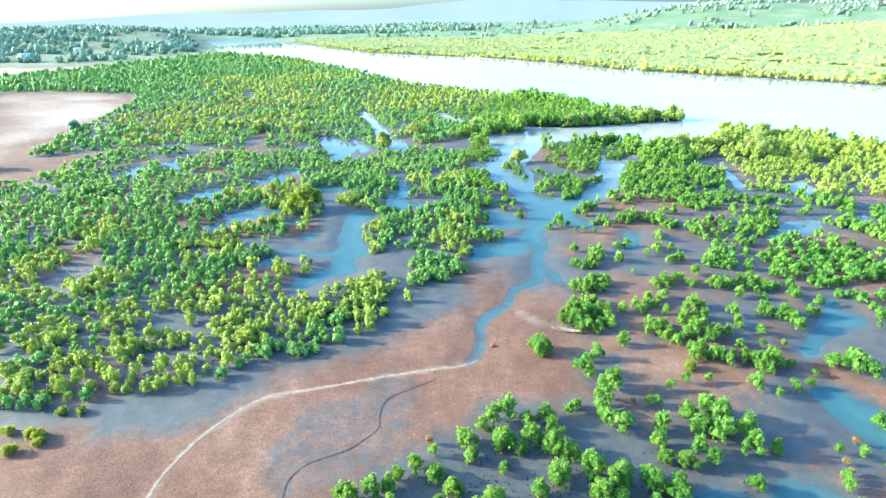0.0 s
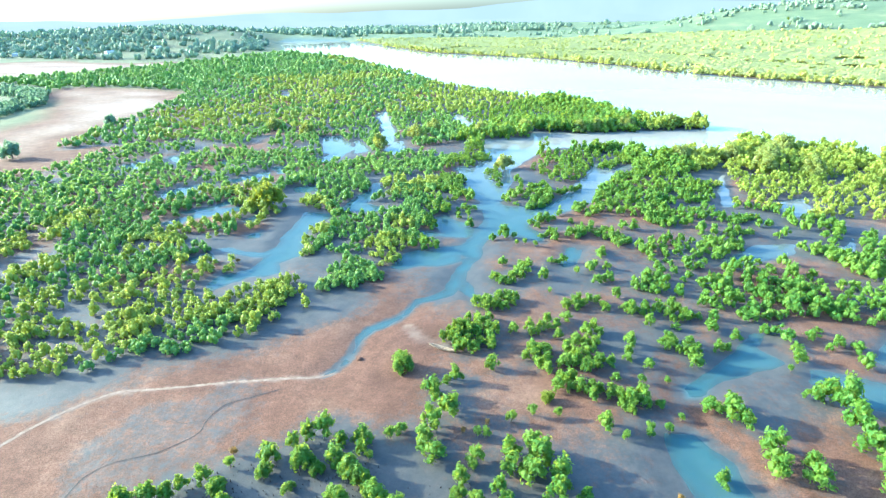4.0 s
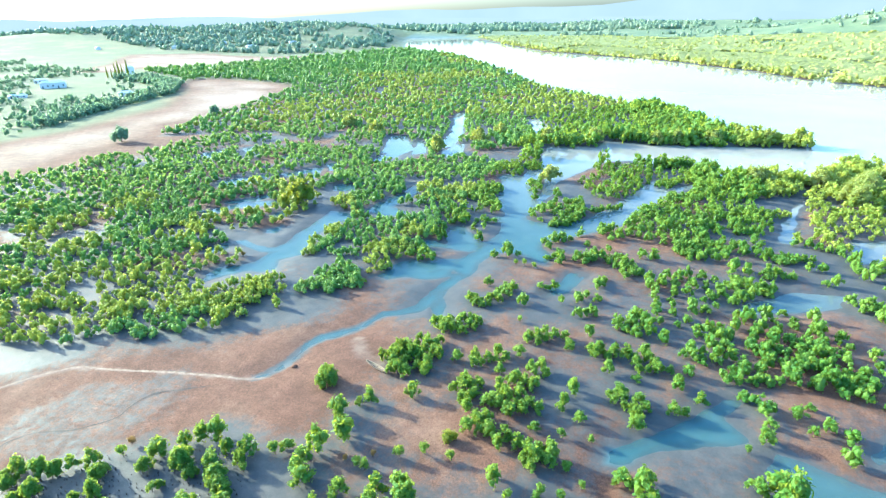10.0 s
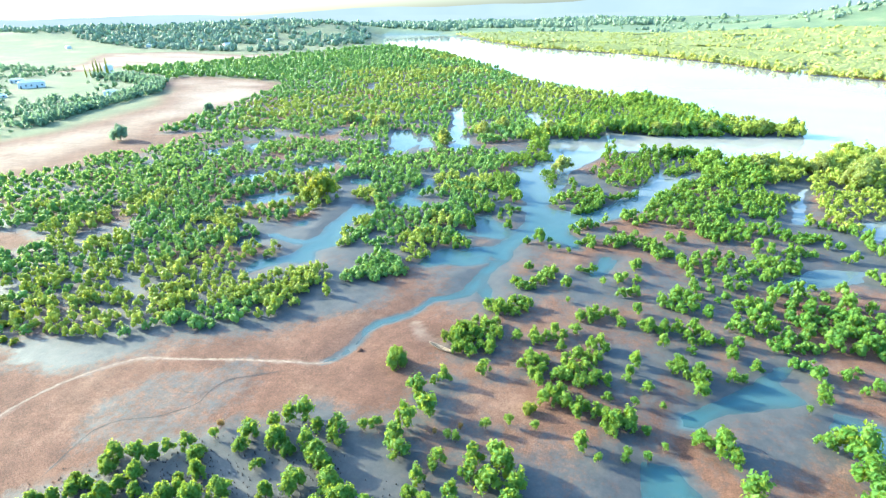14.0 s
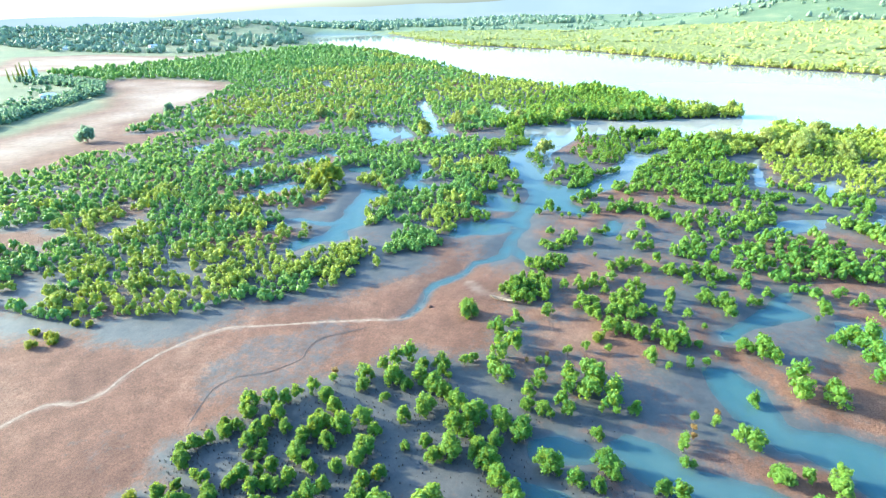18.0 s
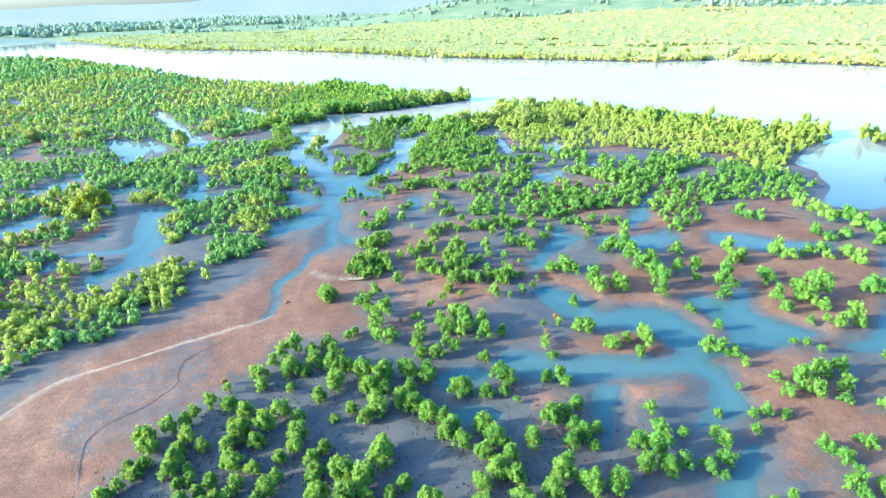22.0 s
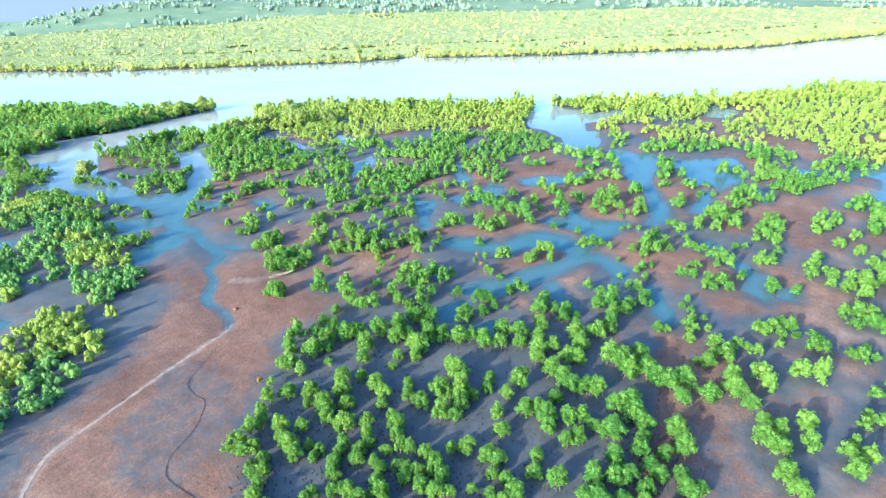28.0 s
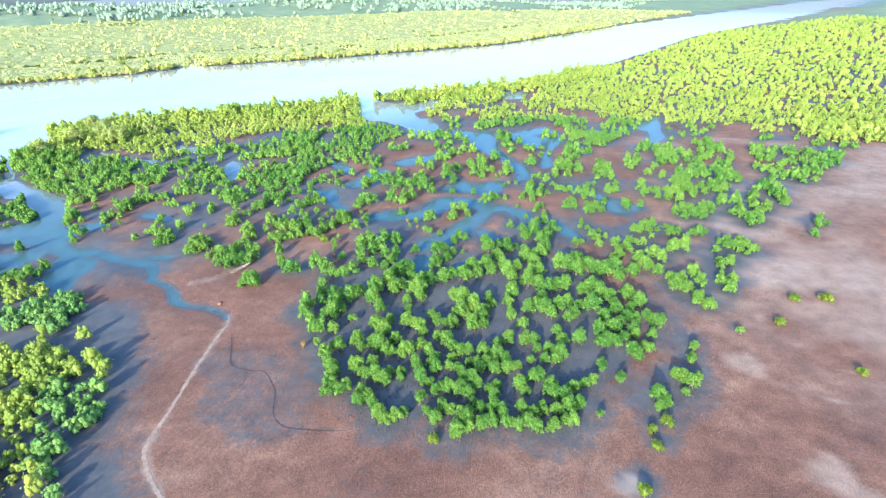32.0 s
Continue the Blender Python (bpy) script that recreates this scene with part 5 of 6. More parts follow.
far_fill(pairs([-172.1, 221.9, -184.5, 270.4, -212.4, 397.3, -272.2, 476.8, -320.7, 469.6, -434.2, 536.6, -413.6, 577.9, -403.3, 676, -398.1, 722.4, -356.8,
    897.8, -367.2, 954.6, -176.2, 748.2, -25.6, 479.9, 19.8, 438.6, 50.8, 397.3, 81.8, 356, 61.1, 340.6, 9.5, 309.6, -62.7, 268.3]), 3.1, 5, 1.05, "bank")
far_fill(pairs([347, -2.1, 269.6, 41.3, 231.4, 46.4, 205.6, 10.3, 190.1, -31, 164.3, -61.9, 157, -90, 168, -108, 232, -146, 360, -214, 520, -325,
    721.6, -430, 1031.2, -420, 659.7, -125.9]), 3.6, 6, 0.9, "bank")
far_fill(pairs([-484.9, 498.9, -454.2, 551.5, -424.7, 627.7, -369.7, 678.3, -304.9, 756.3, -232.8, 579.4, -233.3, 427.6, -307.9, 451.0, -359.5, 453.9, -349.2, 415.0, -374.2, 450.1]), 3.8, 8, 1.2, "bank")

# open groves on the eastern flat
EAST_RIM = pairs([110, 2, 136, 3, 172, -18, 174, -44, 160, -58, 132, -78, 88, -54, 58, -35, 60, -10, 84, 0])
SPOTS = [p for p in SPOTS if p[3] not in ("mangrove", "thicket") or not (50 < p[0] < 180 and within(p[0], p[1], EAST_RIM))]
sower = random.Random(43)


def stand_of(gap, *numbers):
    """Mangroves in loose clumps all over a patch of the eastern flat."""
    poly, got = pairs(numbers), []
    px, py = [p[0] for p in poly], [p[1] for p in poly]
    for _ in range(int((max(px) - min(px)) * (max(py) - min(py)) / gap ** 2 * 3)):
        x, y = sower.uniform(min(px), max(px)), sower.uniform(min(py), max(py))
        if within(x, y, poly) and shore_at(x, y) > -1 and fbm(np.array(x), np.array(y), 7.0, 47, 2) > -0.12 and all((x - u) ** 2 + (y - v) ** 2 > (gap * sower.uniform(0.6, 1.1)) ** 2 for u, v in got):
            got.append((x, y))
            SPOTS.append((x, y, sower.uniform(0.95, 1.5), "mangrove"))


stand_of(2.6, 133.0, -0.1, 135.1, -18.6, 143.2, -33.2, 124.8, -38.5, 109.3, -33.4, 116.6, -26.6, 112.4, -19.2, 105.0, -9.9, 110.4, -3.5)
stand_of(2.6, 110.3, -2.6, 102.0, -9.6, 94.4, -15.1, 82.8, -20.0, 77.5, -14.2, 74.4, -21.9, 66.2, -19.0, 63.7, -14.8, 64.9, -11.1, 70.0, -6.4, 85.4, -4.9)
stand_of(2.6, 106.0, -17.4, 113.3, -26.0, 107.3, -27.4, 108.1, -33.2, 94.8, -36.2, 84.6, -32.3, 86.2, -27.0, 80.1, -16.7, 92.0, -16.3)
stand_of(2.6, 84.2, -29.4, 95.1, -38.5, 83.7, -41.6, 74.2, -39.0, 70.8, -31.5, 75.5, -28.8)
stand_of(2.6, 140.8, -48.5, 155.9, -56.2, 149.9, -57.4, 144.6, -61.3, 135.0, -65.3, 128.7, -71.3, 117.2, -67.1, 111.5, -59.7, 99.8, -54.3, 93.3, -50.0, 96.3, -47.5, 93.4, -44.4, 85.7, -39.4, 97.8, -39.1, 109.3, -42.9, 108.6, -37.2, 118.3, -40.4)
stand_of(2.6, 81.2, -24.6, 76.5, -27.7, 68.1, -31.5, 62.1, -31.7, 61.3, -26.7, 67.4, -26.9, 66.7, -22.3)
stand_of(4.4, 165.1, -22.4, 169.8, -40.2, 147.7, -36.4, 141.7, -19.5)
stand_of(2.8, 180.4, -76.2, 194.3, -111.7, 144.6, -90.5, 138.5, -76.6, 142.3, -69.4, 148.2, -65.1)


def bank_row(gap, *numbers):
    """Taller trees along the far bank."""
    line = pairs(numbers)
    for a, b in zip(line, line[1:]):
        for k in range(int(math.dist(a, b) / gap)):
            s = (k + pick.random()) * gap / math.dist(a, b)
            o = pick.uniform(-2, 24)
            x, y = a[0] + (b[0] - a[0]) * s, a[1] + (b[1] - a[1]) * s
            n = math.dist(a, b)
            x, y = x + (b[1] - a[1]) / n * o, y - (b[0] - a[0]) / n * o
            if shore_at(x, y) > -1:
                stand(x, y, 2.5, pick.uniform(0.8, 2.8), "edge")


bank_row(1.8, 594.7, 96, 453.3, 248.7, 383.1, 363.3, 333.6, 381.8, 262.4, 459.2, 177.7, 551.1, 148.8, 621.3, 68.3, 739.9)
bank_row(4.0, 928, -46.4, 594.7, 96)
bank_row(4.0, 68.3, 739.9, 19.8, 784.3, -101.9, 893.7, -238.2, 1124.9)

# ---- setting ----
nx, ny = len(xs), len(ys)
idx = np.arange(nx * ny).reshape(ny, nx)
quads = np.stack([idx[:-1, :-1], idx[:-1, 1:], idx[1:, 1:], idx[1:, :-1]], -1).reshape(-1, 4)
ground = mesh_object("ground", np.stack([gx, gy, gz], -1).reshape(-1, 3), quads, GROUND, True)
tagged(ground, "reddish brown tidal mud flat, wet beside creeks, shade painted round mangroves", "ground", kind="structure")
# Mud darkens round each mangrove: part wet, part tree shade put into the colour.
wet_shade = np.full(gx.shape, 0.0)
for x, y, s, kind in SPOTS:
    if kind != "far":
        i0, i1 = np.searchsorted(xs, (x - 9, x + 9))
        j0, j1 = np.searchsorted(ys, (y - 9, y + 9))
        # The dark patch leans east, the way shadows fall.
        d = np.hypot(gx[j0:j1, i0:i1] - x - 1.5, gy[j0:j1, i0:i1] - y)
        wet_shade[j0:j1, i0:i1] = np.maximum(wet_shade[j0:j1, i0:i1], np.clip(1.3 - d / (6.5 if kind == "bank" or x < 16 and y > 62 else 2.5 if kind in ("sapling", "shrub") else 5.0), 0, 1))
blur = fbm(gx, gy, 16.0, 61, 4)
bare0 = np.minimum(inside(gx, gy, DRY_FLAT), inside(gx, gy, BARE_STRIP))
wet = np.clip(1.0 - shore / np.where((gx < 18) & (gy < 100), 0.9, 4.0 + 1.6 * np.clip((gy - 96) / 12, 0, 1)) + 0.3 * blur, 0, 1) * (shore < 13.5)
wet = np.clip(np.maximum(wet, 0.62 * wet_shade + 0.4 * blur * (wet_shade > 0)), 0, 1)
wet = np.maximum(wet, np.clip(0.4 * blur - 0.22, 0, 0.22))
# Eastern and western mud greyed too, wet and shade in one colour.
wet = np.maximum(wet, np.clip((gx - 20) / 12, 0, 1) * np.clip((gy - 2) / 15, 0, 1) * np.clip(0.4 + 0.45 * blur, 0, 0.75) * (river < 160))
wet = np.maximum(wet, np.clip((gy - 84 + 0.12 * gx) / 30, 0, 1) * np.clip(0.75 + 0.5 * blur, 0, 0.95) * np.clip(bare0 / 8, 0, 1) * (river < 160) * np.clip((gx + 85) / 25, 0, 1))
grove_floor = inside(gx, gy, pairs([-15, 38, -8, 52, 8, 59, 24, 60, 36, 40, 42, 20, 30, 8, 8, 4, -6, 8, -15, 14])) + 2.5 * blur
wet = np.maximum(wet, 0.85 * np.clip(0.6 - grove_floor / 4, 0, 1))
# Damp band beside the thicket, with its long shadows painted in.
rim = capsules(gx, gy, xs, ys, [[(-72, 60, 1), (-52, 61, 1), (-40, 64, 2), (-28, 73, 3), (-14, 86, 4), (-1, 97, 3)]], 22.0, np.full(gx.shape, 22.0))
wet = np.maximum(wet, np.clip(0.9 - np.maximum(rim, 0) / 11 + 0.35 * blur, 0, 0.85))
# Greyer patch of mud round the gully.
grey_patch = inside(gx, gy, pairs([-8.4, 69.8, -2.6, 60.1, -9.7, 47.7, -19.2, 45.3, -21.2, 52.9, -17.7, 62.7]))
wet = np.maximum(wet, np.clip(0.35 - grey_patch / 9 + 0.3 * blur, 0, 0.5))
wet = np.maximum(wet, 0.5 * np.clip(1 - np.maximum(gully, 0) / 0.3, 0, 1))
bare = np.minimum(inside(gx, gy, DRY_FLAT), inside(gx, gy, BARE_STRIP)) + 6 * fbm(gx, gy, 40.0, 91, 3)
grown = np.clip(hill * 3, 0, 0.9) * (river > 6) * np.clip(bare / 10, 0, 1) + np.clip((river - 4) / 20, 0, 0.9) * (gx * 0.78 + gy * 0.62 > 420)
west_field = 0.9 * np.clip(bare / 15, 0, 1) * (gx < -190) * (gx < -150 - 0.15 * gy)
grown = np.clip(np.maximum(grown, 0.85 * west_field) + 0.12 * blur * (grown > 0.2), 0, 1)
crust = np.clip(1 - np.maximum(trail, 0) / 0.4, 0, 1) * np.clip(0.4 + 0.25 * blur + 0.3 * fbm(gx, gy, 3.0, 95, 2), 0.05, 0.7)
crust = np.maximum(crust, np.clip(-bare / 20, 0, 1) * np.clip(0.62 + 0.4 * fbm(gx * 0.6 + gy * 0.4, gy * 1.6, 40.0, 71), 0.15, 0.9))
# The south-eastern flat is paled: sun glare put into its colour.
crust = np.maximum(crust, np.clip((gx - 0.9 * gy - 14) / 30, 0, 1) * np.clip((-3 - gy) / 10, 0, 1) * (gx < 150) * (river > 60) * np.clip(0.34 + 0.4 * blur, 0, 0.75) * np.clip(1 - 1.2 * wet_shade, 0, 1))
for cx, cy, cr in ((6, -14, 2.5), (-15, -18, 3), (-20, 5, 1.5)):
    crust = np.maximum(crust, np.clip(1.2 - np.hypot(gx - cx, gy - cy) / cr + 0.7 * fbm(gx, gy, 5.0, 81), 0, 0.5))
wet = wet * np.clip(1 - grown * 1.3, 0, 1)
zone_layer = ground.data.color_attributes.new("zone", "FLOAT_COLOR", "POINT")
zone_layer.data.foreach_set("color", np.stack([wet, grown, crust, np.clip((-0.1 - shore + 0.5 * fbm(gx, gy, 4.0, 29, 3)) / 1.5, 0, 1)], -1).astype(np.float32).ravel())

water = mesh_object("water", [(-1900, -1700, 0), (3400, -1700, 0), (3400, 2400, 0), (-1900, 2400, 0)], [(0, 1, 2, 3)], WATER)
tagged(water, "calm silty river and tidal creeks, bright sky partly painted into the river", "water", kind="structure")


def smooth_line(points, step=0.45):
    out = []
    pts = [points[0]] + list(points) + [points[-1]]
    for a, b, c, d in zip(pts, pts[1:], pts[2:], pts[3:]):
        count = max(1, int(math.dist(b, c) / step))
        for k in range(count):
            u = k / count
            out.append(tuple(0.5 * (2 * q + (r - p) * u + (2 * p - 5 * q + 4 * r - t) * u * u + (3 * q - p - 3 * r + t) * u ** 3) for p, q, r, t in zip(a, b, c, d)))
    return out + [points[-1]]


def strip(name, points, half, mat, label, category, seed, lift=0.03, hump=0.0):
    """A narrow worn strip along a line, with ragged edges, just proud of the mud."""
    line = smooth_line(points)
    rs = np.random.RandomState(seed)
    V, F = [], []
    for k, (x, y) in enumerate(line):
        ax, ay = line[max(k - 1, 0)]
        bx, by = line[min(k + 1, len(line) - 1)]
        n = math.hypot(bx - ax, by - ay) + 1e-9
        ends = min(1.0, 0.25 + 0.12 * min(k, len(line) - 1 - k))
        for side in (-1, 0, 1):
            w = side * half * ends * rs.uniform(0.55, 1.35)
            u, v = x - (by - ay) / n * w, y + (bx - ax) / n * w
            V.append((u, v, ground_at(u, v) + lift + (hump if side == 0 else 0)))
        if k:
            o = 3 * k
            F += [(o - 3, o - 2, o + 1, o), (o - 2, o - 1, o + 2, o + 1)]
    ob = mesh_object(name, V, F, mat, True)
    return tagged(ob, label, category, kind="structure")


PATH_MUD = plain("trodden_pale_mud", (0.21, 0.138, 0.095), (0.34, 0.250, 0.185), 1.6, 0.95)
# Wet gully mud with the crack's shadow put into its dark colour.
GULLY_SHADE = plain("gully_shade_mud", (0.030, 0.022, 0.020), (0.065, 0.048, 0.042), 2.5, 0.6)
strip("footpath", TRACKS[0][1], 0.27, PATH_MUD, "narrow pale trodden path across the brown mud", "path", 41)
for k, (w, line) in enumerate(RILLS):
    strip("gully", line, w, GULLY_SHADE, "thin drainage gully in the mud flat, its shadow painted dark", "gully", 43 + k)


# ---- mangroves ----
def ball(level):
    bm = bmesh.new()
    bmesh.ops.create_icosphere(bm, subdivisions=level, radius=1.0)
    v = np.array([p.co[:] for p in bm.verts])
    f = np.array([[p.index for p in q.verts] for q in bm.faces])
    bm.free()
    return v, f


BALLS = {k: ball(k) for k in (1, 2)}


def foliage(seed, lumps, leaves, level, radius=1.12, height=2.6, leaf=0.2, base=0.35):
    """A crown of upright leafy lobes, tallest in the middle: (vertices, triangles)."""
    rs = np.random.RandomState(seed)
    V, F, at = [], [], 0
    bv, bf = BALLS[level]
    lobe, turn = rs.uniform(0.1, 0.35), rs.uniform(0, 6.28)
    share = 0.62 if lumps < 4 else 0.5 if lumps < 6 else 0.42 if lumps < 11 else 0.33 if lumps < 20 else 0.28
    for k in range(lumps):
        f = (k + 0.35) / lumps
        a = k * 2.4 + rs.uniform(-0.5, 0.5)
        r = radius * share * rs.uniform(0.7, 1.25)
        out = max(radius - 0.7 * r, 0.1) * f ** 0.55 * (1 + lobe * math.cos(2 * a + turn)) * rs.uniform(0.75, 1.15)
        tall = rs.uniform(1.05, 1.55)
        low = base + r * tall * 0.8
        top = max(base + (height - base) * (1 - 0.62 * f ** 1.6) * rs.uniform(0.78, 1.08) - r * tall, low)
        c = np.array((out * math.cos(a), out * math.sin(a), top if k % 4 else low + 0.4 * (top - low)))
        shape = np.array((1, 1, tall))
        v = bv * (1 + 0.26 * rs.uniform(-1, 1, (len(bv), 1))) * r * 0.82 * shape + c
        V.append(v)
        F.append(bf + at)
        at += len(v)
        d = rs.normal(size=(leaves, 3))
        d[:, 2] += 0.3
        d /= np.linalg.norm(d, axis=1)[:, None]
        p = c + d * r * shape * rs.uniform(0.78, 1.28, (leaves, 1))
        nrm = d + 0.6 * rs.normal(size=(leaves, 3)) + np.array((0, 0, 0.35))
        nrm /= np.linalg.norm(nrm, axis=1)[:, None]
        t = np.cross(nrm, rs.normal(size=(leaves, 3)))
        t /= np.linalg.norm(t, axis=1)[:, None]
        w = np.cross(nrm, t)
        s = leaf * rs.uniform(0.6, 1.3, (leaves, 1))
        q = np.stack([p - t * s, p - w * s * 0.6 + nrm * s * 0.25, p + t * s, p + w * s * 0.6 + nrm * s * 0.25], 1).reshape(-1, 3)
        V.append(q)
        i = at + 4 * np.arange(leaves)[:, None]
        F.append(np.concatenate([i + np.array([0, 1, 2]), i + np.array([0, 2, 3])]))
        at += 4 * leaves
    return np.concatenate(V), np.concatenate(F)


def tube(points, radii, sides=4):
    V, F = [], []
    for k, (p, r) in enumerate(zip(points, radii)):
        for s in range(sides):
            a = 2 * math.pi * s / sides
            V.append((p[0] + r * math.cos(a), p[1] + r * math.sin(a), p[2]))
        if k:
            for s in range(sides):
                o, q = (k - 1) * sides, k * sides
                F.append((o + s, o + (s + 1) % sides, q + (s + 1) % sides))
                F.append((o + s, q + (s + 1) % sides, q + s))
    return np.array(V), np.array(F)


def roots(seed, count, spread=1.0):
    """A short trunk on arching stilt roots."""
    rs = np.random.RandomState(seed)
    V, F, at = [], [], 0
    legs = [([(0, 0, -0.3), (0.03, 0.02, 0.6), (0.0, 0.05, 1.5)], (0.09, 0.08, 0.05))]
    for k in range(count):
        a = 2 * math.pi * k / count + rs.uniform(-0.4, 0.4)
        r, h = spread * rs.uniform(0.6, 1.1), rs.uniform(0.6, 1.0)
        c, s = math.cos(a), math.sin(a)
        legs.append(([(r * c, r * s, -0.35), (r * 0.85 * c, r * 0.85 * s, 0.25), (r * 0.45 * c, r * 0.45 * s, h * 0.8), (0.02 * c, 0.02 * s, h)], (0.03, 0.035, 0.04, 0.05)))
    for pts, rad in legs:
        v, f = tube(pts, rad, 4)
        V.append(v)
        F.append(f + at)
        at += len(v)
    return np.concatenate(V), np.concatenate(F)


def joined(name, spots, crowns, mat, label, category, seed=1):
    """Many plants that nobody could count, in one mesh."""
    rs = np.random.RandomState(seed)
    V, F, at = [], [], 0
    for x, y, size, kind in spots:
        v, f = crowns[rs.randint(len(crowns))]
        a, s = rs.uniform(0, 6.28), size
        m = np.array(((math.cos(a), -math.sin(a), 0), (math.sin(a), math.cos(a), 0), (0, 0, rs.uniform(0.72, 1.25)))) * s
        V.append(v @ m.T + np.array((x, y, ground_at(x, y))))
        F.append(f + at)
        at += len(v)
    if not V:
        return None
    ob = mesh_object(name, np.concatenate(V), np.concatenate(F), mat)
    return tagged(ob, label, category, kind="stuff")


def reach(p, x=14.0, y=20.0):
    return math.hypot(p[0] - x, p[1] - y)


SPOTS = [(x, y, s * (0.96 if kind not in ("far", "bank", "edge") else 1.0), kind) for x, y, s, kind in SPOTS]
water_edge = inside(np.array([p[0] for p in SPOTS]), np.array([p[1] for p in SPOTS]), RIVER)
SPOTS = [(x, y, s * (1 + 1.0 * max(0.0, 1 - d / 34) * (x > 75 or y > 225)) if kind in ("mangrove", "thicket") else s, kind) for (x, y, s, kind), d in zip(SPOTS, water_edge)]
near = [p for p in SPOTS if p[3] in ("mangrove", "thicket") and reach(p) < 420]
near.sort(key=reach)
singles, rest = near[:300], near[300:]
models = []
for k in range(8):
    tree = new("mangrove_tree")
    v, f = foliage(100 + k, 26 + 2 * (k % 4), 34, 1, leaf=0.15, base=0.2)
    mesh_object("crown", v, f, MANGROVE, parent=tree)
    v, f = roots(200 + k, 6)
    mesh_object("trunk", v, f, BARK, parent=tree, label="grey arching stilt roots")
    tagged(tree, "bushy bright green mangrove on stilt roots in mud", "mangrove", "mangroves of the near grove")
    models.append(tree)
for k, (x, y, s, kind) in enumerate(singles):
    m = pose(x, y, ground_at(x, y), 0, 0, pick.uniform(0, 360)) @ Matrix.Diagonal((s * 0.94, s * 0.94, s * pick.uniform(0.7, 0.98), 1))
    if k < len(models):
        models[k].matrix_basis = m
    else:
        t = copy_thing(models[k % len(models)], Matrix())
        t.matrix_basis = m


def plants(name, kind, mat, label, category, group, seeds, **shape):
    """Small plants, each a thing of its own."""
    spots, made = [p for p in SPOTS if p[3] == kind], []
    for k, (x, y, s, _) in enumerate(spots):
        m = pose(x, y, ground_at(x, y), 0, 0, pick.uniform(0, 360)) @ Matrix.Diagonal((s, s, s * pick.uniform(0.9, 1.2), 1))
        if k < seeds:
            t = new(name)
            mesh_object("crown", *foliage(700 + k + len(name), **shape), mat, parent=t)
            mesh_object("stem", *roots(800 + k, 3, 0.6), BARK, parent=t)
            tagged(t, label, category, group)
            made.append(t)
        else:
            t = copy_thing(made[k % seeds], Matrix())
        t.matrix_basis = m


plants("mangrove_sapling", "sapling", MANGROVE, "young yellowish green mangrove sapling in wet mud", "sapling", "saplings on the mud", 5, lumps=5, leaves=34, level=1, radius=1.1, height=2.9, leaf=0.22, base=0.9)
plants("dead_sapling", "dead", DRY_LEAVES, "small dried orange-brown mangrove sapling on wet mud", "sapling", "dried saplings on the mud", 3, lumps=5, leaves=26, level=1, radius=0.9, height=2.2, leaf=0.16, base=0.7)
plants("shrub", "shrub", OLIVE, "low round olive green shrub on the bare flat", "shrub", "shrubs on the bare flat", 4, lumps=7, leaves=50, level=1, radius=1.5, height=1.9, leaf=0.2, base=0.1)
bush = new("round_bush")
mesh_object("crown", *foliage(81, 46, 56, 1, radius=2.05, height=3.3, leaf=0.17, base=-0.1), MANGROVE, parent=bush)
mesh_object("stem", *roots(78, 6, 1.4), BARK, parent=bush)
tagged(bush, "large round pale yellowish green bush alone on the mud", "bush")
bush.matrix_basis = pose(15.7, 74.8, ground_at(15.7, 74.8))
crowns = [foliage(300 + k, 8 + k % 3, 5, 1, leaf=0.22, base=0.15, radius=1.25) for k in range(10)]
fine = [foliage(600 + k, 13 + k % 4, 15, 1, leaf=0.19, base=0.2) for k in range(10)]
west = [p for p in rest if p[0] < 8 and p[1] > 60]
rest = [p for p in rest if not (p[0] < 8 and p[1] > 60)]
joined("mangrove_bushes", [p for p in rest if reach(p) < 92], fine, MANGROVE, "dense bright green mangrove bushes beside the creeks", "mangroves", seed=2)
joined("mangrove_bushes", [p for p in rest if 92 <= reach(p) < 165], crowns, MANGROVE, "green mangrove bushes on wet mud between tidal pools", "mangroves", seed=7)
# Patches of the western thicket take the leaf colour with sunlight in it.
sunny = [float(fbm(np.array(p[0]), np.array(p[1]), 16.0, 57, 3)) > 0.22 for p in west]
joined("mangrove_bushes", [p for p, g in zip(west, sunny) if g and reach(p) < 165], crowns, SUNLIT, "yellowish mangroves of the western mud, sunlight painted into their leaves", "mangroves", seed=11)
west = [p for p, g in zip(west, sunny) if not g or reach(p) >= 165]
joined("mangrove_bushes", [p for p in west if reach(p) < 165], crowns, HAZED_WEST, "green young mangroves on the western mud", "mangroves", seed=8)
middle = [foliage(350 + k, 6 + k % 2, 5, 1, leaf=0.28, base=0.1) for k in range(10)]
crowns = [foliage(400 + k, 4, 4, 1, leaf=0.4, base=0.1) for k in range(10)]


def riverside(p):
    """Whether a tree along the river or down the eastern bank gets the sunlit leaf colour."""
    return reach(p) >= 165 and p[0] > 96 and (p[1] > 118 or p[0] + 40 * float(fbm(np.array(p[0]), np.array(p[1]), 30.0, 61, 3)) > 118)


shore_trees = [p for p in rest if riverside(p)]
rest = [p for p in rest if not riverside(p)]
joined("mangrove_thicket", shore_trees, middle, SUNLIT, "mangroves along the river bank, sunlight painted into their pale leaves", "mangroves", seed=10)
joined("mangrove_thicket", [p for p in rest if 165 <= reach(p) < 240], middle, MANGROVE, "dense green mangrove thicket between the creeks", "mangroves", seed=3)
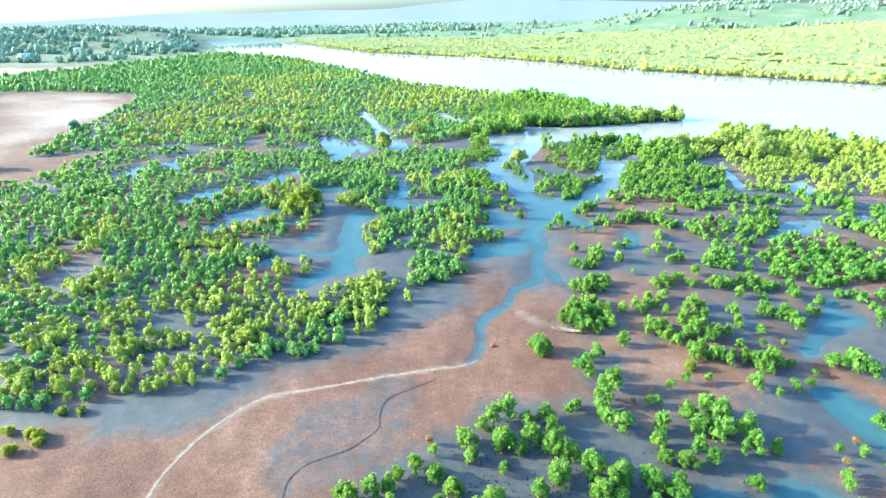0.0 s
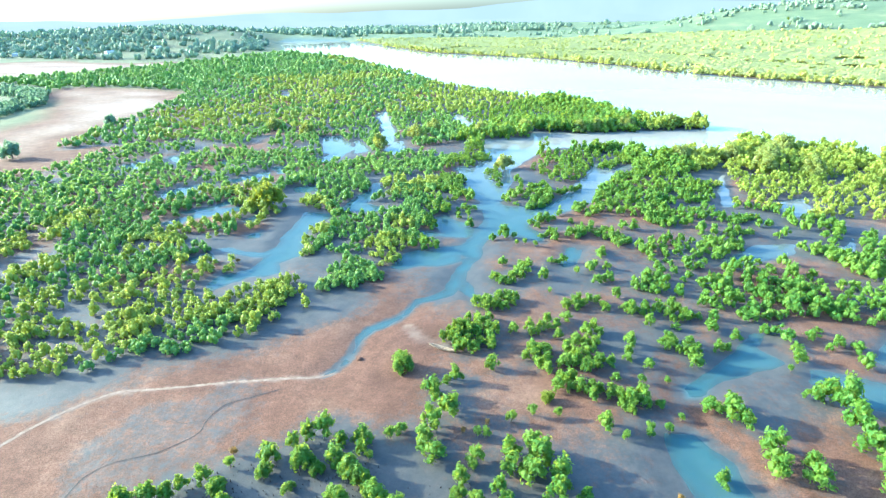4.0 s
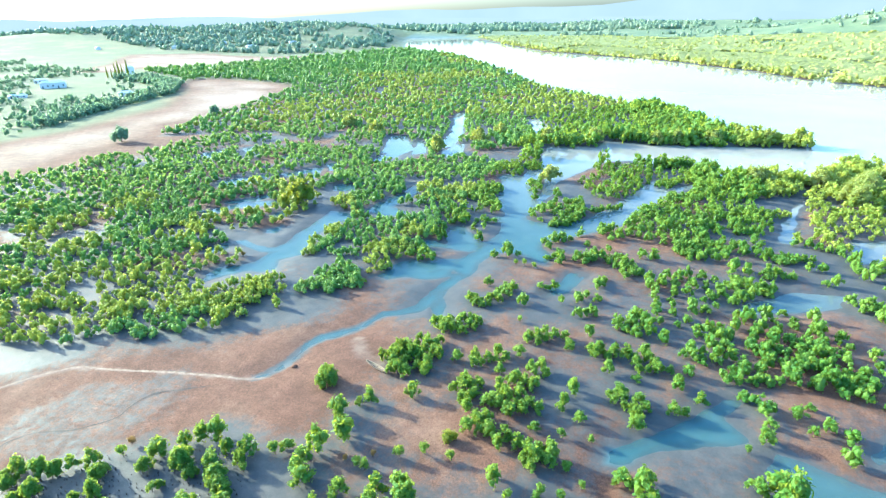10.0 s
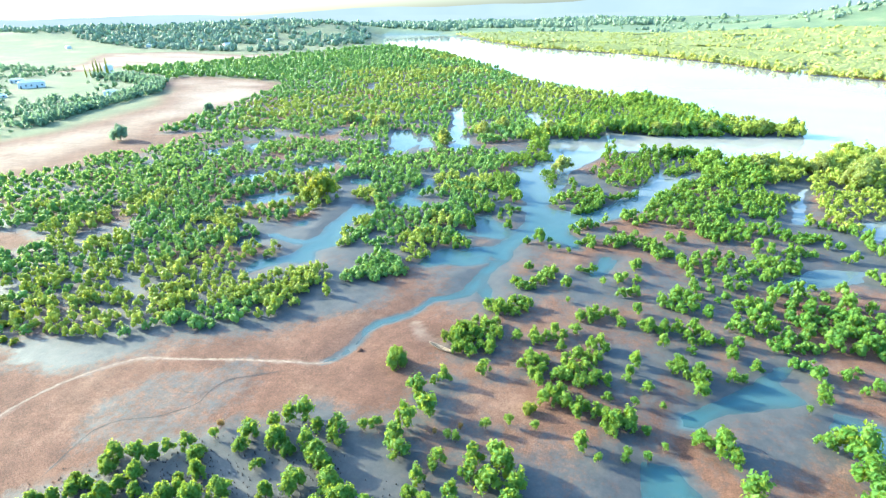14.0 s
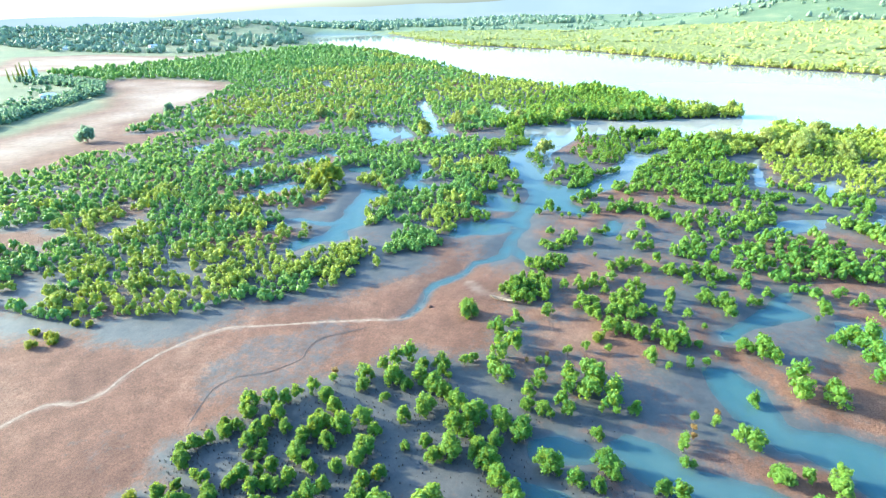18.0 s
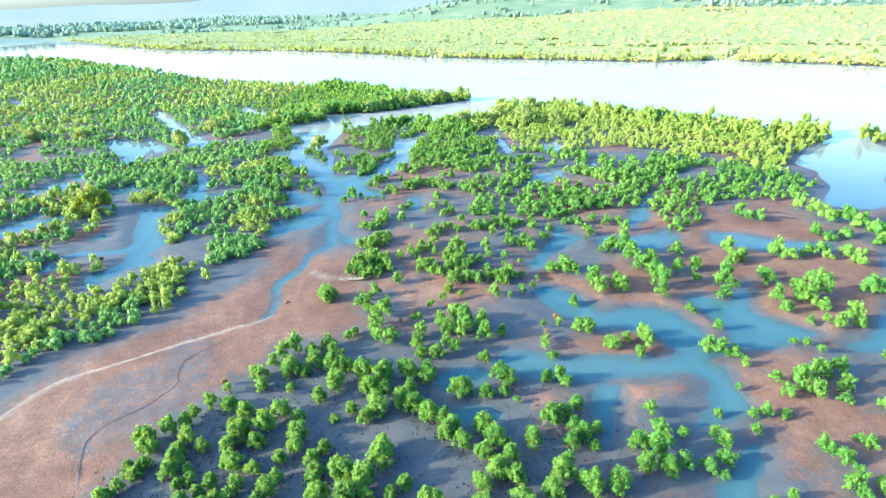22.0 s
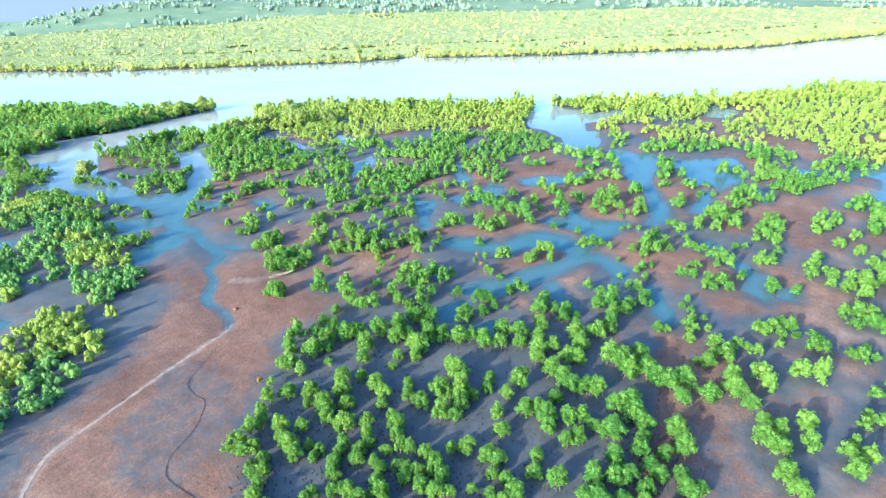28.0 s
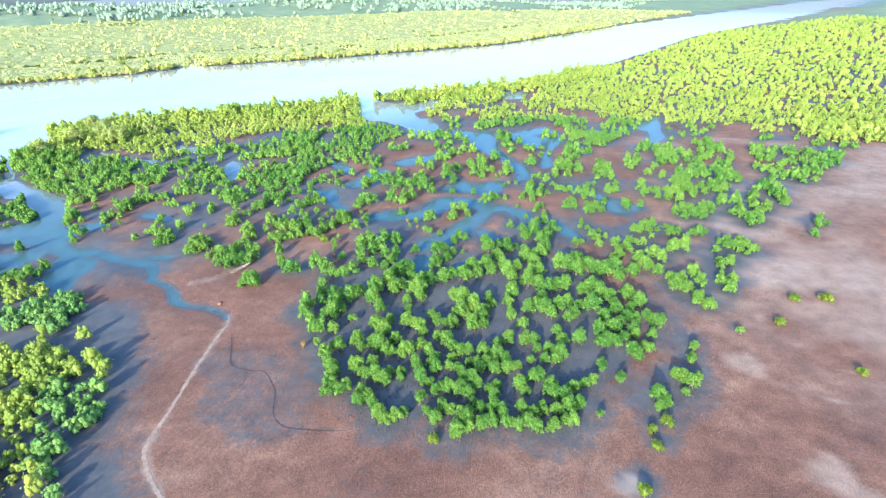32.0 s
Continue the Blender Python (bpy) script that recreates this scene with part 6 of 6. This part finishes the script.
joined("mangrove_thicket", [p for p in rest if reach(p) >= 240], crowns, MANGROVE, "dense green mangrove thicket on the river banks", "mangroves", seed=4)
joined("mangrove_thicket", [p for p in west if reach(p) >= 165], crowns, HAZED_WEST, "green young mangroves among white tidal pools", "mangroves", seed=9)
crowns = [foliage(500 + k, 3, 1, 1, leaf=0.45, radius=1.7, height=2.7) for k in range(10)]
bank = [p for p in SPOTS if p[3] == "bank"]
patchy = np.random.RandomState(23)


def golden(p):
    """Whether a tree of the bank gets the yellower leaf colour that stands for sunlight."""
    mean = 120 * float(fbm(np.array(p[0]), np.array(p[1]), 90.0, 37, 3)) + patchy.normal(0, 45)
    return -110 + mean < p[0] < 100 + mean or p[0] > 140 + 0.3 * mean


golds = [golden(p) for p in bank]
joined("mangrove_forest", [p for p, g in zip(bank, golds) if not g], crowns, HAZED_WEST, "dense green mangrove forest along the near bank", "forest", seed=14)
joined("mangrove_forest", [p for p, g in zip(bank, golds) if g], crowns, SUNLIT, "mangrove forest beside the river, sunlight painted into its leaves", "forest", seed=16)
edge = [foliage(450 + k, 5, 4, 1, leaf=0.5) for k in range(8)]
joined("bank_trees", [p for p in SPOTS if p[3] == "edge"], edge, HAZED_FAR_LEAVES, "rounded yellowish green trees lining the far bank", "trees", seed=15)


# ---- closed canopies too far off to tell their trees apart ----
def ground_many(x, y):
    i = np.clip(np.searchsorted(xs, x) - 1, 0, len(xs) - 2)
    j = np.clip(np.searchsorted(ys, y) - 1, 0, len(ys) - 2)
    u, v = (x - xs[i]) / (xs[i + 1] - xs[i]), (y - ys[j]) / (ys[j + 1] - ys[j])
    return (gz[j, i] * (1 - u) + gz[j, i + 1] * u) * (1 - v) + (gz[j + 1, i] * (1 - u) + gz[j + 1, i + 1] * u) * v


def canopy(poly, step, cell, height, mat, label, seed, cut=-9.0, patch=60.0, edge=0.7):
    px, py = [p[0] for p in poly], [p[1] for p in poly]
    x, y = np.meshgrid(np.arange(min(px), max(px) + step, step), np.arange(min(py), max(py) + step, step))
    rs = np.random.RandomState(seed)
    x, y = x + rs.uniform(-0.3, 0.3, x.shape) * step, y + rs.uniform(-0.3, 0.3, y.shape) * step
    sd = inside(x, y, poly) + edge * cell * fbm(x, y, cell * 4, seed)
    sd = np.maximum(sd, (cut - fbm(x, y, patch, seed + 7)) * patch * 0.5)
    sd = np.maximum(sd, 0.5 - shore[np.clip(np.searchsorted(ys, y), 0, len(ys) - 1), np.clip(np.searchsorted(xs, x), 0, len(xs) - 1)])
    i, j = np.floor(x / cell).astype(np.int64), np.floor(y / cell).astype(np.int64)
    top = np.zeros(x.shape)
    for p in (-1, 0, 1):
        for q in (-1, 0, 1):
            k = ((i + p) * 73856093 ^ (j + q) * 19349663 ^ seed * 83492791) & 0x7FFFFFFF
            r1, r2, r3 = (k % 1009) / 1009, (k // 7 % 1013) / 1013, (k // 11 % 997) / 997
            d = np.hypot(x - (i + p + 0.15 + 0.7 * r1) * cell, y - (j + q + 0.15 + 0.7 * r2) * cell)
            r = cell * (0.5 + 0.45 * r3)
            top = np.maximum(top, height * (0.6 + 0.6 * r3) * np.sqrt(np.clip(1 - (d / r) ** 2, 0, 1)))
    z = ground_many(x, y) + np.clip(-sd / (0.5 * cell), 0, 1) ** 0.5 * (0.3 * height + 0.75 * top) - 0.3 + 0.06 * height * rs.uniform(-1, 1, x.shape)
    rows, cols = x.shape
    n = np.arange(rows * cols).reshape(rows, cols)
    ok = sd < 0
    f = np.stack([n[:-1, :-1], n[:-1, 1:], n[1:, 1:], n[1:, :-1]], -1)[ok[:-1, :-1] & ok[:-1, 1:] & ok[1:, 1:] & ok[1:, :-1]]
    used, f = np.unique(f, return_inverse=True)
    ob = mesh_object("forest_canopy", np.stack([x, y, z], -1).reshape(-1, 3)[used], f.reshape(-1, 4), mat)
    return tagged(ob, label, "forest", kind="stuff")


FAR_BANK = [19.8, 792.6, 68.3, 748.2, 148.8, 629.5, 181.9, 555.2, 266.5, 464.4, 337.7, 387, 387.2, 369.5, 459.5, 253.9, 600.9, 101.1, 933.2, -43.3]
canopy(pairs(FAR_BANK + [989.9, 61.9, 701, 196.1, 577.1, 340.6, 484.2, 464.4, 412, 485, 339.8, 577.9, 277.8, 660.5, 246.9, 743, 174.6, 856.6, 81.8, 908.2, -62.7, 1021.7,
    -93.7, 903]), 2.6, 5.0, 2.6, HAZED_CANOPY, "yellowish green mangrove canopy along the far bank", 21)
canopy(pairs([979.6, 64, 701, 201.2, 577.1, 345.7, 484.2, 469.6, 412, 490.2, 339.8, 583.1, 277.8, 665.6, 246.9, 748.2, 174.6, 861.7, 81.8, 913.3, -62.7, 1032,
    -104, 918.5, -351.7, 1372.6, -104, 1372.6, 308.8, 1155.8, 618.4, 928.8, 928, 639.8, 1186, 258, 1444, -82.6, 1340.8, -227, 933.2, -39.2]), 6.0, 11.0, 3.2, HAZED_CANOPY, "yellowish green forest stretching into the distance, paled by painted haze", 22, -1.3, 140.0)


crests = [foliage(480 + k, 2, 0, 1, base=-0.2, radius=1.5, height=2.4) for k in range(10)]
woods = [foliage(470 + k, 4, 3, 1, leaf=0.5, base=-0.2, height=2.9) for k in range(8)]


def wood(poly, gap, low, high, cut, patch, label, seed, mat=None, crowns=None):
    """Scattered trees and copses, thick where the land is wooded."""
    px, py = [p[0] for p in poly], [p[1] for p in poly]
    rs = np.random.RandomState(seed)
    count = int((max(px) - min(px)) * (max(py) - min(py)) / gap ** 2)
    x, y = rs.uniform((min(px), min(py)), (max(px), max(py)), (count, 2)).T
    ok = (inside(x, y, poly) < 0) & (fbm(x, y, patch, seed + 7) + rs.normal(0, 0.12, count) > cut)
    for hx, hy in ((-435.3, 358.1), (-320.7, 332.3), (-398.1, 302.4), (-487.9, 383.9), (-460, 460.3)):
        ok &= np.hypot(x - hx - 4, y - hy + 5) > 12             # clearings round the houses
    spots = [(float(u), float(v), rs.uniform(low, high), "wood") for u, v in zip(x[ok], y[ok])]
    joined("woodland", spots, crowns or woods, mat or HAZED_WOODS, label, "trees", seed=seed)


wood(pairs([-236.1, 170.3, -271.2, 275.5, -294.9, 356, -423.9, 441.7, -620, 521.2, -785.1, 577.9, -929.6, 412.8, -640.6, 123.8, -331, 61.9]), 6.6, 0.9, 2.3, 0.18, 38.0, "dark green trees and scrub round the western fields", 24)
wood(pairs([-248.5, 221.9, -271.2, 275.5, -291.8, 350.9, -341.4, 412.8, -423.9, 450, -454.9, 433.4, -341.4, 387, -310.4, 340.6, -287.7, 270.4, -260.9, 218.8]), 3.4, 1.3, 2.4, -9.0, 38.0, "belt of dark green trees beside the bare flat", 25)
wood(pairs([-454.9, 758.5, -413.6, 990.7, -537.4, 1290, -1032.8, 1651.2, -1755.2, 1341.6, -1548.8, 825.6, -981.2, 846.2, -723.2, 758.5]), 13.0, 2.6, 5.0, -0.2, 130.0, "wooded hills beyond the dry strip", 26, FAR_HAZED_WOODS, crests)
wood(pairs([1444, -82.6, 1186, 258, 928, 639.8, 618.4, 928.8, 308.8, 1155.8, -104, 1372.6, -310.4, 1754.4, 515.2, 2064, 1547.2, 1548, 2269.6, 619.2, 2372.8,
    -309.6]), 18.0, 2.8, 5.2, 0.22, 110.0, "woods and hedges on the far slopes, paled by painted haze", 23, FAR_HAZED_WOODS, crests)
wood(pairs([-444.6, 1496.4, -578.7, 1548, -1032.8, 1702.8, -1548.8, 2270.4, -310.4, 2683.2, 412, 2270.4, -289.8, 1548]), 22.0, 4.5, 7.5, -0.1, 170.0, "distant woods at the bend of the river", 27, FAR_HAZED_WOODS, crests)


wood(pairs(FAR_BANK + [989.9, 61.9, 701, 196.1, 577.1, 340.6, 484.2, 464.4, 412, 485, 339.8, 577.9, 277.8, 660.5, 246.9, 743, 174.6, 856.6, 81.8, 908.2, -62.7, 1021.7,
    -93.7, 903]), 5.4, 0.8, 1.5, -1.2, 60.0, "rounded yellowish green crowns of the far bank's forest", 31, HAZED_CANOPY, crests)
wood(pairs([979.6, 64, 701, 201.2, 577.1, 345.7, 484.2, 469.6, 412, 490.2, 339.8, 583.1, 277.8, 665.6, 246.9, 748.2, 174.6, 861.7, 81.8, 913.3, -62.7, 1032,
    -104, 918.5, -351.7, 1372.6, -104, 1372.6, 308.8, 1155.8, 618.4, 928.8, 928, 639.8, 1186, 258, 1444, -82.6, 1340.8, -227, 933.2, -39.2]), 12.5, 1.4, 2.6, -0.9, 140.0, "forest crowns behind the far bank, paled by painted haze", 32, HAZED_CANOPY, crests)


lone = np.random.RandomState(61)
dots = []
while len(dots) < 220:
    x, y = lone.uniform((60, 40), (1000, 1150))
    if inside(np.array([x]), np.array([y]), RIVER)[0] > 15 and shore_at(x, y) > 10 and 0.78 * x + 0.62 * y > 430 and lone.random_sample() < 420 / math.hypot(x, y):
        dots.append((x, y, lone.uniform(1.2, 2.4), "edge"))
joined("bank_trees", dots, edge, OLIVE, "scattered darker trees above the pale forest", "trees", seed=17)


def breathing_roots(count, seed):
    """Stubby roots that poke out of the mud round the nearest mangroves."""
    rs = np.random.RandomState(seed)
    V, F = [], []
    for _ in range(count):
        x, y, s, kind = singles[rs.randint(len(singles))]
        a, r = rs.uniform(0, 6.28), 1.2 + 3.4 * rs.random_sample() ** 1.4
        x, y = x + r * math.cos(a), y + r * math.sin(a)
        if shore_at(x, y) < 0.1:
            continue
        z, w, h, o = ground_at(x, y), rs.uniform(0.04, 0.13), rs.uniform(0.12, 0.42), len(V)
        V += [(x - w, y - w * 0.6, z - 0.05), (x + w, y - w * 0.6, z - 0.05), (x, y + w, z - 0.05), (x + rs.uniform(-0.05, 0.05), y, z + h)]
        F += [(o, o + 1, o + 3), (o + 1, o + 2, o + 3), (o + 2, o, o + 3)]
    ob = mesh_object("breathing_roots", V, np.array(F), ROOT)
    tagged(ob, "stubby dark breathing roots poking out of the mud", "roots", kind="stuff")


breathing_roots(5500, 19)


# ---- old trees that stand above the mangroves ----
def old_tree(x, y, radius, height, seed, label, mat=None):
    t = new("old_tree")
    v, f = foliage(seed, 24, 34, 1, radius=radius, height=height, leaf=0.42, base=height * 0.12)
    mesh_object("crown", v, f, mat or GREY_GREEN, parent=t)
    v, f = tube([(0, 0, -0.4), (0.1, 0.05, height * 0.3), (0.0, 0.15, height * 0.7)], (0.32, 0.24, 0.1), 7)
    mesh_object("trunk", v, f, BARK, parent=t)
    for k in range(4):
        a = 1.57 * k + seed
        c, s = math.cos(a) * radius * 0.55, math.sin(a) * radius * 0.55
        v, f = tube([(0.05, 0.05, height * 0.25), (c * 0.5, s * 0.5, height * 0.42), (c, s, height * 0.62)], (0.16, 0.11, 0.05), 5)
        mesh_object("limb", v, f, BARK, parent=t)
    t.matrix_basis = pose(x, y, ground_at(x, y))
    return tagged(t, label, "tree", "old trees above the mangroves")


for k, (x, y, r, h) in enumerate(((-24.5, 229.1, 3.8, 7), (-12.2, 250.8, 4.0, 7), (-6, 266.3, 3.6, 6.5), (16.7, 261.1, 3.6, 6), (37.4, 264.2, 4.2, 7), (63.2, 268.3, 3.6, 6.5),
                                  (71.4, 271.4, 3.8, 6.5), (119.9, 282.8, 4.0, 6), (107.6, 281.7, 4.2, 6.5), (85.9, 275.5, 4.0, 6), (97.2, 297.2, 3.6, 6), (124.1, 210.5, 5.0, 8), (136.5, 229.1, 4.6, 8), (131.3, 194, 4.4, 7.5), (112.7, 214.7, 4.2, 7), (29.1, 199.2, 3.4, 6), (-65.8, 253.9, 3.8, 6.5), (-89.6, 269.4, 4.2, 6), (94.1, 212.6, 4.4, 7), (117.9, 198.1, 4.5, 7.5))):
    old_tree(x, y, r, h, 900 + k, "broad grey-green tree rising above the mangroves")
old_tree(-39, 149.6, 5.0, 8.0, 930, "broad dark olive tree rising above the tidal pools", OLIVE)
old_tree(-176.2, 203.3, 4.4, 7.5, 931, "dark round tree alone on the dry flat", HAZED_WOODS)
old_tree(-185.5, 276.6, 3.6, 7.0, 932, "small umbrella-shaped tree on the dry flat", HAZED_WOODS)


# ---- the boat ----
def hull(length, beam, depth, wall, rings=17, ribs=9):
    """A dugout's shell, open above, with thickness."""
    V, F = [], []
    for inner in (0, 1):
        for i in range(rings):
            u = -1 + 2 * i / (rings - 1)
            taper = max(1 - abs(u) ** 2.4, 0.02)
            half = beam / 2 * taper - wall * inner * (taper > 0.05)
            rise = 0.26 * u * u
            for j in range(ribs):
                a = math.pi * j / (ribs - 1)
                z = rise + depth * (1 - math.sin(a) ** 0.7) + (wall if inner and 0 < j < ribs - 1 else 0)
                V.append((u * length / 2 * (1 - 0.02 * inner), max(half, 0.012) * math.cos(a), z))
    n = rings * ribs
    for i in range(rings - 1):
        for j in range(ribs - 1):
            a, c = i * ribs + j, (i + 1) * ribs + j
            F.append((a, c, c + 1, a + 1))
            F.append((n + a, n + a + 1, n + c + 1, n + c))
        for j in (0, ribs - 1):
            a, c = i * ribs + j, (i + 1) * ribs + j
            F.append((a, n + a, n + c, c))
    return V, F


def block(sx, sy, sz, x=0, y=0, z=0, turn=0.0):
    c, s = math.cos(turn), math.sin(turn)
    V = [(x + c * u * sx - s * v * sy, y + s * u * sx + c * v * sy, z + w * sz) for w in (0, 1) for u, v in ((-0.5, -0.5), (0.5, -0.5), (0.5, 0.5), (-0.5, 0.5))]
    return V, [(0, 3, 2, 1), (4, 5, 6, 7), (0, 1, 5, 4), (1, 2, 6, 5), (2, 3, 7, 6), (3, 0, 4, 7)]


canoe = new("dugout_canoe")
mesh_object("hull", *hull(5.3, 0.86, 0.42, 0.05), BOAT_WOOD, True, canoe)
for x in (-1.3, 0.05, 1.35):
    mesh_object("thwart", *block(0.2, 0.74 if abs(x) < 1 else 0.62, 0.035, x, 0, 0.36), BOAT_DARK, False, canoe)
mesh_object("floor_board", *block(2.6, 0.34, 0.03, 0, 0, 0.09), BOAT_DARK, False, canoe)
canoe.matrix_basis = pose(21.4, 80.8, ground_at(21.4, 80.8) - 0.04, 4, 0, -21)
tagged(canoe, "weathered pale wooden dugout canoe drawn up on the mud", "boat")

mound = new("mud_mound")
v, f = BALLS[2]
v = v * (1 + 0.18 * np.random.RandomState(5).uniform(-1, 1, (len(v), 1))) * np.array((0.55, 0.5, 0.4))
mesh_object("heap", v, f, GROUND, True, mound)
mound.matrix_basis = pose(8.1, 76.9, ground_at(8.1, 76.9) + 0.05)
tagged(mound, "small heap of brown mud beside the track", "mound")


# ---- houses and cypresses beyond the dry flat ----
def house(x, y, turn, sx, sy, h, label):
    t = new("house")
    mesh_object("wall", *block(sx, sy, h + 0.5, 0, 0, -0.5), PLASTER, False, t)
    o, r = 0.5, sy * 0.22
    V = [(-sx / 2 - o, -sy / 2 - o, h), (sx / 2 + o, -sy / 2 - o, h), (sx / 2 + o, sy / 2 + o, h), (-sx / 2 - o, sy / 2 + o, h), (-sx / 2 + sy * 0.3, 0, h + r), (sx / 2 - sy * 0.3, 0, h + r)]
    mesh_object("roof", V, [(3, 2, 1, 0), (0, 1, 5, 4), (1, 2, 5), (2, 3, 4, 5), (3, 0, 4)], TIN, False, t)
    for side in (-1, 1):
        for k in range(max(2, int(sx / 3.2))):
            wx = -sx / 2 + (k + 0.5) * sx / max(2, int(sx / 3.2))
            mesh_object("window" if k % 3 else "door", *block(1.1, 0.08, 1.3 if k % 3 else 2.1, wx, side * sy / 2, h * 0.35 if k % 3 else 0.0), DARK_PANE, False, t)
    t.matrix_basis = pose(x, y, ground_at(x, y), 0, 0, turn)
    return tagged(t, label, "house", "houses in the western fields")


house(-435.3, 358.1, 50, 19, 8, 4.6, "long white plastered house with a pale tin roof")
house(-320.7, 332.3, 45, 9.5, 6, 2.8, "small white house with a bright tin roof")
house(-398.1, 302.4, 55, 12, 5, 1.8, "low pale outbuilding in a green field")
house(-487.9, 383.9, 40, 10, 6, 3.0, "white house half hidden by trees")
house(-460, 460.3, 45, 8, 7, 9.0, "tall white house beside the cypresses")
for k in range(7):
    house(-560 - 45 * k + 20 * (k % 3), 905 - 30 * k + 60 * (k % 2), 30 + 20 * k, 11 + k % 3 * 2, 7, 3.2, "far white house on the wooded hill")


def cypress(x, y, height, seed):
    rs = np.random.RandomState(seed)
    t = new("cypress")
    V, F, at = [], [], 0
    bv, bf = BALLS[1]
    for k in range(9):
        f = k / 8
        r = height * 0.085 * (1 - 0.75 * f ** 1.6) * (0.6 + 0.8 * min(f * 3, 0.5))
        v = bv * (1 + 0.3 * rs.uniform(-1, 1, (len(bv), 1))) * np.array((r, r, height * 0.1)) + np.array((0, 0, height * (0.1 + 0.85 * f)))
        V.append(v)
        F.append(bf + at)
        at += len(v)
    mesh_object("crown", np.concatenate(V), np.concatenate(F), OLIVE, False, t)
    v, f = tube([(0, 0, -0.5), (0, 0, height * 0.2)], (0.25, 0.2), 6)
    mesh_object("trunk", v, f, BARK, False, t)
    t.matrix_basis = pose(x, y, ground_at(x, y))
    return tagged(t, "tall narrow dark cypress in a row", "cypress", "row of cypresses")


for k, (u, h) in enumerate(((0, 12), (4, 10), (8, 15), (11, 17), (14, 14), (19, 18))):
    cypress(-456.9 + u * 1.15, 430.3 + u * 0.3, h, 950 + k)

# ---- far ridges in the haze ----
# The ridges glow pale by themselves; their haze is painted.
RIDGE, n, l = material("painted_haze_ridge")
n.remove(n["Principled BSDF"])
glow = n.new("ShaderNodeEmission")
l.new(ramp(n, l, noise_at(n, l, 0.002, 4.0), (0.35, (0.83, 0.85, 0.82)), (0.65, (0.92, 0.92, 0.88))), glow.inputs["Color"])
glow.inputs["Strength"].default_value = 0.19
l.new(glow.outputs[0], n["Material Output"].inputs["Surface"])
V, F = [], []
steps = 240
for k in range(steps):
    a = 2 * math.pi * k / steps
    x, y = 4250 * math.cos(a), 4250 * math.sin(a)
    h = (105 + 40 * float(fbm(np.array(20 * math.cos(a)), np.array(20 * math.sin(a)), 9.0, 111, 5)) + 65 * max(0.0, math.cos(a - 1.44)) ** 40) * (0.4 + 0.6 * min(max(1.2 + math.cos(a - 1.1), 0), 1))
    V += [(x, y, -30), (x, y, max(h, 20))]
    F.append((2 * k, 2 * k + 1, (2 * k + 3) % (2 * steps), (2 * k + 2) % (2 * steps)))
for k in range(steps):
    a = 2 * math.pi * k / steps
    x, y = 3300 * math.cos(a), 3300 * math.sin(a)
    h = 40 + 26 * float(fbm(np.array(30 * math.cos(a)), np.array(30 * math.sin(a)), 7.0, 131, 5))
    V += [(x, y, -30), (x, y, max(h, 5))]
    o = 2 * steps
    F.append((o + 2 * k, o + 2 * k + 1, o + (2 * k + 3) % (2 * steps), o + (2 * k + 2) % (2 * steps)))
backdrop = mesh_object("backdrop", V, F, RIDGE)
tagged(backdrop, "pale blue hills on the horizon, haze painted by their own glow", "hills", kind="structure")
